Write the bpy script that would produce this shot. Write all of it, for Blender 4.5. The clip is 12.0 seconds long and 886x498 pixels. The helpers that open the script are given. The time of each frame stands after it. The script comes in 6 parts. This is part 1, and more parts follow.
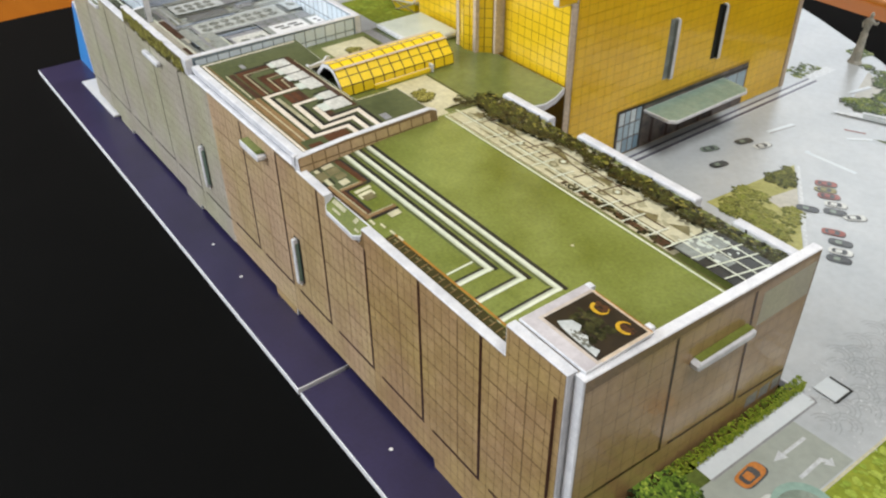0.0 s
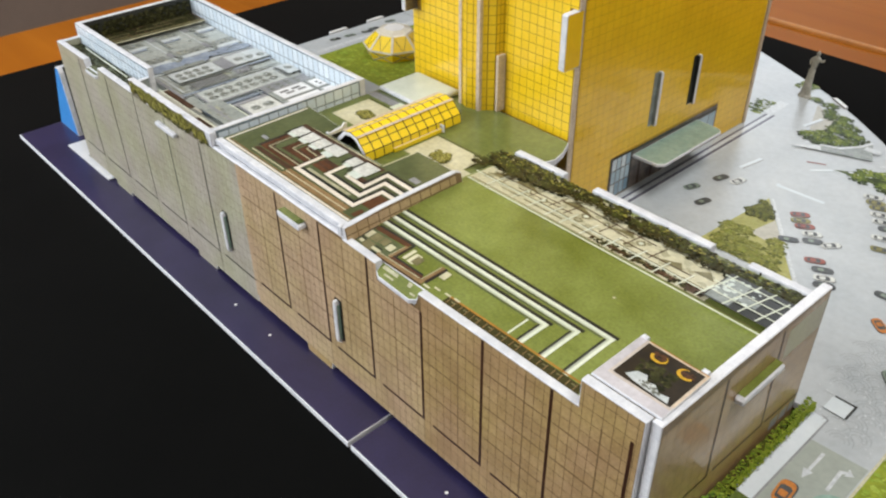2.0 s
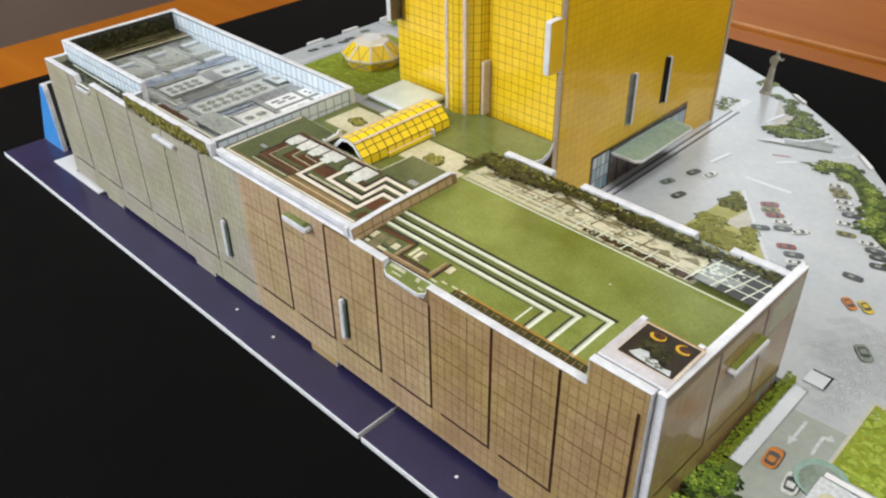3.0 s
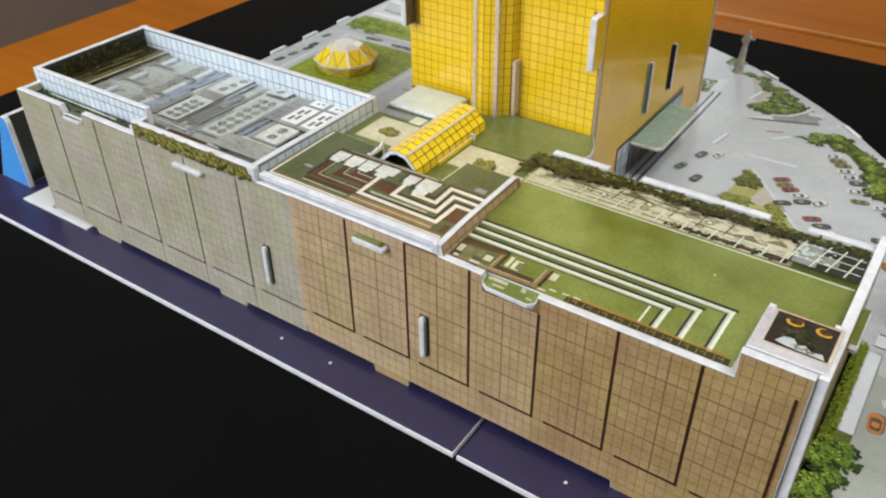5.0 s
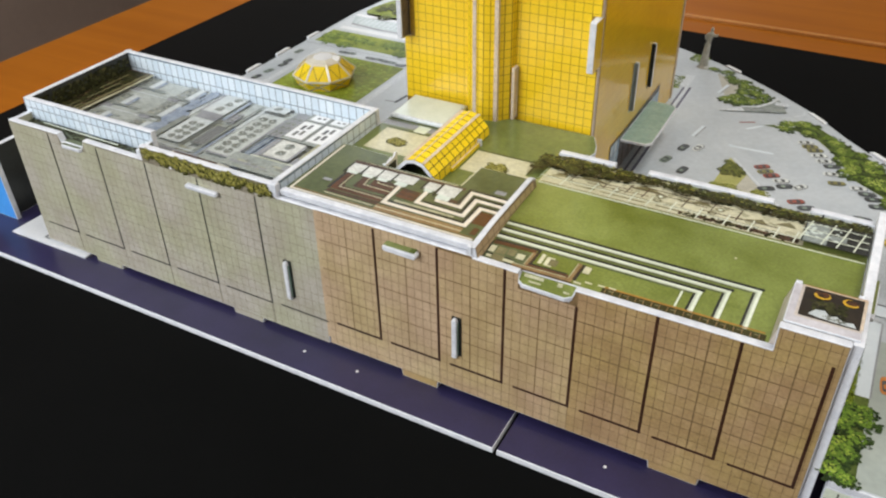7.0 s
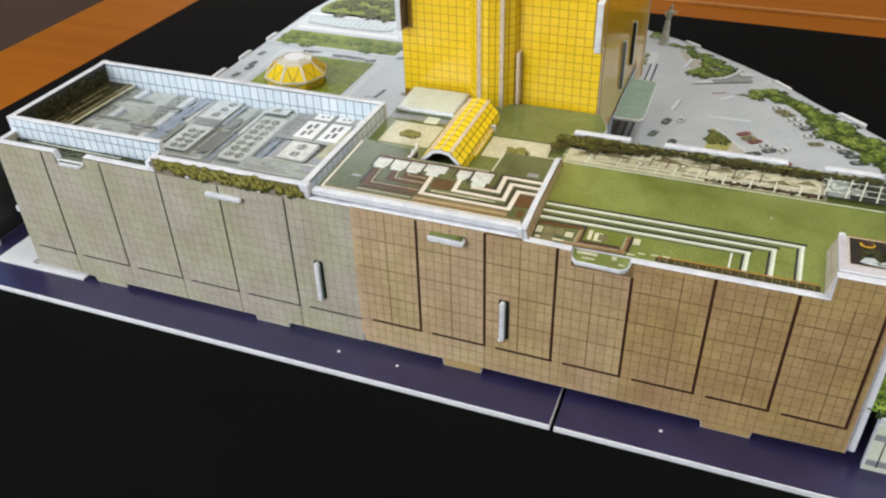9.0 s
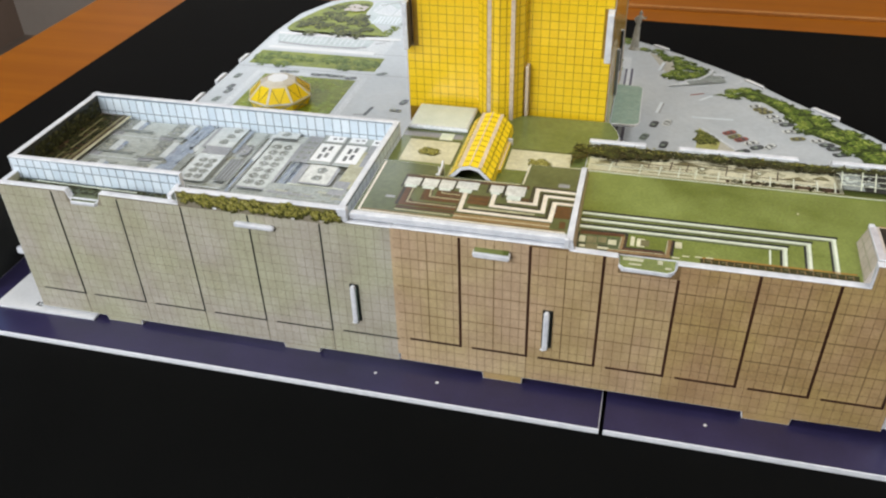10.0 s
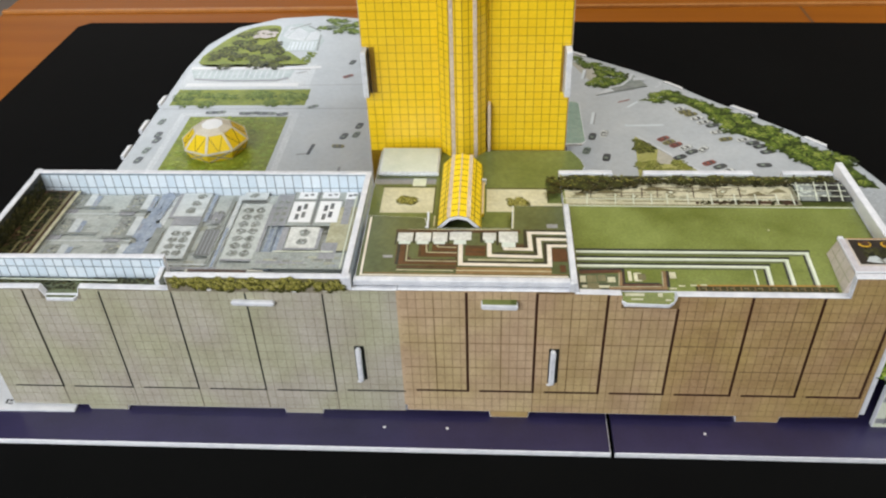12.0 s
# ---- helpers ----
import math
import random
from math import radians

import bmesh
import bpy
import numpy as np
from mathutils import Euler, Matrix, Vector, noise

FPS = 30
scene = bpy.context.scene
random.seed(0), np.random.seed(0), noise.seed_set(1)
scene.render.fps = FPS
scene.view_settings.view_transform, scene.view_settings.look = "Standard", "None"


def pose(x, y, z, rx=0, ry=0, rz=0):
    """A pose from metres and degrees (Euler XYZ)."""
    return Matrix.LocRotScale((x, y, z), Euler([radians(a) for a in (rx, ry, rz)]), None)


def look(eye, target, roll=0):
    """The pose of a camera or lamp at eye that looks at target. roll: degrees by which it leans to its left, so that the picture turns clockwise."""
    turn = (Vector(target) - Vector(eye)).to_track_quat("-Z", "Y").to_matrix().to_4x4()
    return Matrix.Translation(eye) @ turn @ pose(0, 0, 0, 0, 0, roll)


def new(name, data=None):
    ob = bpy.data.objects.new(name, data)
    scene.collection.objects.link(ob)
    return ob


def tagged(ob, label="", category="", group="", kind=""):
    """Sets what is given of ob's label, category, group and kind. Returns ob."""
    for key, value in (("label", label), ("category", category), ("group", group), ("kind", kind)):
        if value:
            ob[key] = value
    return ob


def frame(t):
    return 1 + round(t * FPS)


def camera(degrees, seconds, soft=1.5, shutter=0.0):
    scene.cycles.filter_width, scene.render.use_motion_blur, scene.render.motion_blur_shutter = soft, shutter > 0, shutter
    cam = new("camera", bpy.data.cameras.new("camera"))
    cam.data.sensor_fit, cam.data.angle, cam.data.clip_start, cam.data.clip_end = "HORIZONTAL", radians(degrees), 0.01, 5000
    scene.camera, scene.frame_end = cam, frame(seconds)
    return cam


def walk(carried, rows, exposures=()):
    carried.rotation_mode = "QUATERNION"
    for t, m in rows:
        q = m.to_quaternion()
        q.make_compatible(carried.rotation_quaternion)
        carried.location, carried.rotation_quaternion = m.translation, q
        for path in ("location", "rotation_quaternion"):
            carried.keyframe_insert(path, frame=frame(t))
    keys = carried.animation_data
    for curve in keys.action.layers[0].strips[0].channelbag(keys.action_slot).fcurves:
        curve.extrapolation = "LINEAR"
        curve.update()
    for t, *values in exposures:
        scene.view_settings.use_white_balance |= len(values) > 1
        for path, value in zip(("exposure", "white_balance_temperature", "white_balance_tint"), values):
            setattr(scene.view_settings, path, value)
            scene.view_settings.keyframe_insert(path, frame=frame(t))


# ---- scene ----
CM = 0.01
cam = camera(56.3, 12.0, soft=2.2)
METRES, EYE, TURN = 0.30, 0.1841, 54.3
START = (0.073, -0.0829)
ROWS = [
    (0.0, 0.0, 0.0, 0.0, -0.5, -36.58, 0.67),
    (0.5, -0.0387, 0.0023, 0.0178, -2.13, -36.26, 0.54),
    (1.0, -0.0732, 0.0044, 0.0424, -3.52, -36.02, 0.52),
    (1.5, -0.0909, -0.0064, 0.0592, -4.88, -35.76, 0.66),
    (2.0, -0.1091, -0.0206, 0.0709, -6.58, -35.52, 0.56),
    (2.5, -0.1338, -0.0388, 0.08, -8.42, -35.37, 0.53),
    (3.0, -0.1569, -0.0582, 0.0895, -9.97, -35.06, 0.67),
    (5.0, -0.3574, 0.0231, 0.0981, -19.91, -35.77, 0.5),
    (5.5, -0.3909, 0.0375, 0.1003, -21.84, -35.73, 0.66),
    (6.0, -0.4187, 0.0398, 0.1089, -23.29, -35.62, 0.73),
    (6.5, -0.4409, 0.0387, 0.1122, -24.54, -35.43, 0.82),
    (8.5, -0.5495, 0.0727, 0.1068, -30.91, -35.41, 1.45),
    (9.0, -0.5964, 0.1036, 0.1095, -33.77, -35.68, 1.46),
    (9.5, -0.6459, 0.1401, 0.116, -37.31, -35.63, 1.63),
    (10.0, -0.7046, 0.1846, 0.1278, -40.31, -35.41, 1.44),
    (10.5, -0.7299, 0.2158, 0.1409, -43.14, -35.68, 1.41),
    (11.0, -0.7454, 0.2522, 0.1683, -46.25, -36.15, 1.6),
    (11.5, -0.7472, 0.2724, 0.1853, -49.15, -36.91, 2.22),
    (12.0, -0.7761, 0.3169, 0.2151, -51.23, -37.33, 1.74),
]
EXPOSURES = [(0.0, -0.01), (2.8, 0.02), (5.0, -0.06), (8.0, -0.08), (12.0, -0.16)]
walk(cam, [(t, pose(START[0], START[1], EYE, 0, 0, TURN) @ pose(METRES * x, METRES * y, METRES * z, 90 + pitch, roll, yaw)) for t, x, y, z, yaw, pitch, roll in ROWS], EXPOSURES)

# ---- world and lamps ----
world = bpy.data.worlds.new("world")
scene.world = world
world.use_nodes = True
sky = world.node_tree.nodes.new("ShaderNodeTexSky")
sky.sky_type, sky.sun_disc = "NISHITA", False
sky.sun_elevation, sky.sun_rotation = radians(35), radians(200)
world.node_tree.links.new(sky.outputs["Color"], world.node_tree.nodes["Background"].inputs["Color"])
world.node_tree.nodes["Background"].inputs["Strength"].default_value = 0.1


def area_lamp(name, at, target, sx, sy, watts, colour):
    data = bpy.data.lights.new(name, "AREA")
    data.shape, data.size, data.size_y, data.energy, data.color = "RECTANGLE", sx, sy, watts, colour
    ob = new(name, data)
    ob.matrix_world = look(at, target)
    return ob


# daylight that enters through the two window openings, and the lamp under the ceiling
area_lamp("window_light", (-0.92, -0.98, 0.72), (-0.86, 0.0, 0.40), 1.2, 1.1, 26.0, (0.95, 0.98, 1.0))
area_lamp("north_window_light", (-1.06, 1.97, 0.92), (-1.06, 0.0, 0.60), 0.95, 0.75, 6.8, (0.88, 0.94, 1.0))
area_lamp("ceiling_light", (0.54, 0.15, 1.72), (0.54, 0.15, 0.0), 0.8, 0.8, 26.5, (1.0, 0.97, 0.92))


# ---- materials ----
def node_material(name, rough=0.4, metal=0.0, coat=0.0):
    m = bpy.data.materials.new(name)
    m.use_nodes = True
    n, l = m.node_tree.nodes, m.node_tree.links
    b = n["Principled BSDF"]
    b.inputs["Roughness"].default_value, b.inputs["Metallic"].default_value = rough, metal
    b.inputs["Coat Weight"].default_value, b.inputs["Coat Roughness"].default_value = coat, 0.12
    return m, n, l, b


def ramp_node(n, stops):
    r = n.new("ShaderNodeValToRGB")
    while len(r.color_ramp.elements) < len(stops):
        r.color_ramp.elements.new(0.5)
    for e, (at, c) in zip(r.color_ramp.elements, stops):
        e.position, e.color = at, (*c, 1)
    return r


def noise_node(n, l, scale, detail=4.0, rough=0.6):
    """Noise on the object's own metres."""
    c = n.new("ShaderNodeTexCoord")
    t = n.new("ShaderNodeTexNoise")
    t.inputs["Scale"].default_value, t.inputs["Detail"].default_value, t.inputs["Roughness"].default_value = scale, detail, rough
    l.new(c.outputs["Object"], t.inputs["Vector"])
    return t


def mixed(n, l, kind, fac, a, b):
    m = n.new("ShaderNodeMix")
    m.data_type, m.blend_type = "RGBA", kind
    m.inputs[0].default_value = fac
    l.new(a, m.inputs[6])
    l.new(b, m.inputs[7])
    return m.outputs[2]


def bumped(n, l, b, height, strength, distance=0.0002):
    k = n.new("ShaderNodeBump")
    k.inputs["Strength"].default_value, k.inputs["Distance"].default_value = strength, distance
    l.new(height, k.inputs["Height"])
    l.new(k.outputs["Normal"], b.inputs["Normal"])


def printed(name, dark, light, scale=90.0, rough=0.38, fine=900.0, contrast=0.35, coat=0.15, bump=0.12, spread=(0.3, 0.7)):
    """Ink on coated card: two colours in clouds of one scale, a fine halftone grain over them."""
    m, n, l, b = node_material(name, rough, coat=coat)
    big, small = noise_node(n, l, scale), noise_node(n, l, fine, 2.0)
    c1 = ramp_node(n, [(spread[0], dark), (spread[1], light)])
    l.new(big.outputs["Fac"], c1.inputs["Fac"])
    c2 = ramp_node(n, [(0.25, (1 - contrast,) * 3), (0.75, (1.0,) * 3)])
    l.new(small.outputs["Fac"], c2.inputs["Fac"])
    l.new(mixed(n, l, "MULTIPLY", 1.0, c1.outputs["Color"], c2.outputs["Color"]), b.inputs["Base Color"])
    bumped(n, l, b, big.outputs["Fac"], bump)
    return m


def per_piece(name, stops, rough=0.4, grain=0.25, scale=700.0, coat=0.15, stain=0.0, stain_scale=60.0, tint=None):
    """Ink whose colour changes from one loose piece to the next."""
    m, n, l, b = node_material(name, rough, coat=coat)
    g = n.new("ShaderNodeNewGeometry")
    c1 = ramp_node(n, stops)
    o, add, wrap = n.new("ShaderNodeObjectInfo"), n.new("ShaderNodeMath"), n.new("ShaderNodeMath")
    add.operation, wrap.operation = "ADD", "FRACT"
    l.new(g.outputs["Random Per Island"], add.inputs[0])
    l.new(o.outputs["Random"], add.inputs[1])
    l.new(add.outputs[0], wrap.inputs[0])
    l.new(wrap.outputs[0], c1.inputs["Fac"])
    small = noise_node(n, l, scale, 3.0)
    c2 = ramp_node(n, [(0.25, (1 - grain,) * 3), (0.75, (1.0,) * 3)])
    l.new(small.outputs["Fac"], c2.inputs["Fac"])
    out = mixed(n, l, "MULTIPLY", 1.0, c1.outputs["Color"], c2.outputs["Color"])
    if stain:
        big = noise_node(n, l, stain_scale, 4.0)
        c3 = ramp_node(n, [(0.35, (1 - stain, 1 - stain * 1.15, 1 - stain * 1.3)), (0.65, (1.0, 1.0, 1.0))])
        l.new(big.outputs["Fac"], c3.inputs["Fac"])
        out = mixed(n, l, "MULTIPLY", 1.0, out, c3.outputs["Color"])
    if tint:
        drift = noise_node(n, l, 42.0, 2.0, 0.5)
        c4 = ramp_node(n, [(0.36, tint[0]), (0.64, tint[1])])
        l.new(drift.outputs["Fac"], c4.inputs["Fac"])
        out = mixed(n, l, "MULTIPLY", 1.0, out, c4.outputs["Color"])
    l.new(out, b.inputs["Base Color"])
    bumped(n, l, b, small.outputs["Fac"], 0.06)
    return m


FOAM = printed("white_foam", (0.55, 0.575, 0.63), (0.745, 0.765, 0.805), 220, 0.5, 2200, 0.15, 0.0, 0.6)
CARD = printed("white_card", (0.70, 0.72, 0.74), (0.82, 0.83, 0.84), 60, 0.35, 900, 0.08)
TAN_LINE = printed("tan_joint_ink", (0.185, 0.118, 0.052), (0.26, 0.17, 0.078), 60, 0.4)
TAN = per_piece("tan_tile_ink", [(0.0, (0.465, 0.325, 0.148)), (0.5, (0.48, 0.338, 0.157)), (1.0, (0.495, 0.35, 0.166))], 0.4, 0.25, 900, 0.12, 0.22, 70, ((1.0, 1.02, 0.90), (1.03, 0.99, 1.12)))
# TAN with the window glare of the first panels put into its colour
TAN_GLARE = per_piece("glare_tan_tile_ink", [(0.0, (0.555, 0.425, 0.255)), (0.5, (0.57, 0.438, 0.265)), (1.0, (0.585, 0.45, 0.275))], 0.4, 0.25, 900, 0.12, 0.18, 70, ((1.0, 1.02, 0.92), (1.03, 0.99, 1.08)))
# half that glare in the colour; the parapet tiles share this tan
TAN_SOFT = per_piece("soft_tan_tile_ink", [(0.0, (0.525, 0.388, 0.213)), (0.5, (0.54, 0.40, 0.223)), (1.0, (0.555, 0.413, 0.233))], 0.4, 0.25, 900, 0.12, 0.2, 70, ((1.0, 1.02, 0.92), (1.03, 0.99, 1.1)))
TAN_PLAIN = printed("tan_plain_ink", (0.29, 0.195, 0.10), (0.40, 0.285, 0.16), 55, 0.42, 700, 0.25, 0.12, 0.05)
GREY_LINE = printed("stone_joint_ink", (0.21, 0.185, 0.13), (0.29, 0.26, 0.19), 60, 0.4)
GREY = per_piece("stone_tile_ink", [(0.0, (0.465, 0.455, 0.352)), (0.5, (0.48, 0.47, 0.367)), (1.0, (0.495, 0.484, 0.382))], 0.4, 0.25, 900, 0.12, 0.15, 70, ((1.0, 1.02, 0.93), (1.03, 0.99, 1.08)))
BROWN_LINE = printed("dark_brown_ink", (0.040, 0.016, 0.008), (0.070, 0.028, 0.014), 80, 0.4)
BLACK_LINE = printed("black_ink", (0.012, 0.014, 0.012), (0.03, 0.033, 0.03), 80, 0.4)
GREEN = printed("lawn_ink", (0.135, 0.165, 0.023), (0.265, 0.318, 0.084), 26, 0.36, 1100, 0.32, 0.2, 0.08, (0.36, 0.66))
DULL_GREEN = printed("dull_green_ink", (0.075, 0.095, 0.038), (0.125, 0.150, 0.065), 60, 0.36, 500, 0.35, 0.25, 0.1)
CREAM = printed("cream_ink", (0.52, 0.50, 0.33), (0.66, 0.64, 0.46), 80, 0.4, 700, 0.25)
PALE = printed("pale_green_white_ink", (0.60, 0.66, 0.52), (0.74, 0.78, 0.66), 80, 0.4, 700, 0.15)
BROWN = printed("brown_pipe_ink", (0.072, 0.027, 0.011), (0.14, 0.058, 0.025), 80, 0.4)
ORANGE_LINE = printed("orange_line_ink", (0.34, 0.15, 0.02), (0.5, 0.25, 0.04), 80, 0.4)
YELLOW_LINE = printed("yellow_joint_ink", (0.24, 0.135, 0.004), (0.36, 0.21, 0.008), 60, 0.4)
YELLOW = per_piece("yellow_panel_ink", [(0.0, (0.84, 0.565, 0.013)), (0.5, (0.86, 0.585, 0.016)), (1.0, (0.88, 0.605, 0.020))], 0.3, 0.08, 500, 0.4, 0.08, 40)
AMBER_LINE = printed("amber_joint_ink", (0.58, 0.325, 0.008), (0.68, 0.395, 0.012), 60, 0.4)
AMBER = per_piece("amber_panel_ink", [(0.0, (0.91, 0.56, 0.012)), (1.0, (0.94, 0.595, 0.016))], 0.3, 0.08, 500, 0.9, 0.1, 40)
RIB = printed("tan_rib_ink", (0.60, 0.48, 0.35), (0.72, 0.61, 0.48), 80, 0.4)
PURPLE = printed("purple_board_ink", (0.019, 0.016, 0.056), (0.030, 0.025, 0.082), 40, 0.34, 900, 0.2, 0.15, 0.05)
GLASS_LINE = printed("glass_joint_ink", (0.10, 0.15, 0.19), (0.20, 0.27, 0.33), 80, 0.35)
GLASS = per_piece("pale_blue_glass_ink", [(0.0, (0.60, 0.70, 0.79)), (0.5, (0.65, 0.745, 0.83)), (1.0, (0.71, 0.79, 0.86))], 0.35, 0.1, 500, 0.2)
CONCRETE = printed("rooftop_grey_ink", (0.34, 0.375, 0.35), (0.49, 0.525, 0.50), 130, 0.36, 700, 0.3, 0.5)
ROOF_GREYS = per_piece("rooftop_machine_ink", [(0.0, (0.22, 0.23, 0.22)), (0.35, (0.36, 0.38, 0.31)), (0.7, (0.46, 0.47, 0.36)), (1.0, (0.33, 0.37, 0.45))], 0.36, 0.45, 1100)
ROOF_WHITE = printed("rooftop_white_ink", (0.56, 0.58, 0.55), (0.76, 0.78, 0.74), 260, 0.36)
ROOF_BLUE = printed("rooftop_blue_ink", (0.22, 0.275, 0.37), (0.38, 0.44, 0.52), 300, 0.36)
ROOF_DARK = per_piece("rooftop_dark_ink", [(0.0, (0.05, 0.055, 0.06)), (1.0, (0.17, 0.18, 0.17))], 0.36, 0.3)
FOREST = per_piece("forest_ink", [(0.0, (0.012, 0.014, 0.006)), (0.5, (0.04, 0.042, 0.015)), (0.85, (0.075, 0.075, 0.026)), (1.0, (0.14, 0.125, 0.05))], 0.45, 0.6, 1500)
PARK_TREE = per_piece("yellow_green_tree_ink", [(0.0, (0.17, 0.205, 0.035)), (1.0, (0.30, 0.34, 0.06))], 0.45, 0.4, 1500)
FASCIA = printed("fascia_ink", (0.38, 0.46, 0.47), (0.54, 0.62, 0.62), 120, 0.34, 700, 0.2, 0.3)
LEAF = per_piece("park_tree_ink", [(0.0, (0.035, 0.060, 0.012)), (0.35, (0.10, 0.155, 0.026)), (0.75, (0.20, 0.275, 0.055)), (1.0, (0.36, 0.42, 0.11))], 0.45, 0.6, 1500)
BRIGHT_LEAF = per_piece("bright_bush_ink", [(0.0, (0.085, 0.15, 0.012)), (0.4, (0.18, 0.265, 0.018)), (0.75, (0.28, 0.36, 0.03)), (1.0, (0.38, 0.44, 0.05))], 0.45, 0.6, 1500)
# shade and light drawn in the printed trees: deep, middle and tip inks
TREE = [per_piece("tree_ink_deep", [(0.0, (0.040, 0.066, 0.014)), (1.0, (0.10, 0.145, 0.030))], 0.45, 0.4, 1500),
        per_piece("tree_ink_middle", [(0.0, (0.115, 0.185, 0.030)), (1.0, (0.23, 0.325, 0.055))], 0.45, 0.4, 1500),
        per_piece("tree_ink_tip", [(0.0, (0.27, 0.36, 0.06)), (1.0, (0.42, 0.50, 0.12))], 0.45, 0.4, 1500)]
OLIVE = [per_piece("hedge_ink_deep", [(0.0, (0.018, 0.016, 0.006)), (1.0, (0.07, 0.062, 0.018))], 0.45, 0.4, 1500),
         per_piece("hedge_ink_middle", [(0.0, (0.10, 0.092, 0.018)), (1.0, (0.24, 0.22, 0.045))], 0.45, 0.4, 1500),
         per_piece("hedge_ink_tip", [(0.0, (0.32, 0.29, 0.075)), (1.0, (0.54, 0.48, 0.17))], 0.45, 0.4, 1500)]
BUSH = [per_piece("bush_ink_deep", [(0.0, (0.012, 0.026, 0.006)), (1.0, (0.045, 0.085, 0.015))], 0.45, 0.4, 1500),
        per_piece("bush_ink_middle", [(0.0, (0.08, 0.155, 0.018)), (1.0, (0.19, 0.31, 0.035))], 0.45, 0.4, 1500),
        per_piece("bush_ink_tip", [(0.0, (0.28, 0.40, 0.05)), (1.0, (0.44, 0.54, 0.09))], 0.45, 0.4, 1500)]
PIPE_WHITE = printed("warm_white_pipe_ink", (0.66, 0.60, 0.50), (0.79, 0.74, 0.65), 120, 0.38, 800, 0.15)
RIM_TREE = [per_piece("rim_tree_ink_deep", [(0.0, (0.018, 0.030, 0.008)), (1.0, (0.065, 0.095, 0.020))], 0.45, 0.4, 1500),
            per_piece("rim_tree_ink_middle", [(0.0, (0.075, 0.125, 0.020)), (1.0, (0.18, 0.25, 0.038))], 0.45, 0.4, 1500),
            per_piece("rim_tree_ink_tip", [(0.0, (0.24, 0.31, 0.05)), (1.0, (0.40, 0.46, 0.11))], 0.45, 0.4, 1500)]
PIPE_GREY = printed("grey_green_pipe_ink", (0.40, 0.45, 0.33), (0.52, 0.57, 0.44), 120, 0.4, 800, 0.2)
OLIVE_TREE = [per_piece("olive_tree_ink_deep", [(0.0, (0.024, 0.028, 0.008)), (1.0, (0.075, 0.082, 0.020))], 0.45, 0.4, 1500),
              per_piece("olive_tree_ink_middle", [(0.0, (0.085, 0.098, 0.020)), (1.0, (0.175, 0.195, 0.038))], 0.45, 0.4, 1500),
              per_piece("olive_tree_ink_tip", [(0.0, (0.20, 0.21, 0.045)), (1.0, (0.33, 0.335, 0.09))], 0.45, 0.4, 1500)]
DOME_WHITE = printed("dome_cream_ink", (0.66, 0.62, 0.50), (0.80, 0.77, 0.68), 160, 0.3, 700, 0.12, 0.5)
HEDGE_CLUMP = [per_piece("clump_ink_deep", [(0.0, (0.035, 0.038, 0.010)), (1.0, (0.11, 0.105, 0.024))], 0.45, 0.4, 1500),
               per_piece("clump_ink_middle", [(0.0, (0.19, 0.182, 0.036)), (1.0, (0.36, 0.335, 0.075))], 0.45, 0.4, 1500),
               per_piece("clump_ink_tip", [(0.0, (0.36, 0.33, 0.09)), (1.0, (0.55, 0.50, 0.19))], 0.45, 0.4, 1500)]
BRIGHT_YELLOW = per_piece("bright_yellow_ink", [(0.0, (0.88, 0.64, 0.012)), (1.0, (0.91, 0.67, 0.02))], 0.34, 0.08, 500, 0.15, 0.06, 60)
END_TAN = printed("glossy_tan_ink", (0.34, 0.21, 0.088), (0.45, 0.30, 0.138), 45, 0.36, 500, 0.2, 0.7, 0.02)
ROOF_SHADE = printed("rooftop_shade_ink", (0.20, 0.22, 0.20), (0.30, 0.325, 0.30), 200, 0.38, 900, 0.3, 0.3)
FAN_INK = per_piece("fan_ink", [(0.0, (0.13, 0.14, 0.115)), (1.0, (0.27, 0.28, 0.24))], 0.4, 0.6, 1500)
ROOF_PAD = printed("rooftop_pad_ink", (0.46, 0.51, 0.52), (0.62, 0.66, 0.66), 260, 0.34, 900, 0.2, 0.3)
SLATE_PALE = printed("rooftop_sage_ink", (0.30, 0.335, 0.315), (0.43, 0.465, 0.435), 220, 0.36, 900, 0.35, 0.4)
CONCRETE_PALE = printed("rooftop_pale_ink", (0.41, 0.45, 0.43), (0.56, 0.60, 0.58), 220, 0.34, 900, 0.25, 0.4)
LILAC = printed("lilac_card", (0.47, 0.45, 0.48), (0.60, 0.58, 0.61), 200, 0.45, 900, 0.15, 0.0)
PICTURE = printed("dark_picture_ink", (0.010, 0.007, 0.004), (0.030, 0.020, 0.010), 200, 0.45)
GOLD_INK = printed("gold_ink", (0.55, 0.30, 0.012), (0.78, 0.50, 0.04), 500, 0.4, 1500, 0.4)
CANOPY = printed("canopy_ink", (0.22, 0.34, 0.29), (0.34, 0.46, 0.40), 160, 0.3, 600, 0.25, 0.4)
RAMP = printed("ramp_ink", (0.56, 0.63, 0.68), (0.66, 0.72, 0.76), 60, 0.34, 900, 0.06)
DRY_GRASS = printed("dry_grass_ink", (0.32, 0.33, 0.09), (0.46, 0.45, 0.16), 150, 0.45, 700, 0.3, 0.0)
PIPE_TAN = printed("beige_pipe_ink", (0.20, 0.122, 0.050), (0.33, 0.215, 0.10), 160, 0.38, 900, 0.3)
PAVE_LINE = printed("paving_joint_ink", (0.35, 0.39, 0.42), (0.42, 0.46, 0.49), 80, 0.35)
HOOD = printed("hood_ink", (0.54, 0.62, 0.57), (0.66, 0.72, 0.67), 90, 0.32, 700, 0.1, 0.3)
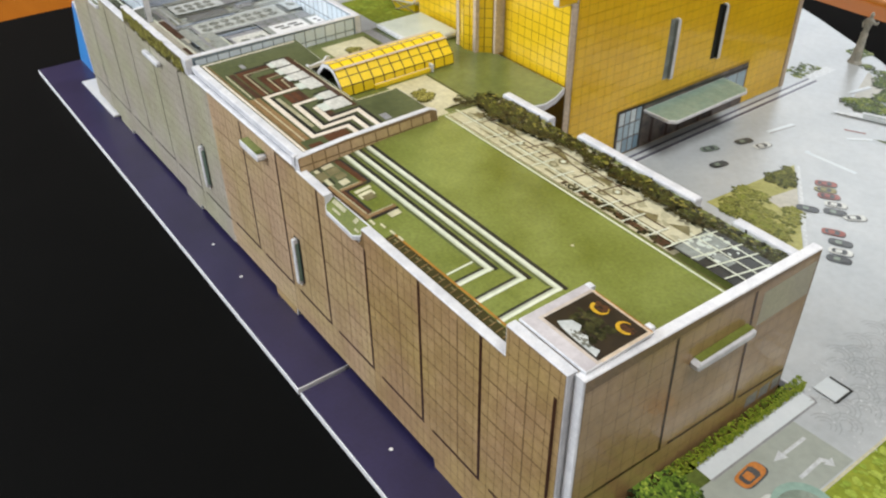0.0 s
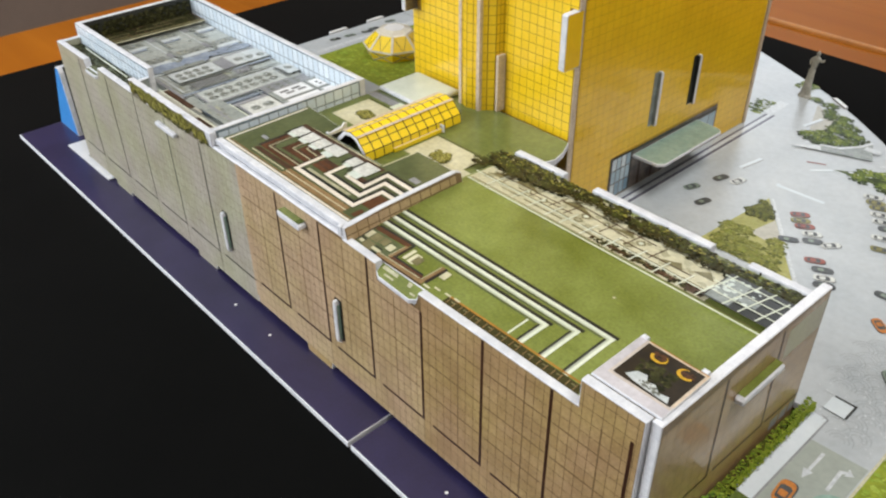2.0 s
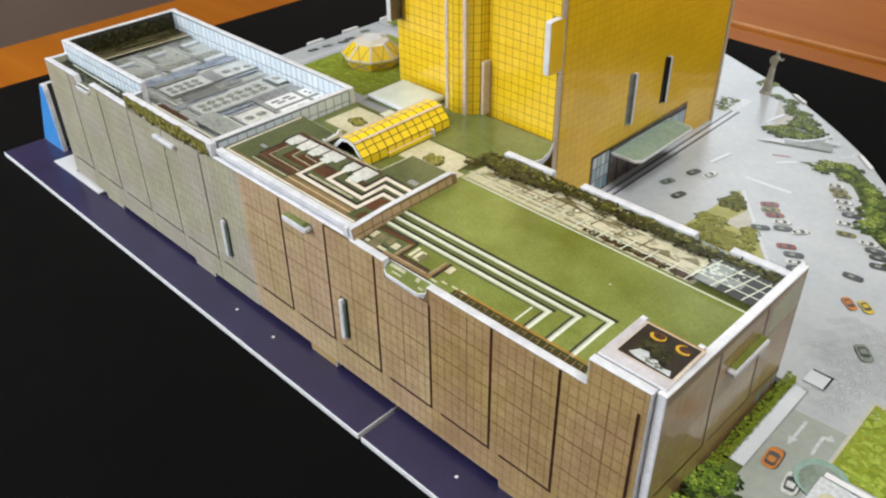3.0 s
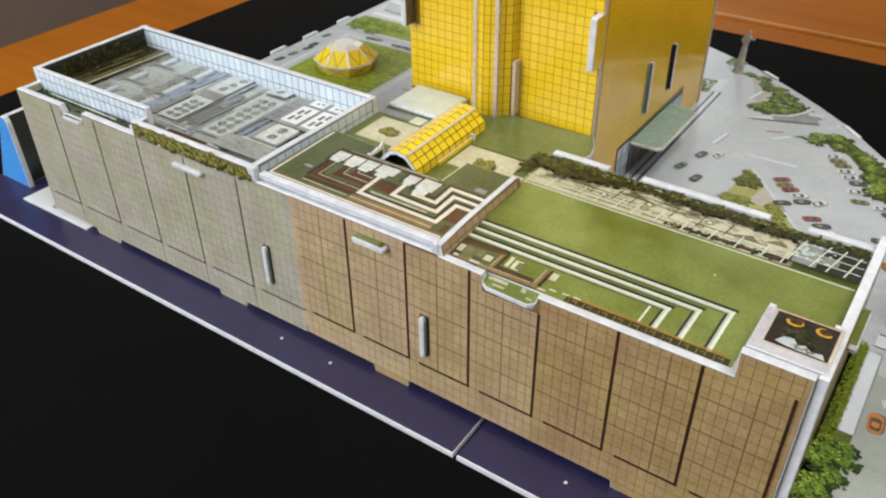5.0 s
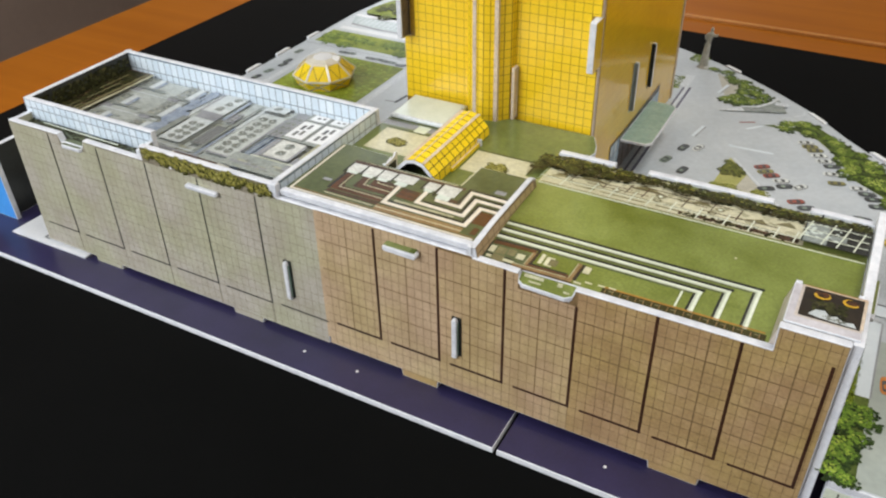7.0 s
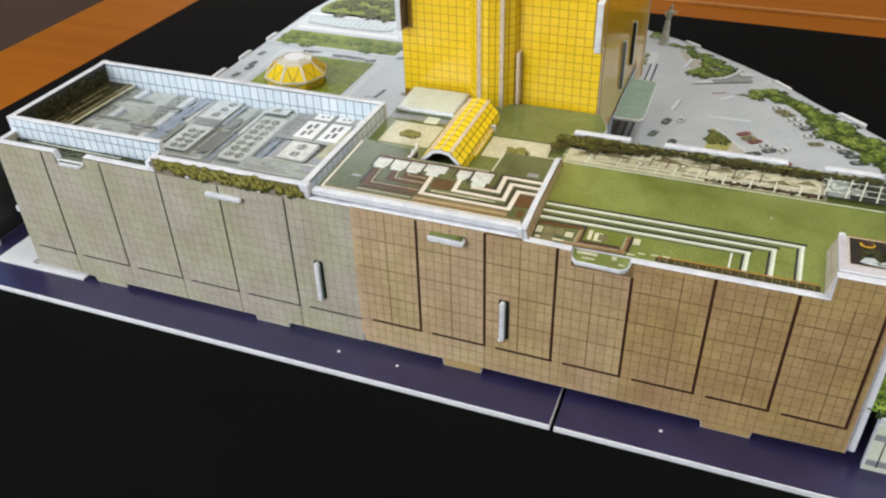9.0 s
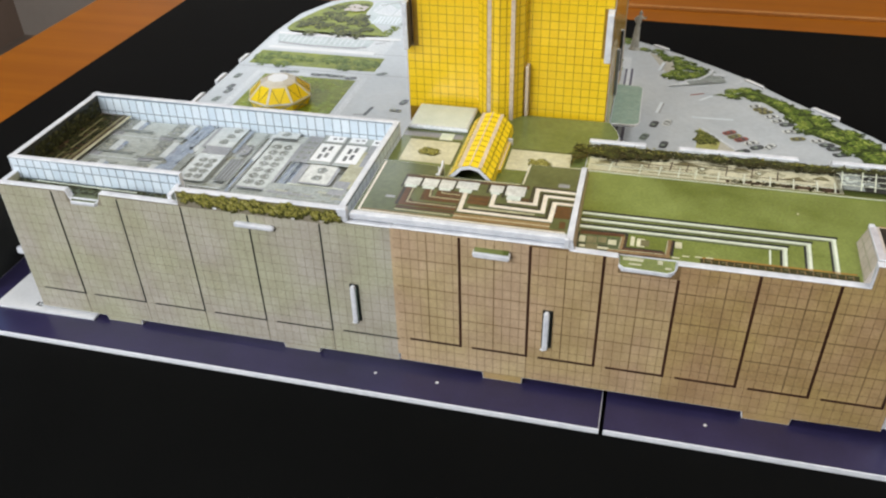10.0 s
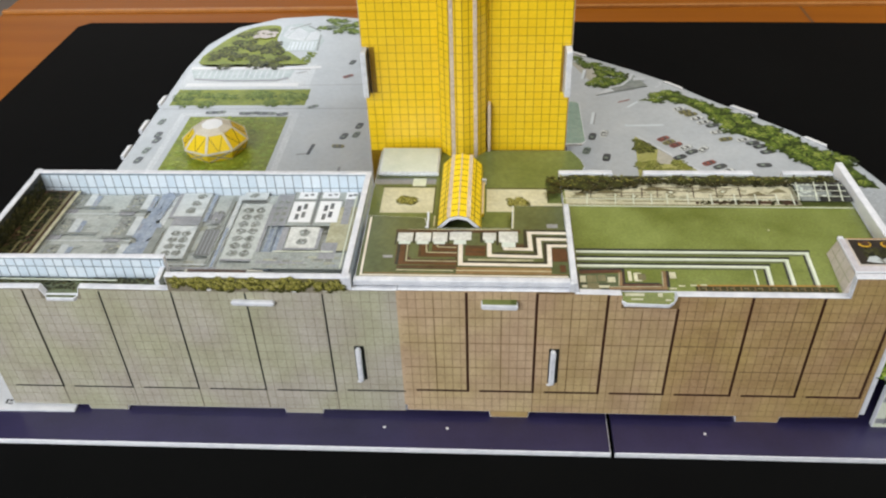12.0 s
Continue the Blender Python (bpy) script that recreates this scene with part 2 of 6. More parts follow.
SLATE = printed("planter_ink", (0.17, 0.20, 0.19), (0.33, 0.37, 0.35), 200, 0.36, 700, 0.3)
DIRT = printed("beige_ground_ink", (0.40, 0.39, 0.33), (0.50, 0.49, 0.42), 120, 0.36, 600, 0.2)
GRASS = printed("bright_grass_ink", (0.20, 0.27, 0.022), (0.36, 0.42, 0.05), 130, 0.4, 600, 0.4)
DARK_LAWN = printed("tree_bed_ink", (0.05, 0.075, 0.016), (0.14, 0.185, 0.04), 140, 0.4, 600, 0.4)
PLAZA = printed("plaza_ink", (0.41, 0.455, 0.49), (0.49, 0.53, 0.56), 40, 0.34, 420, 0.12, 0.5, 0.03)
PLAZA.node_tree.nodes["Principled BSDF"].inputs["Coat Roughness"].default_value = 0.32
PLAZA_LIGHT = printed("plaza_light_ink", (0.60, 0.65, 0.69), (0.70, 0.74, 0.77), 70, 0.32)
ROAD = printed("road_ink", (0.31, 0.35, 0.32), (0.38, 0.42, 0.38), 60, 0.32, 500, 0.12, 0.3)
MID_GREY = printed("mid_grey_ink", (0.25, 0.26, 0.28), (0.36, 0.37, 0.39), 80, 0.35)
STEP_INK = printed("step_ink", (0.075, 0.075, 0.12), (0.15, 0.15, 0.21), 80, 0.35)
BLUE = printed("bright_blue_ink", (0.045, 0.26, 0.72), (0.075, 0.36, 0.85), 30, 0.3, 900, 0.1, 0.4, 0.05)
GLASS_GREEN = printed("green_glass_ink", (0.22, 0.36, 0.31), (0.33, 0.48, 0.42), 80, 0.3, 600, 0.2, 0.4)
WINDOW_BLUE = per_piece("blue_window_ink", [(0.0, (0.20, 0.32, 0.42)), (0.5, (0.42, 0.55, 0.64)), (1.0, (0.68, 0.76, 0.80))], 0.25, 0.2)
DARK_DOOR = printed("dark_door_ink", (0.05, 0.045, 0.05), (0.22, 0.18, 0.15), 260, 0.3)
BRONZE = printed("grey_statue_ink", (0.38, 0.38, 0.34), (0.68, 0.68, 0.62), 160, 0.5)
CAR_INK = {
    "orange": printed("orange_car_ink", (0.50, 0.17, 0.03), (0.64, 0.25, 0.05), 120),
    "yellow": printed("yellow_car_ink", (0.62, 0.45, 0.04), (0.72, 0.55, 0.07), 120),
    "red": printed("red_car_ink", (0.26, 0.07, 0.05), (0.38, 0.12, 0.09), 120),
    "white": printed("white_car_ink", (0.62, 0.66, 0.64), (0.75, 0.78, 0.76), 120),
    "dark": printed("dark_car_ink", (0.04, 0.045, 0.05), (0.10, 0.11, 0.115), 120),
    "olive": printed("olive_car_ink", (0.20, 0.19, 0.06), (0.32, 0.30, 0.11), 120),
    "green": printed("grey_green_car_ink", (0.19, 0.25, 0.20), (0.28, 0.34, 0.29), 120),
}


def wood_material():
    m, n, l, b = node_material("orange_varnished_wood", 0.55)
    b.inputs["Specular IOR Level"].default_value = 0.12
    c = n.new("ShaderNodeTexCoord")
    mp = n.new("ShaderNodeMapping")
    mp.inputs["Scale"].default_value = (1.2, 26.0, 26.0)
    l.new(c.outputs["Object"], mp.inputs["Vector"])
    g = n.new("ShaderNodeTexNoise")
    g.inputs["Scale"].default_value, g.inputs["Detail"].default_value = 3.0, 8.0
    l.new(mp.outputs["Vector"], g.inputs["Vector"])
    c1 = ramp_node(n, [(0.25, (0.275, 0.082, 0.004)), (0.5, (0.31, 0.096, 0.005)), (0.75, (0.35, 0.112, 0.007))])
    l.new(g.outputs["Fac"], c1.inputs["Fac"])
    big = noise_node(n, l, 5.0)
    c2 = ramp_node(n, [(0.3, (0.82, 0.80, 0.78)), (0.7, (1.0, 1.0, 1.0))])
    l.new(big.outputs["Fac"], c2.inputs["Fac"])
    l.new(mixed(n, l, "MULTIPLY", 1.0, c1.outputs["Color"], c2.outputs["Color"]), b.inputs["Base Color"])
    bumped(n, l, b, g.outputs["Fac"], 0.05)
    return m


WOOD = wood_material()
# the edge highlight of the table bead, put into a paler wood colour
WOOD_EDGE = printed("highlit_wood_edge", (0.37, 0.135, 0.018), (0.47, 0.19, 0.035), 30, 0.5, 300, 0.2, 0.0)
WOOD_JOINT = printed("dark_wood_joint", (0.10, 0.032, 0.006), (0.16, 0.055, 0.010), 30, 0.5)
MAT = printed("black_felt", (0.0017, 0.0020, 0.0021), (0.0029, 0.0032, 0.0033), 9, 0.85, 2600, 0.35, 0.0, 0.25)
felt = MAT.node_tree.nodes["Principled BSDF"].inputs
felt["Specular IOR Level"].default_value = 0.06
felt["Sheen Weight"].default_value, felt["Sheen Roughness"].default_value, felt["Sheen Tint"].default_value = 0.022, 0.35, (1.0, 0.72, 0.52, 1)
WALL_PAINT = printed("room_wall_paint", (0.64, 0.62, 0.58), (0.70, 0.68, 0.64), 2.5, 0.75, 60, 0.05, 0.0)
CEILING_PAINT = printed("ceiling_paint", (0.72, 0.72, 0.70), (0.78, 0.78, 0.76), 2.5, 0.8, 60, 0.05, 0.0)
# unseen north wall, toned down so plaza and wood reflect less
NORTH_DIM = printed("dimmed_north_wall", (0.33, 0.285, 0.25), (0.39, 0.34, 0.30), 2.5, 0.75, 60, 0.05, 0.0)
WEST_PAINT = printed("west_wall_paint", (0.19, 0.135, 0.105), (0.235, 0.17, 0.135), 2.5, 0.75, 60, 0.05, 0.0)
RAIL = printed("olive_line_ink", (0.13, 0.115, 0.05), (0.24, 0.22, 0.11), 300, 0.4, 900, 0.3)
BEIGE = printed("beige_frame_ink", (0.50, 0.44, 0.38), (0.64, 0.58, 0.52), 90, 0.4, 700, 0.2)
SAND = printed("sand_ink", (0.34, 0.33, 0.20), (0.50, 0.49, 0.34), 220, 0.4, 900, 0.3)
DEEP_BROWN = printed("deep_brown_ink", (0.045, 0.022, 0.012), (0.10, 0.05, 0.028), 220, 0.4, 900, 0.3)
COURT = printed("court_green_ink", (0.115, 0.150, 0.038), (0.175, 0.215, 0.065), 60, 0.36, 500, 0.3, 0.2, 0.1)
TAUPE = printed("taupe_floor", (0.17, 0.135, 0.11), (0.23, 0.185, 0.15), 5, 0.5, 90, 0.15, 0.1)
FRAME_PAINT = printed("window_frame_paint", (0.74, 0.74, 0.73), (0.80, 0.80, 0.79), 6, 0.4, 90, 0.04)
METAL, _n, _l, _b = node_material("grey_metal", 0.35, 0.9)
_b.inputs["Base Color"].default_value = (0.55, 0.55, 0.56, 1)
for ink_material in TREE + OLIVE + BUSH + RIM_TREE + OLIVE_TREE + HEDGE_CLUMP + [LEAF, BRIGHT_LEAF, GRASS, DARK_LAWN, FOREST, PARK_TREE]:
    shader = ink_material.node_tree.nodes["Principled BSDF"]
    shader.inputs["Specular IOR Level"].default_value, shader.inputs["Coat Weight"].default_value = 0.2, 0.0


# ---- building helpers (lengths in centimetres) ----
LAYER = 0.006
LOOSE, STUFF = set(), set()


def at(plane, u, v, w):
    return {"xy": (u, v, w), "xz": (u, w, v), "yz": (w, u, v)}[plane]


def thing(name, x, y, z, label, category, group="", kind=""):
    """An Empty at the base of a thing; its parts hang under it."""
    ob = new(name)
    ob.location = (x * CM, y * CM, z * CM)
    ob.empty_display_size = 0.01
    bpy.context.view_layer.update()
    return tagged(ob, label, category, group, kind)


def islands(bm):
    """The loose pieces of a bmesh, as lists of faces."""
    left, out = set(bm.faces), []
    for f in bm.faces:
        if f not in left:
            continue
        left.discard(f)
        heap, piece = [f], []
        while heap:
            g = heap.pop()
            piece.append(g)
            for e in g.edges:
                for h in e.link_faces:
                    if h in left:
                        left.discard(h)
                        heap.append(h)
        out.append(piece)
    return out


def part(name, bm, mats, parent=None, label="", smooth=False):
    """Links a bmesh, in centimetres, as one mesh object under its parent; prints of several loose pieces become one object a piece."""
    kind = "stuff" if id(bm) in STUFF else ""
    loose = id(bm) in LOOSE
    LOOSE.discard(id(bm)), STUFF.discard(id(bm))
    bmesh.ops.scale(bm, vec=(CM, CM, CM), verts=bm.verts)
    meshes = []
    if loose:
        for piece in islands(bm):
            verts = list(dict.fromkeys(v for f in piece for v in f.verts))
            number = {v: i for i, v in enumerate(verts)}
            mesh = bpy.data.meshes.new(name)
            mesh.from_pydata([v.co[:] for v in verts], [], [[number[v] for v in f.verts] for f in piece])
            meshes.append(mesh)
    else:
        mesh = bpy.data.meshes.new(name)
        bm.to_mesh(mesh)
        meshes.append(mesh)
    bm.free()
    ob = None
    for mesh in meshes:
        for m in mats if isinstance(mats, (list, tuple)) else [mats]:
            mesh.materials.append(m)
        if smooth:
            mesh.polygons.foreach_set("use_smooth", [True] * len(mesh.polygons))
        ob = new(name, mesh)
        if parent is not None:
            ob.parent = parent
            root = parent
            while root.parent is not None:
                root = root.parent
            ob.matrix_parent_inverse = Matrix.Translation(-root.location) if parent is root else Matrix.Identity(4)
        tagged(ob, label, kind=kind)
    return ob


def poly_face(bm, plane, pts, w, index=0):
    f = bm.faces.new([bm.verts.new(at(plane, u, v, w)) for u, v in pts])
    f.material_index = index
    return outward(f, plane)


def outward(f, plane):
    """Turns a flat print's face towards the side it is seen from."""
    f.normal_update()
    if f.normal.dot(Vector({"xy": (0, 0, 1), "xz": (0, -1, 0), "yz": (1, 0, 0)}[plane])) < 0:
        f.normal_flip()
    return f


def sheet_board(plane, pts, w0, w1, bevel=0.03, segments=2):
    """A cut sheet of foam board: printed face at w1 (slot 0), back at w0 (slot 1), foam edges (slot 2), softly crushed along its rim."""
    bm = bmesh.new()
    lower = [bm.verts.new(at(plane, u, v, w0)) for u, v in pts]
    upper = [bm.verts.new(at(plane, u, v, w1)) for u, v in pts]
    f0, f1 = bm.faces.new(lower[::-1]), bm.faces.new(upper)
    f1.material_index, f0.material_index = 0, 1
    for i in range(len(pts)):
        j = (i + 1) % len(pts)
        bm.faces.new((lower[i], lower[j], upper[j], upper[i])).material_index = 2
    bmesh.ops.recalc_face_normals(bm, faces=bm.faces)
    if bevel:
        rim = [e for e in bm.edges if any(f in (f0, f1) for f in e.link_faces)]
        bmesh.ops.bevel(bm, geom=rim, offset=bevel, segments=segments, profile=0.5, affect="EDGES", material=2)
    return bm


def block(x0, x1, y0, y1, z0, z1, bevel=0.02):
    return sheet_board("xy", [(x0, y0), (x1, y0), (x1, y1), (x0, y1)], z0, z1, bevel)


def rects(plane, boxes, w, out=1, bm=None):
    """Flat printed rectangles (u0, u1, v0, v1), each a hair above the one before."""
    bm = bm or bmesh.new()
    for i, (u0, u1, v0, v1) in enumerate(boxes):
        poly_face(bm, plane, [(u0, v0), (u1, v0), (u1, v1), (u0, v1)], w + out * 0.0006 * i)
    LOOSE.add(id(bm))
    return bm


def strokes(plane, paths, width, w, out=1):
    """Printed lines of one width along polylines, mitred at their bends."""
    bm = bmesh.new()
    for k, path in enumerate(paths):
        pts = [Vector(p) for p in path]
        closed = (pts[0] - pts[-1]).length < 1e-6
        left, right = [], []
        for i, p in enumerate(pts):
            before = pts[i - 1] if i else (pts[-2] if closed else None)
            after = pts[i + 1] if i + 1 < len(pts) else (pts[1] if closed else None)
            d1 = (p - before).normalized() if before is not None else None
            d2 = (after - p).normalized() if after is not None else None
            d1, d2 = d1 or d2, d2 or d1
            n1, n2 = Vector((-d1.y, d1.x)), Vector((-d2.y, d2.x))
            m = (n1 + n2).normalized()
            m = m * (width / 2 / max(0.35, m.dot(n1)))
            left.append(bm.verts.new(at(plane, *(p + m), w + out * 0.0006 * (k % 12))))
            right.append(bm.verts.new(at(plane, *(p - m), w + out * 0.0006 * (k % 12))))
        for i in range(len(pts) - 1):
            outward(bm.faces.new((left[i], left[i + 1], right[i + 1], right[i])), plane)
    LOOSE.add(id(bm))
    return bm


def tiling(plane, boxes, w, pu, pv, gap, u_from=0.0, v_from=0.0, joined=False):
    """A grid of flat tiles with joints between them, cut to the given rectangles."""
    bm = bmesh.new()
    for u0, u1, v0, v1 in boxes:
        i = math.floor((u0 - u_from) / pu)
        while u_from + i * pu < u1:
            a, b = max(u0, u_from + i * pu + gap / 2), min(u1, u_from + (i + 1) * pu - gap / 2)
            j = math.floor((v0 - v_from) / pv)
            while v_from + j * pv < v1:
                c, d = max(v0, v_from + j * pv + gap / 2), min(v1, v_from + (j + 1) * pv - gap / 2)
                if b - a > 0.02 and d - c > 0.02:
                    poly_face(bm, plane, [(a, c), (b, c), (b, d), (a, d)], w)
                j += 1
            i += 1
    (STUFF if joined else LOOSE).add(id(bm))
    return bm


def inside(pts, u, v):
    hit = False
    for (a, b), (c, d) in zip(pts, pts[1:] + pts[:1]):
        if (b > v) != (d > v) and u < (c - a) * (v - b) / (d - b) + a:
            hit = not hit
    return hit


def foliage(plane, pts, w, count, r0, r1, out=1, seed=1, squash=0.8):
    """Printed leaves and crowns: many small uneven flat patches within an outline."""
    rng = random.Random(seed)
    bm = bmesh.new()
    count, r0, r1 = int(count * 2.6), r0 * 0.62, r1 * 0.62
    us, vs = [p[0] for p in pts], [p[1] for p in pts]
    made = 0
    for _ in range(count * 6):
        u, v = rng.uniform(min(us), max(us)), rng.uniform(min(vs), max(vs))
        if not inside(pts, u, v):
            continue
        grow = 1.0 - 0.6 * made / count
        r = rng.uniform(r0, r1) * grow
        turn = rng.uniform(0, 6.28)
        ring = []
        for k in range(7):
            q = turn + k * math.tau / 7
            s = r * rng.uniform(0.6, 1.15)
            ring.append((u + s * math.cos(q), v + s * squash * math.sin(q)))
        poly_face(bm, plane, ring, w + out * 0.00006 * made)
        made += 1
        if made >= count:
            break
    STUFF.add(id(bm))
    return bm


def crowns(plane, pts, w, step, r, out=1, seed=1, squash=0.85, fine=1.0):
    """Printed trees: clumps of small leaves, dark at the rim and bright on the lit side, with gaps between the clumps."""
    rng = random.Random(seed)
    bm = bmesh.new()
    us, vs = [p[0] for p in pts], [p[1] for p in pts]
    trees, v, odd = [], max(vs), 0
    while v > min(vs) - step:
        u = min(us) + (odd % 2) * step / 2
        while u < max(us) + step:
            c = (u + rng.uniform(-0.3, 0.3) * step, v + rng.uniform(-0.3, 0.3) * step)
            if inside(pts, *c):
                trees.append((c[1], c[0], r * rng.uniform(0.7, 1.2)))
            u += step
        v -= step * 0.85
        odd += 1
    n = 0
    for v, u, s in sorted(trees, reverse=True):
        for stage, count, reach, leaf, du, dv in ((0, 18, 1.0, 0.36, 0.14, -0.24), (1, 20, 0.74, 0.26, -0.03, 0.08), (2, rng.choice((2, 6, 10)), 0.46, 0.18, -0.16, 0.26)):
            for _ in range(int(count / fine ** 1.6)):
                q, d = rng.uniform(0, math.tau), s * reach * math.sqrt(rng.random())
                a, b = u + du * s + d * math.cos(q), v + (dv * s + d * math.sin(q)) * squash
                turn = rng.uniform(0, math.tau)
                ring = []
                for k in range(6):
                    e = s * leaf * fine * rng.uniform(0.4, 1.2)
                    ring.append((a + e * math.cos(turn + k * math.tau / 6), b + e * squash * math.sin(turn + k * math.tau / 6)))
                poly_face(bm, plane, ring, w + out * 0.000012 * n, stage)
                n += 1
    STUFF.add(id(bm))
    return bm


def discs(plane, centres, r, w, sides=12, out=1):
    bm = bmesh.new()
    for i, (u, v) in enumerate(centres):
        poly_face(bm, plane, [(u + r * math.cos(k * math.tau / sides), v + r * math.sin(k * math.tau / sides)) for k in range(sides)], w + out * 0.0005 * i)
    LOOSE.add(id(bm))
    return bm


def smooth_outline(pts, steps=6):
    """A closed Catmull-Rom curve through the points."""
    out, n = [], len(pts)
    for i in range(n):
        p0, p1, p2, p3 = (Vector(pts[(i + k) % n]) for k in (-1, 0, 1, 2))
        for s in range(steps):
            t = s / steps
            q = 0.5 * (2 * p1 + (p2 - p0) * t + (2 * p0 - 5 * p1 + 4 * p2 - p3) * t * t + (3 * p1 - p0 - 3 * p2 + p3) * t ** 3)
            out.append((q.x, q.y))
    return out


# ---- the room ----
def build_room():
    x0, x1, y0, y1, z0, z1 = -210, 190, -101, 200, -75, 180
    t = 12

    def wall(name, *b):
        tagged(part(name, block(*b, 0), [WALL_PAINT] * 3), "plain painted room wall", "wall", kind="structure")
    tagged(part("floor", block(x0, x1, y0, y1, z0 - 10, z0, 0), [TAUPE] * 3), "brownish grey stone floor of the room", "floor", kind="structure")
    tagged(part("ceiling", block(x0, x1, y0, y1, z1, z1 + 10, 0), [CEILING_PAINT] * 3), "plain white painted ceiling", "ceiling", kind="structure")
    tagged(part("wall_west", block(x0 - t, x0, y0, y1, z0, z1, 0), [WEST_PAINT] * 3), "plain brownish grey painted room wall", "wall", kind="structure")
    wall("wall_east", x1, x1 + t, y0, y1, z0, z1)

    def window_wall(name, ya, yb, wx0, wx1, wz0, wz1, number, paint):
        bm = bmesh.new()
        for a, b, c, d in ((x0 - t, wx0, z0, z1), (wx1, x1 + t, z0, z1), (wx0, wx1, z0, wz0), (wx0, wx1, wz1, z1)):
            geo = block(a, b, ya, yb, c, d, 0)
            tmp = bpy.data.meshes.new("tmp")
            geo.to_mesh(tmp)
            geo.free()
            bm.from_mesh(tmp)
            bpy.data.meshes.remove(tmp)
        tagged(part(name, bm, [paint] * 3), "plain painted room wall with a wide window", "wall", kind="structure")
        win = thing("window_%d" % number, (wx0 + wx1) / 2, (ya + yb) / 2, wz0, "wide white framed window that lets daylight in", "window", kind="structure")
        mid = (wx0 + wx1) / 2
        y = (ya + yb) / 2
        for a, b, c, d in ((wx0, wx1, wz0, wz0 + 4), (wx0, wx1, wz1 - 4, wz1), (wx0, wx0 + 4, wz0 + 4, wz1 - 4), (wx1 - 4, wx1, wz0 + 4, wz1 - 4), (mid - 2, mid + 2, wz0 + 4, wz1 - 4)):
            part("window_frame", block(a, b, y - 2, y + 3, c, d, 0.3), [FRAME_PAINT] * 3, win)
    window_wall("wall_south", y0 - t, y0, -156, -28, 13, 131, 1, WALL_PAINT)
    window_wall("wall_north", y1, y1 + t, -155, -57, 53, 131, 2, NORTH_DIM)
    lamp = thing("ceiling_lamp", 54, 15, z1 - 3, "flat square white ceiling lamp", "lamp")
    part("lamp_housing", block(10, 98, -29, 59, z1 - 4, z1, 0.3), [FRAME_PAINT] * 3, lamp)


build_room()


def build_table():
    table = thing("table", 0, 0, -75, "orange varnished wooden table", "table")
    part("top_board", block(-55, 95, -88, 42.98, -3.6, -0.25, 0.1), [WOOD] * 3, table)
    part("back_board", block(-55, 95, 43.3, 78, -3.6, -0.15, 0.1), [WOOD] * 3, table)
    part("edge_bead", block(-55, 95, 42.95, 43.35, -3.0, 0.01, 0.1), [WOOD_EDGE] * 3, table, "edge bead with a pale painted highlight")
    part("mitre_joint", strokes("xy", [[(9.91, 37.00), (9.84, 42.90)]], 0.22, -0.235), WOOD_JOINT, table)
    for x in (-49, 84):
        for y in (-82, 66):
            part("leg", block(x, x + 6, y, y + 6, -75, -3.6, 0.3), [WOOD] * 3, table)


build_table()
ZB = 0.12
corner = [(-47.2, -70), (60, -70), (60, 38.8), (30, 38.7), (5, 39.7), (-12, 40.1), (-46.4, 40.6), (-47.2, 39.8), (-47.5, 15), (-47.9, 1)]
tagged(part("table_mat", sheet_board("xy", corner, -0.25, ZB - 0.256, 0.04), [MAT] * 3), "matt black cloth mat spread on the table", "mat")


# ---- base boards of the cardboard model ----
EDGE_WHITE = printed("bright_cut_edge", (0.68, 0.705, 0.76), (0.84, 0.86, 0.90), 260, 0.5, 2200, 0.15, 0.0, 0.8)


def base_board(x0, x1):
    ob = part("base_board", sheet_board("xy", [(x0, -1.62), (x1, -1.62), (x1, 7.9), (x0, 7.9)], ZB - 0.25, ZB, 0.025), [PURPLE, PURPLE, EDGE_WHITE])
    if x1 > 0:
        for f in ob.data.polygons:
            if f.normal.x < -0.3:
                f.material_index = 0
    return tagged(ob, "dark purple foam base board with white cut edges", "board", "base boards")


base_board(-38.55, -9.61)
base_board(-9.46, 5.2)
for k, (x, y) in enumerate(((-18.15, -0.62), (-15.72, -0.62), (-6.0, -0.62))):
    tagged(part("paper_scrap", discs("xy", [(x, y)], 0.065, ZB + 0.008, 6), CARD), "tiny white scrap of paper on the purple board", "scrap", "scraps")
strip = tagged(part("paper_strip", sheet_board("xy", [(-35.45, -0.24), (-30.62, -0.2), (-30.5, 3.0), (-35.3, 3.0)], ZB + 0.004, ZB + 0.09, 0.02), [CARD, CARD, FOAM]), "loose white card strip lying under the stone wall", "card")
part("printed_mark", rects("xy", [(-33.62, -33.54, 0.1, 0.34), (-33.5, -33.36, 0.24, 0.32), (-33.5, -33.3, 0.08, 0.14)], ZB + 0.096), BLACK_LINE, strip, "small dark printed bars")


# ---- plaza board ----
ZG = 2.45
OUTLINE = [(0.3, -0.1), (5.2, -0.1), (5.9, 5), (5.5, 11), (4.2, 15), (1.9, 18.3), (-0.5, 20.75), (-1.9, 22.15), (-3.7, 24.25), (-5.6, 25.9), (-7.5, 27.35), (-9.7, 28.85), (-11.8, 29.9),
           (-14.5, 31.25), (-19, 33.2), (-23.4, 34.5), (-26.2, 35.1), (-29.3, 34.7), (-32.0, 33.0), (-33.3, 30.1), (-33.7, 26.6), (-33.7, 19.0), (-33.7, 8.0), (0.3, 8.0)]


plaza = tagged(part("plaza_board", sheet_board("xy", OUTLINE, ZG - 0.25, ZG, 0.035), [PLAZA, CARD, FOAM]),
               "pale grey printed plaza board with a white cut rim", "model ground")
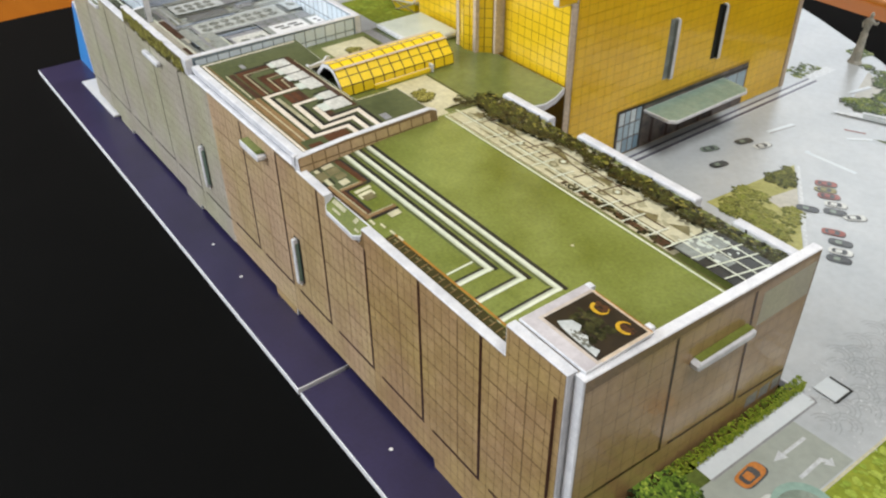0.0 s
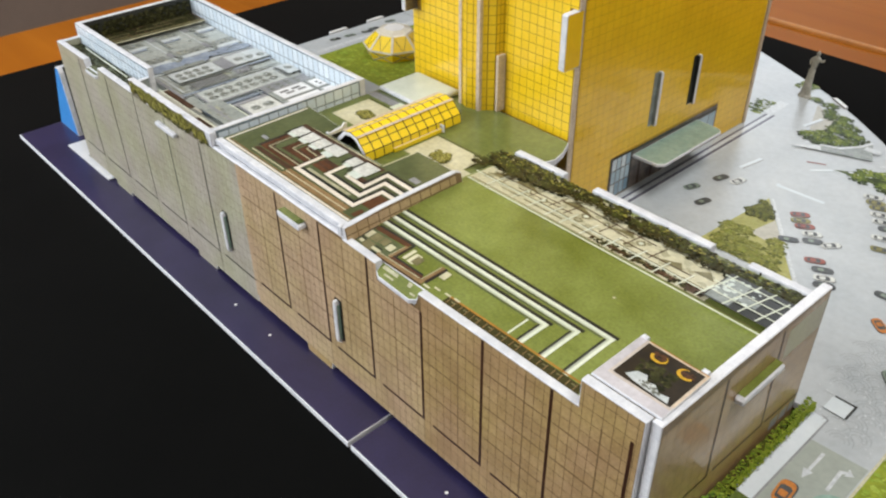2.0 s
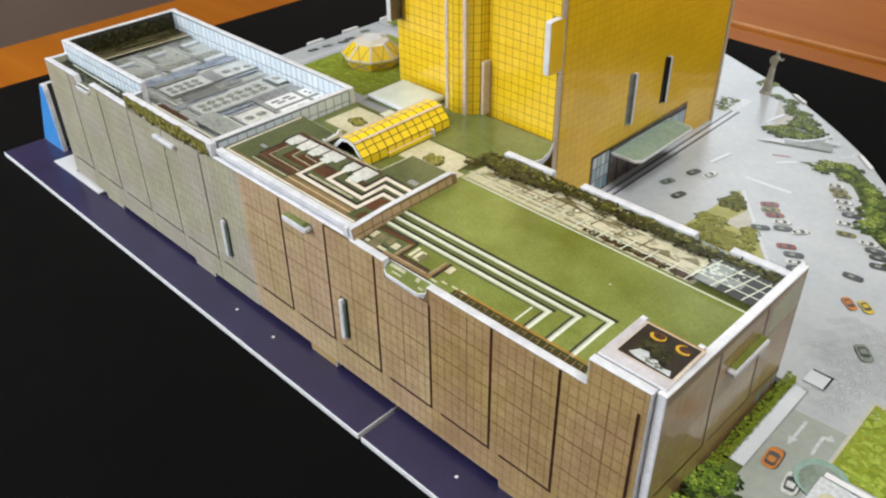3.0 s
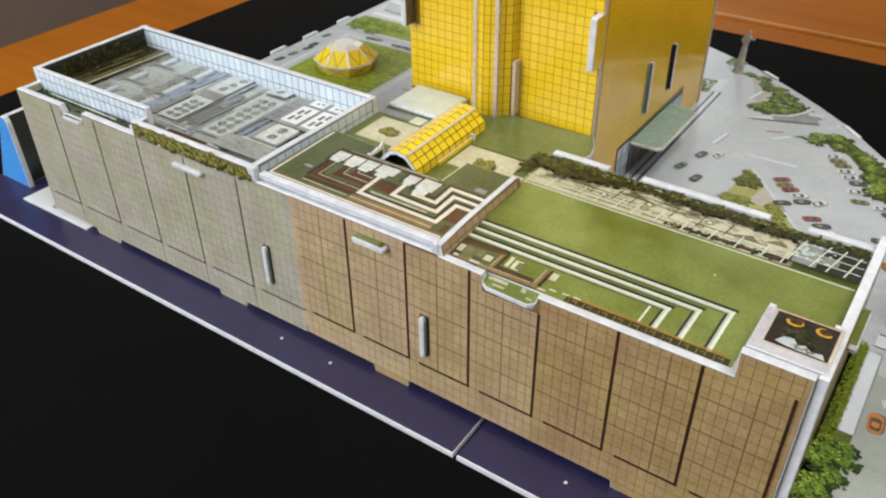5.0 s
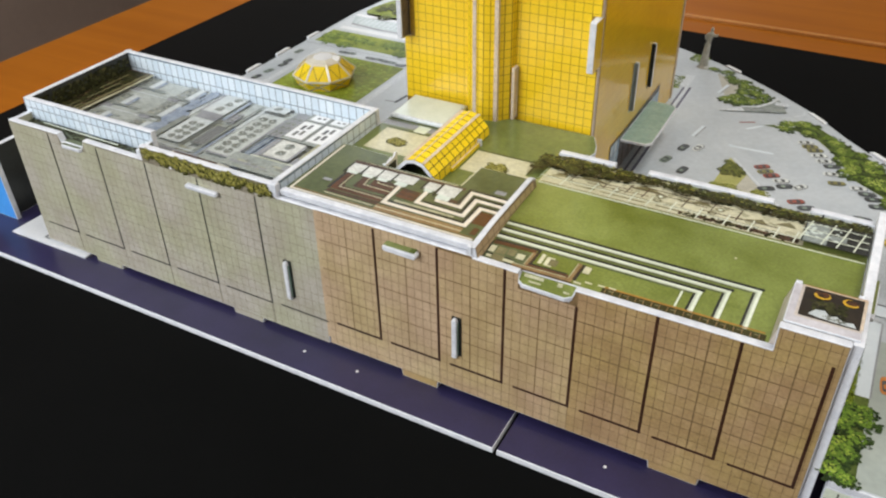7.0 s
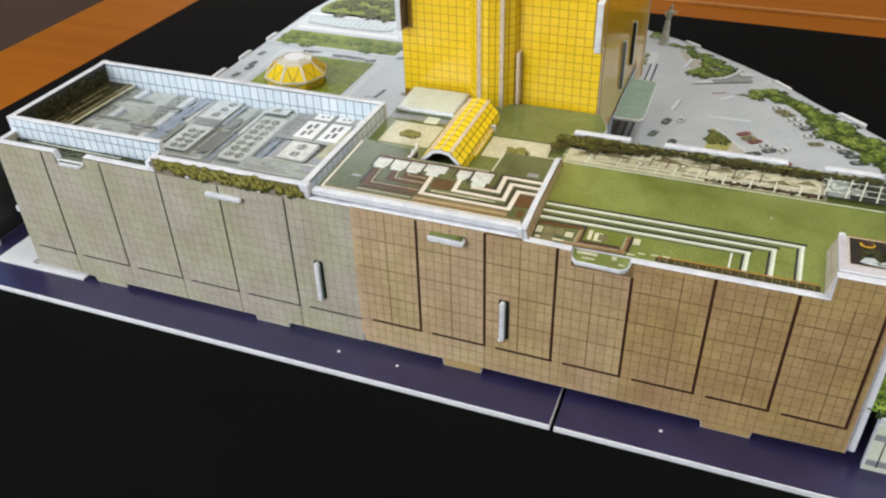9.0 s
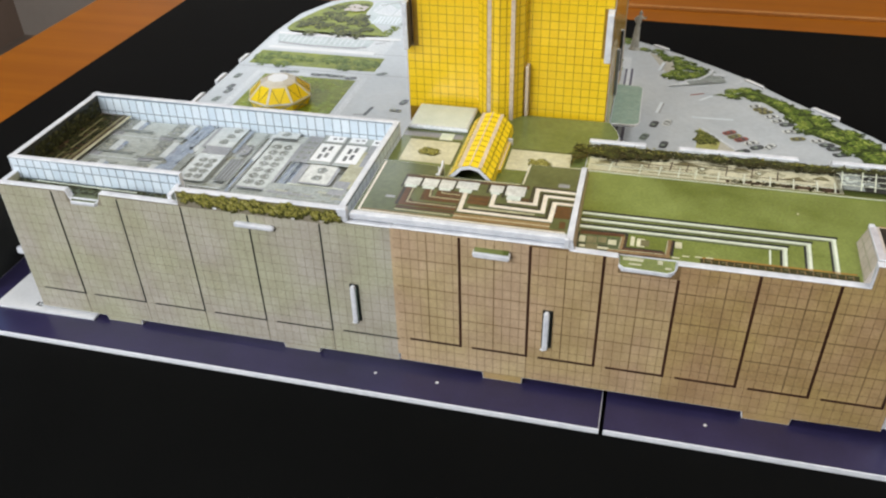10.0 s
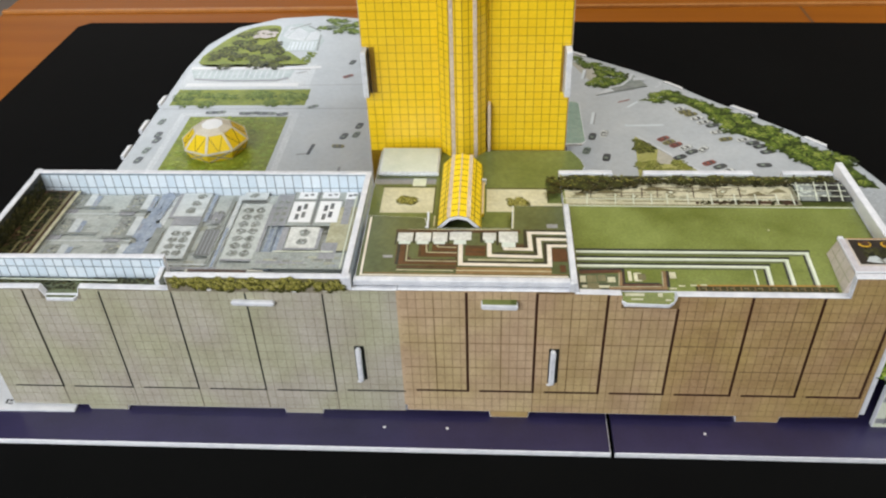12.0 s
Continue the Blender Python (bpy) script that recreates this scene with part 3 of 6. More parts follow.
G = ZG + LAYER


def on_plaza(name, bm, mat, label=""):
    return part(name, bm, mat, plaza, label)


def printed_car(x, y, turn, ink, size=0.62):
    """A car as it is printed: dark outline, body, glass and roof."""
    m = Matrix.Translation((x, y, 0)) @ Matrix.Rotation(radians(turn), 4, "Z") @ Matrix.Diagonal((size, size * (1.05 if size > 0.8 else 1.0), 1, 1))

    def flat(pts, w):
        bm = bmesh.new()
        bm.faces.new([bm.verts.new(m @ Vector((u, v, w))) for u, v in pts])
        return bm
    oval = [(0.52 * math.copysign(abs(math.cos(q)) ** 0.5, math.cos(q)), 0.25 * math.copysign(abs(math.sin(q)) ** 0.6, math.sin(q))) for q in (k * math.tau / 18 for k in range(18))]
    body = on_plaza("printed_car", flat([(u + 0.03, v - 0.05) for u, v in oval], G + 0.012), CAR_INK["dark"])
    part("car_body", flat(oval, G + 0.016), CAR_INK[ink], body)
    part("car_window", flat([(-0.36, -0.12), (-0.28, -0.17), (0.2, -0.19), (0.28, -0.1), (0.28, 0.1), (0.2, 0.19), (-0.28, 0.17), (-0.36, 0.12)], G + 0.020), CAR_INK["dark"], body)
    part("car_roof", flat([(-0.2, -0.12), (0.04, -0.13), (0.07, 0.0), (0.04, 0.13), (-0.2, 0.12), (-0.23, 0.0)], G + 0.024), CAR_INK["green" if ink == "dark" else ink], body)


def build_plaza_prints():
    # left half: lawn with the dome, hedges, terrace, park
    on_plaza("dome_lawn", rects("xy", [(-31.5, -25.8, 13.0, 20.0)], G), GRASS)
    on_plaza("lawn_tuft", foliage("xy", [(-31.4, 13.2), (-25.9, 13.2), (-25.9, 19.9), (-31.4, 19.9)], G + LAYER, 160, 0.12, 0.4, seed=3), BUSH[2])
    on_plaza("lawn_path", strokes("xy", [[(-32.0, 12.5), (-32.0, 20.3), (-25.4, 20.3), (-25.4, 12.5)]], 0.35, G + 0.002), PLAZA_LIGHT)
    on_plaza("hedge_bed", rects("xy", [(-33.2, -25.1, 21.4, 23.45)], G), GRASS)
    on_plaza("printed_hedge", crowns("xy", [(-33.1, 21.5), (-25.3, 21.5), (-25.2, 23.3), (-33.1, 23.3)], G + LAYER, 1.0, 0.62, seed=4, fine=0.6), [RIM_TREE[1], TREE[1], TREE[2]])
    on_plaza("terrace_wall", rects("xy", [(-33.4, -25.3, 23.7, 27.0)], G), PLAZA_LIGHT)
    on_plaza("terrace_kerb", rects("xy", [(-33.0, -26.0, 23.86, 24.3)], G + 0.003), CARD)
    fascia = [(-33.25, 26.15), (-32.7, 24.75), (-30.5, 24.5), (-27.4, 24.55), (-26.7, 25.0), (-26.6, 26.15)]
    bm = bmesh.new()
    poly_face(bm, "xy", fascia, G + 0.004)
    on_plaza("terrace_fascia", bm, FASCIA)
    on_plaza("terrace_window", strokes("xy", [[(-32.6 + 0.36 * i, 25.0), (-32.64 + 0.36 * i, 26.1)] for i in range(16)], 0.09, G + LAYER), PLAZA_LIGHT)
    on_plaza("terrace_shade", strokes("xy", [[(-32.7, 24.85), (-30.5, 24.62), (-27.5, 24.66), (-26.8, 25.0)]], 0.24, G + 0.012), MID_GREY)
    on_plaza("terrace_lip", strokes("xy", [[(-33.35, 26.45), (-26.2, 26.4), (-25.0, 26.55)]], 0.32, G + 0.012), CARD)
    on_plaza("terrace_line", strokes("xy", [[(-32.0, 26.2), (-30.9, 26.2)], [(-26.9, 26.18), (-25.6, 26.2)], [(-26.4, 25.6), (-25.8, 25.9)]], 0.11, G + 0.016), MID_GREY)
    park = smooth_outline([(-32.7, 26.75), (-26.4, 26.8), (-26.4, 27.5), (-27.6, 29.0), (-28.7, 30.6), (-29.0, 33.2), (-31.0, 32.9), (-32.6, 30.0)], 4)
    bm = bmesh.new()
    poly_face(bm, "xy", park, G)
    on_plaza("park_lawn", bm, GRASS)
    on_plaza("park_foliage", crowns("xy", park, G + LAYER, 1.12, 0.60, seed=5, fine=0.6), [OLIVE_TREE[0], OLIVE_TREE[1], PARK_TREE])
    on_plaza("park_clearing", foliage("xy", [(-30.3, 31.0), (-28.9, 31.0), (-28.9, 32.2), (-30.2, 32.2)], G + 0.07, 12, 0.3, 0.6, seed=6), BEIGE)
    bm = bmesh.new()
    poly_face(bm, "xy", [(-28.6, 31.0), (-27.8, 29.0), (-25.8, 28.9), (-25.5, 30.6), (-26.2, 32.6), (-27.6, 33.7), (-28.7, 33.2)], G + 0.004)
    on_plaza("pool_terrace", bm, FASCIA)
    bm = bmesh.new()
    for quad in (((-28.2, 31.1), (-26.9, 30.6), (-26.8, 32.0), (-27.7, 33.0)), ((-26.8, 30.6), (-25.7, 30.9), (-26.2, 32.4), (-26.75, 32.0)), ((-28.5, 31.6), (-28.3, 31.2), (-27.8, 33.0), (-28.3, 33.2))):
        poly_face(bm, "xy", quad, G + 0.01)
    LOOSE.add(id(bm))
    on_plaza("hall_roof", bm, PLAZA_LIGHT)
    on_plaza("hall_front", rects("xy", [(-27.75, -25.95, 29.1, 30.5)], G + 0.014), RAMP)
    on_plaza("hall_stripe", strokes("xy", [[(-27.6 + 0.26 * i, 29.2), (-27.64 + 0.26 * i, 30.4)] for i in range(7)], 0.09, G + 0.018), FASCIA)
    on_plaza("hall_bed", foliage("xy", [(-26.5, 27.4), (-25.9, 27.3), (-25.6, 28.7), (-26.3, 28.8)], G + 0.006, 26, 0.15, 0.35, seed=22), BRIGHT_LEAF)
    on_plaza("pool_edge", strokes("xy", [[(-28.2, 32.6), (-26.9, 33.6)], [(-25.7, 29.0), (-25.9, 31.6)], [(-27.0, 33.2), (-26.0, 32.2)]], 0.14, G + 0.012), SLATE)
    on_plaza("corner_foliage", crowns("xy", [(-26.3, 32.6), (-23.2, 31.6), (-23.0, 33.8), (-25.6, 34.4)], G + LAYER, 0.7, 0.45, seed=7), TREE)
    on_plaza("kiosk_post", strokes("xy", [[(-23.9, 15.8), (-23.75, 16.9)]], 0.2, G), BLACK_LINE)
    on_plaza("kiosk_line", strokes("xy", [[(-22.0, 12.8), (-22.0, 14.6)], [(-24.5, 15.8), (-24.0, 15.9)]], 0.14, G), MID_GREY)
    rng = random.Random(8)
    for x, y, a, c in ((-30.4, 20.5, 5, "dark"), (-29.9, 20.55, 5, "green"), (-28.4, 20.4, 0, "dark"), (-27.9, 20.45, 0, "green"), (-27.4, 20.4, 0, "dark"), (-26.9, 20.4, 0, "green"), (-26.2, 20.3, 10, "dark"), (-32.6, 17.3, 80, "dark"), (-32.7, 17.9, 80, "dark"), (-32.8, 16.2, 80, "green"), (-32.9, 15.2, 80, "dark"), (-33.0, 19.4, 80, "green"),
                       (-22.4, 16.7, 0, "olive"), (-22.25, 17.75, 70, "dark"), (-21.6, 17.9, 80, "green"), (-21.55, 18.9, 80, "dark"), (-23.1, 27.2, 80, "dark"), (-23.1, 25.2, 40, "red"), (-25.3, 33.0, 0, "green"), (-24.6, 21.2, 30, "green"), (-20.5, 20.0, 70, "dark")):
        printed_car(x, y, a + rng.uniform(-6, 6), c, 0.66)
    on_plaza("road_seam", strokes("xy", [[(-33.5, 20.95), (-20, 21.0)], [(-26.0, 24.0), (-19.8, 24.1)]], 0.05, G), MID_GREY)

    # entrance side
    on_plaza("entrance_steps", rects("xy", [(-10.66, -10.54, 11.8, 24.6), (-10.34, -10.2, 11.8, 24.7)], G), STEP_INK)
    on_plaza("step_edge", rects("xy", [(-10.54, -10.36, 11.8, 24.7), (-10.2, -10.12, 12.0, 24.7)], G + 0.002), PLAZA_LIGHT)
    on_plaza("ramp_block", rects("xy", [(-10.9, -10.4, 24.7, 26.4)], G), PLAZA_LIGHT)
    on_plaza("corner_bush", foliage("xy", [(-11.8, 24.4), (-10.9, 24.4), (-10.9, 26.0), (-11.8, 26.0)], G, 40, 0.12, 0.3, seed=9), LEAF)
    tri = [(-6.52, 17.75), (-6.85, 13.2), (-2.9, 13.1)]
    bm = bmesh.new()
    poly_face(bm, "xy", tri, G)
    on_plaza("triangle_lawn", bm, DRY_GRASS)
    bm = bmesh.new()
    poly_face(bm, "xy", [(-5.75, 15.0), (-5.1, 14.9), (-4.75, 15.5), (-5.5, 16.4)], G + 0.003)
    on_plaza("triangle_path", bm, DIRT)
    on_plaza("triangle_foliage", crowns("xy", [(-6.8, 13.2), (-3.2, 13.15), (-4.7, 15.2), (-5.3, 14.7), (-6.65, 15.4)], G + LAYER, 0.56, 0.42, seed=10, fine=0.55), [OLIVE_TREE[1], OLIVE_TREE[2], PARK_TREE])
    on_plaza("triangle_foliage", crowns("xy", [(-6.55, 17.6), (-6.7, 16.2), (-6.1, 16.0), (-5.6, 16.5)], G + LAYER, 0.28, 0.24, seed=18, fine=0.6), OLIVE_TREE)
    on_plaza("triangle_edge", strokes("xy", [[(-6.4, 17.8), (-2.7, 13.0)]], 0.12, G + LAYER), PLAZA_LIGHT)
    for x, y, a, c in ((-5.05, 17.5, 36, "red"), (-4.82, 17.12, 36, "olive"), (-4.5, 16.85, 36, "red"), (-4.05, 16.56, 30, "white"), (-3.8, 16.14, 30, "dark"), (-3.2, 16.36, 50, "white"), (-3.14, 15.04, 30, "red"), (-2.67, 14.70, 28, "dark"), (-2.38, 14.27, 28, "white"), (-2.19, 13.88, 28, "dark"), (-4.5, 15.6, 30, "dark"),
                       (0.11, 13.2, -41, "orange"), (0.62, 13.4, -41, "yellow"), (1.52, 10.97, -49, "green"), (1.4, 4.75, 94, "orange"), (2.2, 4.25, 98, "white"), (-8.24, 15.55, 77, "dark"), (-8.78, 17.72, 75, "dark"), (-8.13, 18.0, 75, "white"), (-9.21, 16.22, 72, "green"),
                       (-0.45, 14.85, 4, "dark"), (-3.66, 20.85, 24, "white"), (-3.40, 20.5, 24, "olive"), (-3.12, 20.2, 24, "olive"), (-2.88, 19.75, 22, "white"), (-2.6, 19.3, 22, "white"), (-2.2, 18.95, 22, "dark"), (-2.12, 18.2, 20, "white"), (-1.8, 17.45, 20, "olive"), (-0.9, 17.4, 18, "white"), (-0.5, 17.05, 18, "dark"), (-0.2, 16.7, 18, "dark"), (0.02, 16.15, 16, "dark")):
        printed_car(x, y, a, c, 0.86 if y < 12 else 0.72)
    on_plaza("road_bar", strokes("xy", [[(-6.85, 18.92), (-4.8, 19.0)], [(-6.85, 18.92), (-6.75, 19.05)], [(-8.69, 19.1), (-8.45, 20.45)], [(-8.75, 24.7), (-8.5, 26.0)], [(-6.5, 21.05), (-5.82, 21.75)]], 0.17, G), RAMP)
    on_plaza("red_mark", strokes("xy", [[(-6.97, 21.65), (-6.25, 22.0)]], 0.1, G + 0.003), CAR_INK["red"])
    on_plaza("bar_shade", strokes("xy", [[(-8.57, 19.1), (-8.35, 20.4)], [(-8.63, 24.7), (-8.4, 25.9)]], 0.09, G), MID_GREY)
    edge_hedge = [(-5.8, 21.85), (-4.06, 23.0), (-3.7, 23.1), (-1.0, 20.6), (1.6, 17.7), (3.6, 15.3), (4.5, 12.7), (3.2, 13.0), (1.0, 15.7), (0.4, 16.9), (-1.3, 18.2), (-1.6, 19.3), (-3.1, 21.3), (-3.9, 21.9)]
    bm = bmesh.new()
    poly_face(bm, "xy", edge_hedge, G)
    on_plaza("rim_lawn", bm, DARK_LAWN)
    on_plaza("rim_foliage", crowns("xy", edge_hedge, G + LAYER, 0.78, 0.62, seed=11, fine=0.6), RIM_TREE)
    wedge = [(-8.5, 23.7), (-7.7, 24.7), (-7.8, 25.8), (-8.7, 26.8), (-9.9, 27.6), (-9.6, 28.2), (-8.0, 26.95), (-6.15, 25.45), (-6.05, 25.0), (-6.6, 24.1)]
    bm = bmesh.new()
    poly_face(bm, "xy", [(-8.4, 24.6), (-7.5, 24.6), (-7.7, 26.2), (-9.4, 27.3)], G)
    on_plaza("beige_ground", bm, DIRT)
    on_plaza("wedge_foliage", crowns("xy", wedge, G + LAYER, 0.6, 0.5, seed=12, fine=0.6), RIM_TREE)
    bm = bmesh.new()
    poly_face(bm, "xy", [(-8.2, 22.5), (-5.0, 23.65), (-5.65, 25.1), (-5.95, 24.6), (-6.7, 23.8)], G + 0.05)
    on_plaza("planter_wall", bm, SLATE)
    bm = bmesh.new()
    poly_face(bm, "xy", [(-8.2, 22.5), (-7.0, 22.95), (-7.25, 23.4)], G + 0.055)
    on_plaza("planter_face", bm, PLAZA_LIGHT)
    on_plaza("planter_top", strokes("xy", [[(-7.3, 23.42), (-6.5, 23.75), (-5.95, 24.55), (-5.7, 25.25)]], 0.16, G + 0.055), PLAZA_LIGHT)
    on_plaza("planter_end", rects("xy", [(-5.75, -5.05, 24.35, 24.75)], G + 0.06), PLAZA_LIGHT)
    on_plaza("planter_window", rects("xy", [(-7.0 + 0.34 * i, -6.8 + 0.34 * i, 23.1 + 0.12 * i, 23.25 + 0.12 * i) for i in range(4)], G + 0.06), MID_GREY)
    on_plaza("kerb_curl", strokes("xy", [[(-4.6, 23.5), (-4.2, 23.9), (-4.25, 24.35)], [(-5.3, 22.1), (-4.7, 22.2), (-3.9, 22.7)]], 0.12, G + 0.004), PLAZA_LIGHT)
    on_plaza("statue_lawn", foliage("xy", [(-11.3, 28.6), (-10.4, 28.2), (-10.3, 29.2), (-11.2, 29.6)], G, 50, 0.1, 0.3, seed=13), LEAF)

    # road beside the end wall
    bm = bmesh.new()
    poly_face(bm, "xy", [(0.95, 0.0), (2.6, 0.0), (2.6, 7.08), (0.95, 6.98)], G)
    on_plaza("printed_road", bm, ROAD)
    on_plaza("ramp_strip", rects("xy", [(0.52, 0.93, 3.9, 8.0)], G), RAMP)
    on_plaza("ramp_dot", foliage("xy", [(0.44, 3.9), (0.56, 3.9), (0.56, 8.1), (0.46, 8.1)], G + 2 * LAYER, 60, 0.03, 0.08, seed=19), PAVE_LINE)
    on_plaza("ramp_line", strokes("xy", [[(0.97, 3.9), (0.97, 8.0), (0.72, 8.1)]], 0.05, G + LAYER), MID_GREY)
    on_plaza("paving_grain", foliage("xy", [(0.5, 8.2), (2.6, 7.2), (3.4, 9.5), (4.6, 12.5), (1.0, 12.5), (-0.2, 9.4)], G, 260, 0.03, 0.09, seed=14), PLAZA_LIGHT)
    on_plaza("white_kiosk", rects("xy", [(0.62, 1.26, 8.36, 9.0)], G + 0.04), RAMP)
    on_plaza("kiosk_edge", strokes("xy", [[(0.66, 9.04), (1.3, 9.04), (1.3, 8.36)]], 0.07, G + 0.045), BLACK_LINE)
    bm = bmesh.new()
    poly_face(bm, "xy", [(0.31, 3.2), (0.5, 3.2), (0.52, 8.1), (0.4, 8.45), (0.31, 8.4)], G)
    on_plaza("hedge_bed", bm, GRASS)
    on_plaza("wall_hedge", foliage("xy", [(0.08, 3.2), (0.5, 3.4), (0.5, 8.2), (0.12, 8.5)], G + LAYER, 520, 0.03, 0.1, seed=15), BRIGHT_LEAF)
    on_plaza("wall_bush", crowns("xy", [(0.2, 0.1), (0.85, 0.1), (0.9, 3.3), (0.5, 3.7), (0.2, 3.3)], G + 0.03, 0.5, 0.46, seed=16, fine=0.55), BUSH)
    bm = bmesh.new()
    poly_face(bm, "xy", [(0.31, -0.05), (0.95, -0.05), (0.95, 3.9), (0.31, 3.9)], G)
    on_plaza("bush_bed", bm, DARK_LAWN)
    on_plaza("side_lawn", rects("xy", [(2.72, 5.6, 5.4, 8.85)], G), GRASS)
    on_plaza("side_lawn_tuft", foliage("xy", [(2.8, 5.5), (5.4, 5.5), (5.2, 8.7), (2.8, 8.7)], G + LAYER, 140, 0.1, 0.3, seed=17), BUSH[2])
    on_plaza("lawn_rim", strokes("xy", [[(2.68, 5.3), (2.68, 8.9), (5.0, 8.9)]], 0.07, G + LAYER), CREAM)
    arcs = []
    for j in range(12):
        for i in range(8):
            x, y = 0.3 + 0.62 * i + (j % 2) * 0.31, 7.5 + 0.42 * j
            for r in (0.16, 0.28, 0.40):
                arcs.append([(x + r * math.cos(q * math.pi / 6), y + r * math.sin(q * math.pi / 6)) for q in range(7)])
    arcs = [a for a in arcs if a[0][0] < 5.0 and not (a[0][0] < 1.6 and a[0][1] < 9.3) and not (a[0][0] > 2.3 and a[0][1] < 9.1)]
    bm = strokes("xy", arcs, 0.018, G)
    LOOSE.discard(id(bm)), STUFF.add(id(bm))
    on_plaza("paving_arc", bm, PAVE_LINE)
    bm = bmesh.new()
    bm.faces.new([bm.verts.new((x, y, G + LAYER)) for x, y in ((1.44, 6.75), (1.44, 5.9), (1.34, 5.9), (1.48, 5.52), (1.62, 5.9), (1.53, 5.9), (1.54, 6.75))][::-1])
    on_plaza("road_arrow", bm, PLAZA_LIGHT)
    bm = bmesh.new()
    bm.faces.new([bm.verts.new((x, y, G + LAYER)) for x, y in ((2.10, 5.62), (2.20, 5.62), (2.17, 6.42), (2.24, 6.5), (2.24, 6.4), (2.44, 6.56), (2.24, 6.74), (2.24, 6.62), (2.06, 6.5))])
    on_plaza("road_arrow", bm, PLAZA_LIGHT)
    on_plaza("round_roof", discs("xy", [(2.75, 4.9)], 0.75, G + 0.06, 28), GLASS_GREEN)
    on_plaza("round_rim", discs("xy", [(2.8, 4.82)], 0.62, G + 0.063, 28), CAR_INK["green"])
    on_plaza("annex_roof", rects("xy", [(2.7, 4.5, 3.4, 5.0)], G + 0.07), PLAZA_LIGHT)
    on_plaza("annex_vent", discs("xy", [(3.2, 4.3), (3.9, 4.3)], 0.26, G + 0.08, 16), CREAM)
    on_plaza("annex_ledge", rects("xy", [(2.75, 4.4, 5.05, 5.25)], G + 0.075), CARD)


build_plaza_prints()


def rim_tab(x, y, turn, length):
    """A foam tongue that shows above the cut rim of the plaza board."""
    m = Matrix.Translation((x, y, 0)) @ Matrix.Rotation(radians(turn), 4, "Z")
    bm = sheet_board("xy", [(-length / 2, -0.11), (length / 2, -0.11), (length / 2 - 0.1, 0.11), (-length / 2 + 0.1, 0.11)], ZG - 0.2, ZG + 0.09, 0.04)
    bmesh.ops.transform(bm, matrix=m, verts=bm.verts)
    on_plaza("rim_tab", bm, [CARD, CARD, FOAM])


for tab in ((-3.5, 23.75, -46, 1.4), (-0.1, 20.6, -42, 1.7), (-8.7, 28.2, -35, 1.2), (2.75, 17.15, -48, 1.4), (-33.85, 16.1, 90, 1.3), (-33.85, 18.9, 90, 1.3), (-33.8, 22.0, 88, 1.2)):
    rim_tab(*tab)


def skirt(name, plane, pts, w0, w1, face, label, lines=()):
    ob = part(name, sheet_board(plane, pts, w0, w1, 0.03), [face, face, FOAM])
    tagged(ob, label, "board")
    for boxes, mat in lines:
        part("printed_band", rects(plane, boxes, w1 + (LAYER if w1 > w0 else -LAYER), 1 if w1 > w0 else -1), mat, ob)
    return ob


skirt("skirt_board", "xz", [(0.25, ZB), (5.1, ZB), (5.1, 2.2), (0.25, 2.2)], 0.13, -0.12, PALE, "pale green foam skirt with grey bands under the plaza",
      [([(0.3, 5.0, 0.36, 0.62), (0.3, 5.0, 1.5, 1.76)], MID_GREY), ([(0.62 + 0.6 * i, 0.66 + 0.6 * i, 0.3, 2.1) for i in range(8)], BLACK_LINE)])
skirt("side_skirt_board", "yz", [(8.1, ZB - 0.25), (26, ZB - 0.25), (26, 2.2), (8.1, 2.2)], -33.3, -33.55, BLUE, "blue foam skirt under the plaza edge")
skirt("blue_panel", "xz", [(-38.5, ZB), (-36.15, ZB), (-36.3, 3.6), (-36.42, 3.84), (-36.7, 3.86), (-36.88, 3.6)], 0.85, 0.6, BLUE, "bright blue foam panel standing beside the stone wall")
skirt("black_panel", "yz", [(0.86, ZB), (5.5, ZB), (5.5, 3.85), (0.86, 3.85)], -36.75, -36.5, BLACK_LINE, "black foam panel with white edge behind the blue panel")


# ---- the long museum building ----
museum = thing("museum_building", -16.5, 4, ZB, "long cardboard museum model with printed stone walls and flat roofs", "model building")


def tabs(x0, x1, low=0.43, tip=0.12):
    return [(x0, low), (x0 + 0.05, tip), (x1 - 0.05, tip), (x1, low)]


def slot_tab(x, wall):
    """The rounded end of a card tongue that comes through a dark slot in the wall, torn a little at its foot."""
    part("tab_slot", rects("xz", [(x - 0.04, x + 0.33, 2.12, 3.84)], -2.4 * LAYER), BLACK_LINE, wall)
    pts = [(x, 2.16), (x + 0.05, 2.08), (x + 0.16, 2.08), (x + 0.21, 2.15), (x + 0.22, 3.68), (x + 0.17, 3.79), (x + 0.06, 3.8), (x + 0.01, 3.71)]
    part("wall_tab", sheet_board("xz", pts, 0.0, -0.17, 0.05), [FOAM, FOAM, FOAM], wall, "white foam tab through a dark slot")
    part("tab_side", rects("yz", [(-0.13, -0.02, 2.22, 3.66)], x + 0.225), GLASS_GREEN, wall)
    part("torn_card", sheet_board("xz", [(x - 0.08, 2.0), (x + 0.02, 1.94), (x + 0.14, 1.99), (x + 0.2, 2.1), (x + 0.02, 2.12)], -2.5 * LAYER, -0.05, 0.012), [CARD, CARD, CARD], wall)


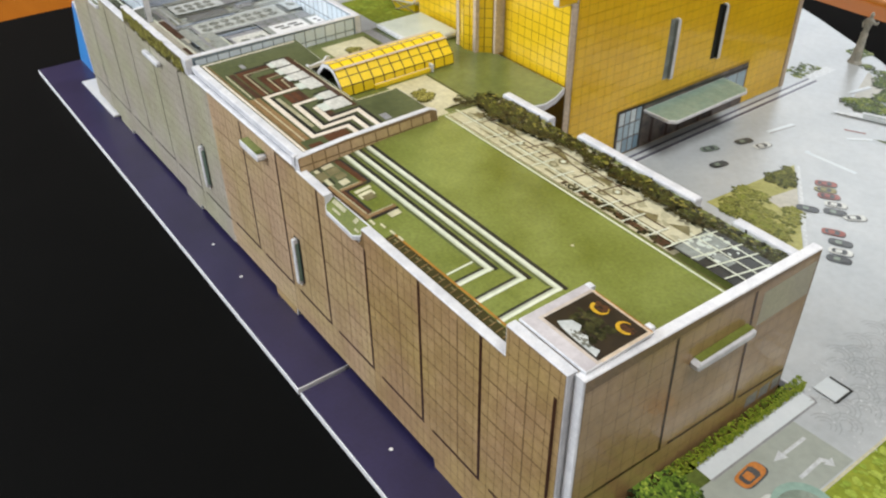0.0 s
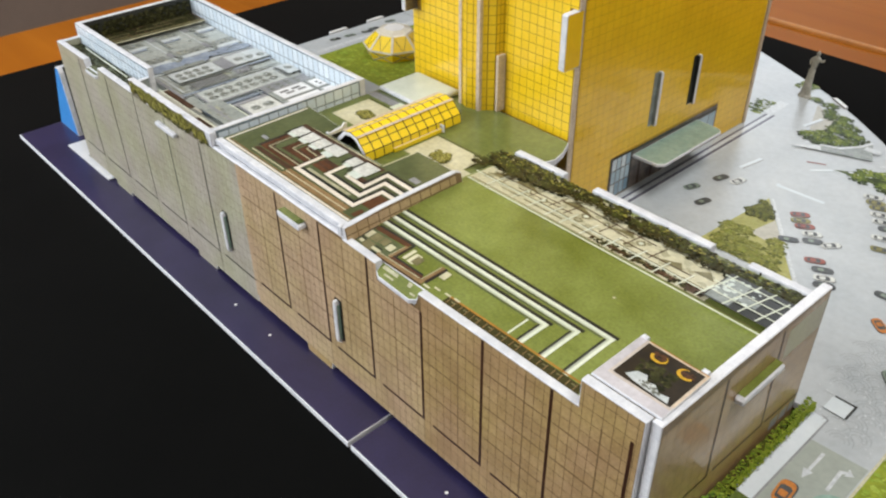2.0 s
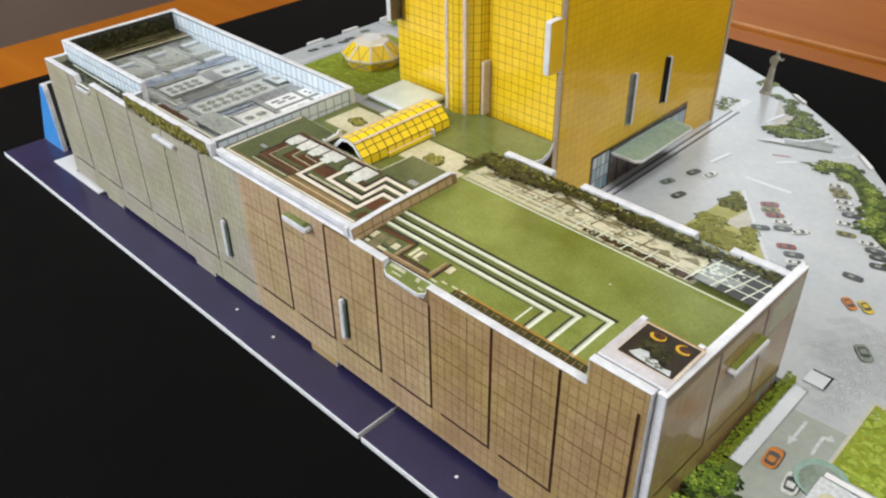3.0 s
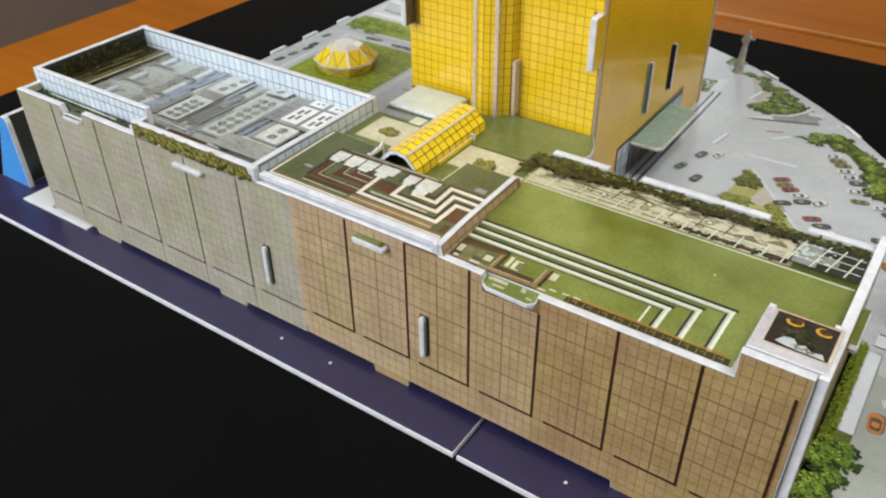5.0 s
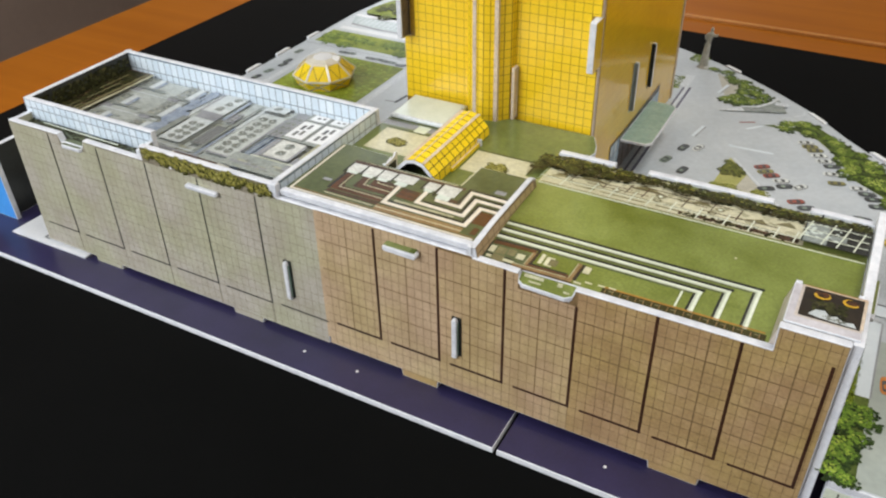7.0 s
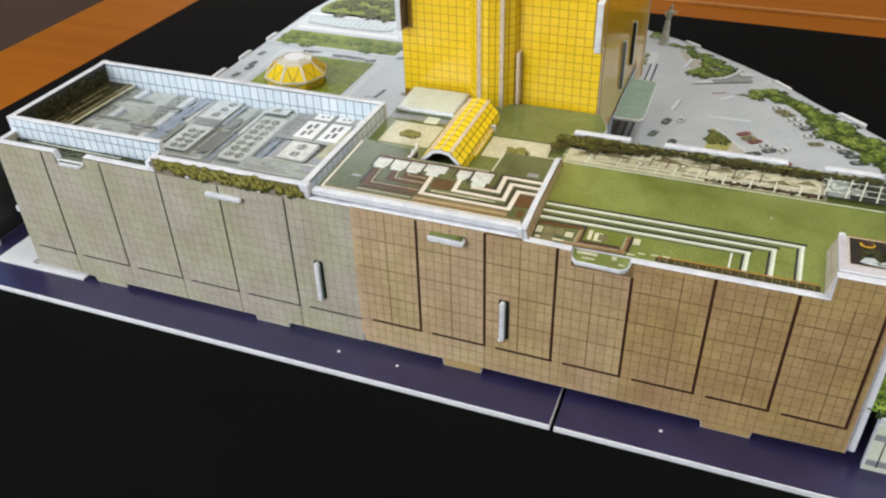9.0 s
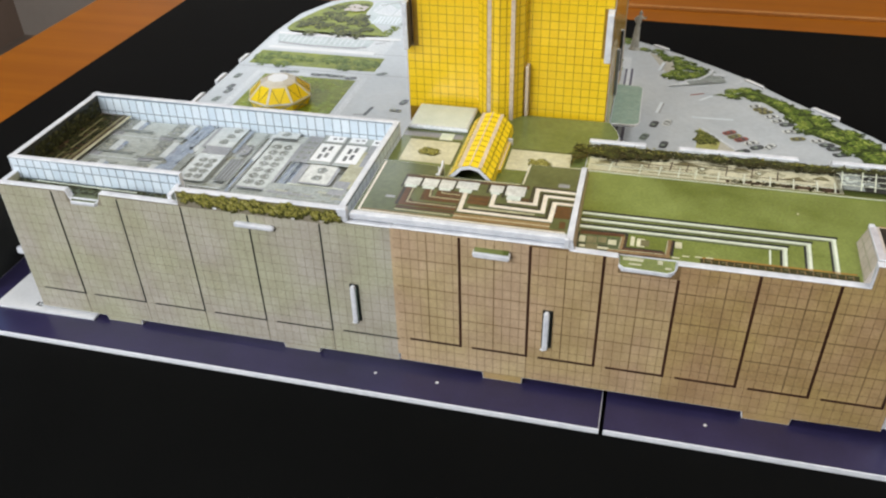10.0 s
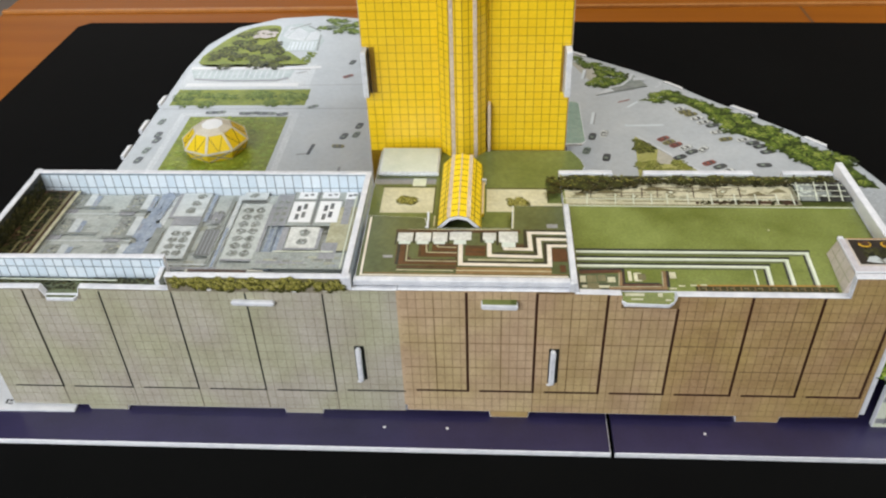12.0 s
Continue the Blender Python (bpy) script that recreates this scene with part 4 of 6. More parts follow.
def front_wall():
    tan = [(-17.3, 0.43)] + tabs(-14.14, -12.58) + tabs(-4.82, -3.13) + [(-0.29, 0.5), (-0.29, 7.24), (-2.1, 7.24), (-2.1, 6.40), (-7.78, 6.40), (-7.82, 6.2), (-7.95, 5.92), (-9.5, 5.92), (-9.62, 6.15), (-9.66, 6.42), (-11.2, 6.46), (-11.22, 6.54), (-17.3, 6.54)]
    wall = part("wall", sheet_board("xz", tan, 0.27, 0.0, 0.03), [TAN_LINE, CARD, FOAM], museum, "tan printed stone wall")
    xs = [-17.3, -14.93, -12.5, -10.08, -7.68, -5.24, -2.88, -0.54]
    tops = [6.50, 6.50, 6.42, 5.82, 6.36, 6.36, 6.36]
    for i in range(7):
        boxes = [(xs[i] + 0.02, xs[i + 1] + 0.02, 0.47, tops[i])]
        if i == 3:
            boxes = [(xs[3] + 0.02, -9.62, 0.47, 6.4), (-9.62, xs[4], 0.47, 5.82)]
        if i == 6:
            boxes = [(xs[6] + 0.02, -2.06, 0.47, 6.36), (-2.06, -0.33, 0.52, 7.2)]
        # glare painted into the first four panels, strongest in the first two
        part("wall_tile", tiling("xz", boxes, -LAYER, 0.303, 0.412, 0.018, xs[i], 1.58, i not in (3, 4, 5)), TAN_GLARE if i < 2 else TAN_SOFT if i < 4 else TAN, wall)
    for i in range(7):
        top = min(tops[i] + (0.25 if i == 6 else 0), 6.45)
        part("panel_line", strokes("xz", [[(xs[i] + 0.42, 1.58), (xs[i + 1], 1.58), (xs[i + 1], top)]], 0.10, -2 * LAYER, -1), BROWN_LINE, wall)
    part("foot_tile", rects("xz", [(-14.07, -12.65, 0.16, 0.45), (-4.75, -3.2, 0.16, 0.45)], -LAYER, -1), TAN, wall)
    for i in range(7):
        mid = xs[i] + 0.303 * (4 if i < 4 else 5)
        high = tops[i] - 0.15
        part("course_line", strokes("xz", [[(mid, 1.66), (mid, high)], [(xs[i] + 0.1, 2.82), (xs[i + 1] - 0.1, 2.82)], [(xs[i] + 0.1, 4.05), (xs[i + 1] - 0.1, 4.05)], [(xs[i] + 0.1, 5.29), (xs[i + 1] - 0.1, 5.29)]], 0.04, -1.6 * LAYER, -1), TAN_LINE, wall)
    part("roof_tab", sheet_board("xz", [(-14.42, 5.98), (-14.36, 5.91), (-13.21, 5.89), (-13.15, 5.96), (-13.16, 6.06), (-13.22, 6.10), (-14.36, 6.14), (-14.42, 6.08)], 0.0, -0.3, 0.035), [FOAM, FOAM, FOAM], wall, "white foam tab with a green top")
    part("tab_top", rects("xy", [(-14.38, -13.2, -0.275, -0.01)], 6.148), COURT, wall)
    part("tab_shade", rects("xy", [(-13.4, -13.2, -0.275, -0.01)], 6.152), DARK_LAWN, wall)
    slot_tab(-11.94, wall)


    grey = [(-33.1, 0.36)] + tabs(-30.08, -28.42, 0.36) + tabs(-22.15, -20.58, 0.36) + [(-17.33, 0.43), (-17.33, 6.52), (-18.95, 6.52), (-18.95, 7.02), (-25.42, 7.02), (-25.42, 6.42), (-28.66, 6.46), (-28.78, 6.1), (-28.95, 5.98), (-29.85, 5.98), (-29.98, 6.1), (-30.1, 6.44), (-33.1, 6.42)]
    wall = part("wall", sheet_board("xz", grey, 0.27, 0.0, 0.03), [GREY_LINE, CARD, FOAM], museum, "pale grey printed stone wall")
    xs = [-33.1, -30.72, -27.95, -25.33, -22.69, -19.95, -17.33]
    for i in range(6):
        boxes = [(xs[i] + 0.03, xs[i + 1] - 0.03, 0.40, 6.38 if i not in (1, 5) else 6.46)]
        if i == 1:
            boxes = [(xs[1], -30.12, 0.40, 6.4), (-30.12, -28.64, 0.40, 5.95), (-28.64, xs[2], 0.40, 6.4)]
        part("wall_tile", tiling("xz", boxes, -LAYER, 0.332, 0.412, 0.015, xs[i], 1.42, i < 4), GREY, wall)
        path = [(xs[i] + 0.42, 1.44), (xs[i + 1], 1.44), (xs[i + 1], 6.3)] if i < 5 else [(xs[i] + 0.42, 1.5), (xs[i + 1] + 0.05, 1.5)]
        part("panel_line", strokes("xz", [path], 0.065, -2 * LAYER, -1), BLACK_LINE, wall)
    part("foot_tile", rects("xz", [(-30.0, -28.5, 0.16, 0.38), (-22.08, -20.65, 0.16, 0.38)], -LAYER, -1), GREY, wall)
    part("wall_tab", sheet_board("xz", [(-23.2, 5.92), (-23.13, 5.86), (-21.73, 5.84), (-21.66, 5.9), (-21.67, 5.98), (-21.73, 6.02), (-23.13, 6.05), (-23.2, 5.99)], 0.0, -0.2, 0.05), [FOAM] * 3, wall)
    slot_tab(-19.03, wall)
    part("wall_joint", rects("xz", [(-17.37, -17.275, 0.75, 6.5)], -LAYER * 1.5, -1), TAN_GLARE, wall)
    part("hedge_backing", rects("xz", [(-25.38, -18.98, 6.64, 6.98)], -LAYER), RAIL, wall)
    scallop = [(-25.25 + 0.435 * i, 6.58 + 0.06 * math.sin(2.3 * i)) for i in range(15)]
    part("printed_hedge", crowns("xz", scallop + [(-19.15, 6.93), (-25.25, 6.95)], -2 * LAYER, 0.20, 0.185, -1, 21, 0.85, 0.75), HEDGE_CLUMP, wall, "olive green printed hedge")
    part("torn_card", rects("xz", [(-24.0, -23.86, 6.40, 6.48), (-20.98, -20.82, 6.38, 6.46)], -2.5 * LAYER), CARD, wall)


front_wall()


def end_wall():
    pts = [(0.16, 0.5), (7.8, 0.5), (7.8, 6.92), (0.16, 7.21)]
    wall = part("wall", sheet_board("yz", pts, -0.28, 0.0, 0.035), [TAN_LINE, CARD, EDGE_WHITE], museum, "glossy tan printed end wall")
    part("panel_line", strokes("yz", [[(0.5, 3.42), (2.98, 3.3), (2.84, 6.85)], [(3.25, 3.32), (5.68, 3.2), (5.4, 6.8)], [(5.85, 3.2), (7.72, 3.05)]], 0.085, LAYER * 1.6), BROWN_LINE, wall)
    # whitish reflection on the glossy wall, painted as a flat grey patch
    part("pale_panel", rects("yz", [(5.75, 7.7, 5.6, 6.6)], LAYER * 0.5), GREY, wall)
    part("wall_tile", tiling("yz", [(0.22, 7.7, 0.65, 6.85)], LAYER * 0.4, 0.42, 0.44, 0.016, 0.0, 0.2, True), END_TAN, wall)
    part("basement_window", rects("yz", [(6.3, 6.75, 2.5, 2.9), (6.85, 7.25, 2.5, 2.9), (7.35, 7.7, 2.5, 2.9)], LAYER), MID_GREY, wall)
    part("roof_tab", sheet_board("yz", [(3.4, 5.74), (3.48, 5.67), (5.34, 5.62), (5.42, 5.68), (5.42, 5.80), (5.34, 5.86), (3.48, 5.92), (3.4, 5.85)], 0.0, 0.26, 0.06), [FOAM, FOAM, FOAM], wall, "white foam tab with a green top")
    part("tab_top", rects("xy", [(0.01, 0.21, 3.52, 5.32)], 5.93), GREEN, wall)


end_wall()


def bowed(bm, y0=0.25, y1=7.6, lift=0.2):
    """The big roof sheet is sprung a little upwards between its front and back edge."""
    for k in range(1, 12):
        y = y0 + (y1 - y0) * k / 12
        bmesh.ops.bisect_plane(bm, geom=bm.verts[:] + bm.edges[:] + bm.faces[:], plane_co=(0, y, 0), plane_no=(0, 1, 0))
    for v in bm.verts:
        s = min(1.0, max(0.0, (v.co.y - y0) / (y1 - y0)))
        v.co.z += lift * math.sin(math.pi * s) ** 0.8
    return bm


ZR = 6.36


def east_roof():
    sheet = [(-11.3, 0.27), (-0.29, 0.27), (-0.29, 7.6), (-11.3, 7.6)]
    roof = part("roof", bowed(sheet_board("xy", sheet, ZR - 0.22, ZR, 0.02)), [GREEN, CARD, FOAM], museum, "green printed lawn roof")

    def ink(name, bm, mat, label=""):
        bowed(bm)
        return part(name, bm, mat, roof, label)
    bm = sheet_board("xy", [(-9.64, 0.32), (-9.62, 0.0), (-9.45, -0.09), (-8.05, -0.12), (-7.84, -0.02), (-7.80, 0.32)], 6.20, 6.345, 0.02)
    for v in bm.verts:
        v.co.z += min(0.0, (v.co.y - 0.3) * 0.62)
    part("roof_tab", bm, [GREEN, CARD, FOAM], roof, "green printed tab with a rounded white edge")
    bm = bmesh.new()
    for x0, x1, y0, y1 in ((-9.5, -8.85, 0.14, 0.23), (-9.3, -8.9, 0.02, 0.07), (-8.4, -8.24, 0.12, 0.24), (-8.15, -7.95, 0.0, 0.05)):
        bm.faces.new([bm.verts.new((x, y, 6.357 + (y - 0.3) * 0.62)) for x, y in ((x0, y0), (x1, y0), (x1, y1), (x0, y1))])
    LOOSE.add(id(bm))
    part("tab_slab", bm, SAND, roof)
    w = ZR + LAYER
    for k, (ye, xe, yl) in enumerate(((2.26, -2.9, 0.55), (1.87, -3.7, 0.55), (1.50, -4.45, 0.55))):
        ink("pipe_line", strokes("xy", [[(-11.05, ye), (xe + 0.06, ye)]], 0.15, w), PALE)
        ink("pipe_line", strokes("xy", [[(xe, ye), (xe - 0.04, yl)]], 0.10, w + 0.001), PALE)
        ink("pipe_dim_side", strokes("xy", [[(-11.05, ye - 0.05), (xe - 0.06, ye - 0.05)], [(xe - 0.075, ye - 0.08), (xe - 0.115, yl)]], 0.055, w + 0.003), PIPE_GREY)
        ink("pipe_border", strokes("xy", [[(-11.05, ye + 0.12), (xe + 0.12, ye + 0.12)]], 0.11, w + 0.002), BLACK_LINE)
        ink("pipe_border", strokes("xy", [[(xe - 0.14, ye - 0.1), (xe - 0.18, yl)]], 0.08, w + 0.002), BLACK_LINE)
        ink("pipe_underline", strokes("xy", [[(-11.05, ye - 0.12), (xe - 0.24, ye - 0.12)]], 0.06, w), DULL_GREEN)
    ink("path_line", strokes("xy", [[(-4.93, 1.38), (-4.96, 0.62)]], 0.06, w), PALE)
    ink("orange_line", strokes("xy", [[(-7.1, 0.55), (-2.4, 0.60)]], 0.055, w + 0.004), ORANGE_LINE)
    ink("front_hedge", rects("xy", [(-7.1, -2.35, 0.27, 0.54)], w), OLIVE[0])
    ink("hedge_bar", rects("xy", [(-7.0 + 0.235 * i, -6.975 + 0.235 * i, 0.30, 0.50) for i in range(20)], w + 0.003), PIPE_TAN)
    ink("hedge_glint", rects("xy", [(-6.9 + 0.47 * i, -6.76 + 0.47 * i, 0.42, 0.46) for i in range(10)], w + 0.003), RAIL)
    ink("dark_corner", rects("xy", [(-11.16, -11.02, 0.3, 1.25), (-11.0, -10.02, 0.55, 0.6), (-10.4, -9.7, 0.28, 0.37)], w), BLACK_LINE)
    ink("olive_bed", rects("xy", [(-11.02, -9.62, 0.28, 1.1), (-9.5, -8.2, 0.3, 0.42), (-11.02, -10.7, 0.3, 0.5)], w - 0.002), DULL_GREEN)
    ink("pipe_shade", strokes("xy", [[(-11.0, 1.27), (-9.46, 1.34)], [(-9.46, 1.34), (-9.5, 0.62)], [(-9.62, 0.60), (-8.28, 0.62)], [(-7.95, 1.26), (-8.0, 0.46)]], 0.10, w + 0.004), BLACK_LINE)
    ink("brown_pipe", strokes("xy", [[(-11.0, 1.16), (-9.55, 1.22)], [(-9.62, 0.50), (-8.2, 0.52)]], 0.16, w + 0.007), BROWN)
    ink("beige_pipe", strokes("xy", [[(-10.03, 0.38), (-8.05, 0.42)], [(-9.58, 1.16), (-9.64, 0.5)], [(-8.08, 1.25), (-8.14, 0.44)]], 0.13, w + 0.010), PIPE_TAN)
    ink("pipe_foot", strokes("xy", [[(-10.05, 0.28), (-8.0, 0.31)], [(-9.46, 1.2), (-9.52, 0.62)], [(-7.98, 1.2), (-8.04, 0.5)]], 0.05, w + 0.011), DEEP_BROWN)
    ink("yard_slab", rects("xy", [(-10.75, -10.42, 0.66, 1.0), (-10.38, -10.1, 0.72, 1.02), (-10.7, -10.3, 0.3, 0.42), (-9.0, -8.72, 0.78, 1.1)], w + 0.0065), RAIL)
    ink("pipe_gleam", strokes("xy", [[(-10.0, 0.44), (-8.25, 0.48)], [(-9.62, 1.1), (-9.68, 0.52)], [(-8.13, 1.2), (-8.19, 0.48)]], 0.035, w + 0.013), SAND)
    ink("olive_block", rects("xy", [(-10.76, -10.37, 0.36, 0.62)], w + 0.006), RAIL)
    ink("plinth", rects("xy", [(-9.33, -9.2, 0.74, 1.22), (-9.13, -8.87, 0.73, 1.15), (-10.05, -9.78, 0.67, 0.92), (-11.0, -10.8, 0.66, 0.98), (-10.37, -10.0, 0.40, 0.51), (-7.9, -7.68, 0.88, 1.2), (-7.98, -7.74, 0.36, 0.43), (-7.66, -7.44, 0.49, 0.55), (-7.26, -7.04, 0.52, 0.58), (-6.92, -6.7, 0.54, 0.60), (-10.95, -10.78, 0.4, 0.52)], w + 0.006), CREAM)
    ink("fallen_speck", discs("xy", [(-3.9, 3.6)], 0.045, w, 6), CREAM)
    # terrace garden along the back
    ink("terrace", rects("xy", [(-11.2, -2.2, 5.22, 7.4)], w), CREAM)
    ink("terrace_edge", strokes("xy", [[(-11.2, 5.16), (-0.35, 5.1)]], 0.06, w + 0.002), PALE)
    ink("terrace_step", strokes("xy", [[(-11.1, 5.28), (-0.4, 5.22)]], 0.04, w + LAYER), RAIL)
    ink("terrace_rail", strokes("xy", [[(-11.3, 5.66), (-0.4, 5.62)]], 0.05, w + 0.03), PALE)
    rng = random.Random(31)
    ink("terrace_line", strokes("xy", [[(-11.1, 5.75), (-7.3, 5.73)], [(-6.8, 5.72), (-2.3, 5.7)]], 0.05, w + LAYER), RAIL)
    ink("terrace_post", strokes("xy", [[(x, 5.24), (x + 0.08, 6.05)] for x in (-10.4, -9.3, -8.6, -7.9, -7.3, -6.5, -5.6, -4.7, -3.9, -3.1, -2.5)], 0.045, w + 0.032), PALE)
    ink("terrace_seam", strokes("xy", [[(x, 5.8), (x + 0.1, 6.6)] for x in (-10.2, -9.0, -8.2, -7.6, -6.2, -5.3, -4.4)] + [[(-10.8, 6.1), (-8.0, 6.15)], [(-8.2, 6.4), (-5.4, 6.2)], [(-5.6, 5.95), (-3.0, 5.98)], [(-10.9, 6.3), (-9.0, 6.55)], [(-7.8, 6.6), (-4.6, 6.5)], [(-9.6, 5.9), (-7.4, 6.0)]], 0.042, w + 0.008), DEEP_BROWN)
    for x, y, r in ((-7.02, 6.2, 0.16), (-8.5, 5.9, 0.14), (-4.99, 6.26, 0.15), (-6.3, 6.3, 0.1), (-9.2, 5.95, 0.1)):
        ink("garden_diamond", strokes("xy", [[(x - r, y), (x, y + r), (x + r, y), (x, y - r), (x - r, y)]], 0.045, w + 0.010), RAIL)
        ink("diamond_core", rects("xy", [(x - r * 0.4, x + r * 0.4, y - r * 0.4, y + r * 0.4)], w + 0.010), PALE)
    for x, y in ((-7.05, 5.86), (-5.2, 5.9)):
        ink("garden_ring", strokes("xy", [[(x + 0.13 * math.cos(k * math.tau / 12), y + 0.1 * math.sin(k * math.tau / 12)) for k in range(13)]], 0.04, w + 0.012), RAIL)
    bm = bmesh.new()
    for tri in (((-9.9, 6.12), (-8.8, 6.1), (-9.85, 6.6)), ((-6.0, 5.45), (-4.3, 5.42), (-4.3, 5.58)), ((-10.2, 5.5), (-9.2, 5.48), (-9.2, 5.58)), ((-4.2, 6.0), (-3.4, 6.0), (-3.6, 6.3)), ((-8.1, 6.3), (-6.9, 6.34), (-7.7, 6.72)), ((-6.1, 6.3), (-5.3, 6.3), (-5.5, 6.62)), ((-10.9, 5.9), (-10.3, 5.92), (-10.5, 6.3)), ((-3.2, 6.2), (-2.5, 6.2), (-2.8, 6.55))):
        poly_face(bm, "xy", tri, w + 0.009)
    LOOSE.add(id(bm))
    ink("roof_gable", bm, RAIL)
    ink("garden_pool", rects("xy", [(-5.7, -4.5, 5.36, 5.5), (-4.3, -3.2, 5.34, 5.54), (-3.0, -2.35, 5.3, 5.6)], w + 0.011), DEEP_BROWN)
    ink("garden_wall", rects("xy", [(-9.0, -7.4, 5.47, 5.53), (-7.0, -5.9, 5.46, 5.53)], w + 0.011), RAIL)
    ink("garden_stall", rects("xy", [(x, x + rng.uniform(0.12, 0.3), 5.3 + rng.uniform(0.0, 0.08), 5.46 + rng.uniform(0.0, 0.12)) for x in (-6.2, -5.3, -4.5, -3.7, -2.9)], w + 0.012), DEEP_BROWN)
    ink("garden_foliage", foliage("xy", [(-6.2, 5.3), (-2.3, 5.28), (-2.3, 5.6), (-6.0, 5.62)], w + 0.013, 60, 0.05, 0.16, seed=33), FOREST)
    ink("sand_patch", foliage("xy", [(-10.8, 5.7), (-2.6, 5.7), (-2.6, 6.6), (-10.8, 6.6)], w + 0.003, 36, 0.1, 0.4, seed=35), SAND)
    ink("back_foliage", foliage("xy", [(-11.9, 5.95), (-11.0, 6.3), (-9.8, 6.3), (-8.3, 6.55), (-7.5, 7.05), (-6.8, 6.8), (-6.0, 6.8), (-5.3, 6.55), (-4.6, 6.8), (-3.8, 6.6), (-3.0, 6.75), (-1.5, 6.6), (-0.4, 6.6), (-0.4, 7.5), (-11.8, 7.5)], w + 0.014, 300, 0.1, 0.28, seed=32), FOREST)
    ink("back_tree_crown", crowns("xy", [(-11.8, 6.0), (-10.9, 6.35), (-9.8, 6.35), (-8.3, 6.6), (-7.5, 7.1), (-6.8, 6.85), (-6.0, 6.85), (-5.3, 6.6), (-4.6, 6.85), (-3.8, 6.7), (-3.0, 6.85), (-1.5, 6.75), (-0.6, 6.75), (-0.5, 7.42), (-11.8, 7.42)], w + 0.066, 0.52, 0.36, seed=34, fine=0.6), [OLIVE[0], OLIVE_TREE[0], OLIVE_TREE[1]])
    ink("golden_leaf", foliage("xy", [(-11.8, 6.3), (-10.3, 6.6), (-8.0, 6.9), (-5.8, 6.9), (-0.6, 7.0), (-0.5, 7.35), (-11.8, 7.35)], w + 0.16, 70, 0.05, 0.14, seed=37), HEDGE_CLUMP[1])
    ink("pergola_floor", rects("xy", [(-2.3, -0.33, 5.24, 6.72)], w + 0.195), BLACK_LINE)
    ink("pergola_roof", rects("xy", [(-2.25, -1.55, 5.3, 6.5), (-1.5, -1.0, 5.7, 6.0)], w + 0.198), SLATE)
    ink("pergola_pool", foliage("xy", [(-2.2, 5.6), (-1.3, 5.5), (-1.2, 6.5), (-2.2, 6.6)], w + 0.2, 9, 0.12, 0.26, seed=36), HOOD)
    ink("pergola_beam", strokes("xy", [[(-2.35, 5.3), (-2.1, 6.7)], [(-1.7, 5.25), (-1.4, 6.75)], [(-1.25, 5.25), (-0.95, 6.75)], [(-0.75, 5.25), (-0.5, 6.6)], [(-2.4, 5.62), (-0.35, 5.6)], [(-2.4, 6.05), (-0.35, 6.02)], [(-2.35, 6.5), (-0.35, 6.46)]], 0.045, w + 0.212), PALE)
    # back parapet strips
    back = part("wall", sheet_board("xz", [(-11.3, 0.6), (-0.29, 0.6), (-0.29, 6.1), (-11.3, 6.1)], 7.6, 7.85, 0.03), [TAN_PLAIN, CARD, FOAM], museum, "plain tan back wall")
    for a, b in ((-11.35, -9.15), (-7.9, -3.48), (-2.3, -0.3)):
        part("parapet", block(a, b, 7.58, 7.86, 6.1, 6.5, 0.05), [FOAM] * 3, back, "raised white foam edge")
    for a in (-9.6, -6.4, -5.0, -1.9):
        part("slot_line", rects("xz", [(a, a + 0.06, 6.2, 6.47)], 7.572), BLACK_LINE, back)


east_roof()


def sloped(path, width=0.035):
    """A printed line on the leaning west side of the roof box; the second number goes from its foot, 0, to its top, 1."""
    bm = bmesh.new()
    (ya, ta), (yb, tb) = path
    dy, dt = (0.0, width / 2) if ta == tb else (width / 2, 0.0)
    corners = ((ya - dy, ta - dt), (yb - dy, tb - dt), (yb + dy, tb + dt), (ya + dy, ta + dt))
    bm.faces.new([bm.verts.new((-2.32 + 0.26 * t - LAYER, y, 6.1 + 1.08 * t)) for y, t in corners])
    return bm


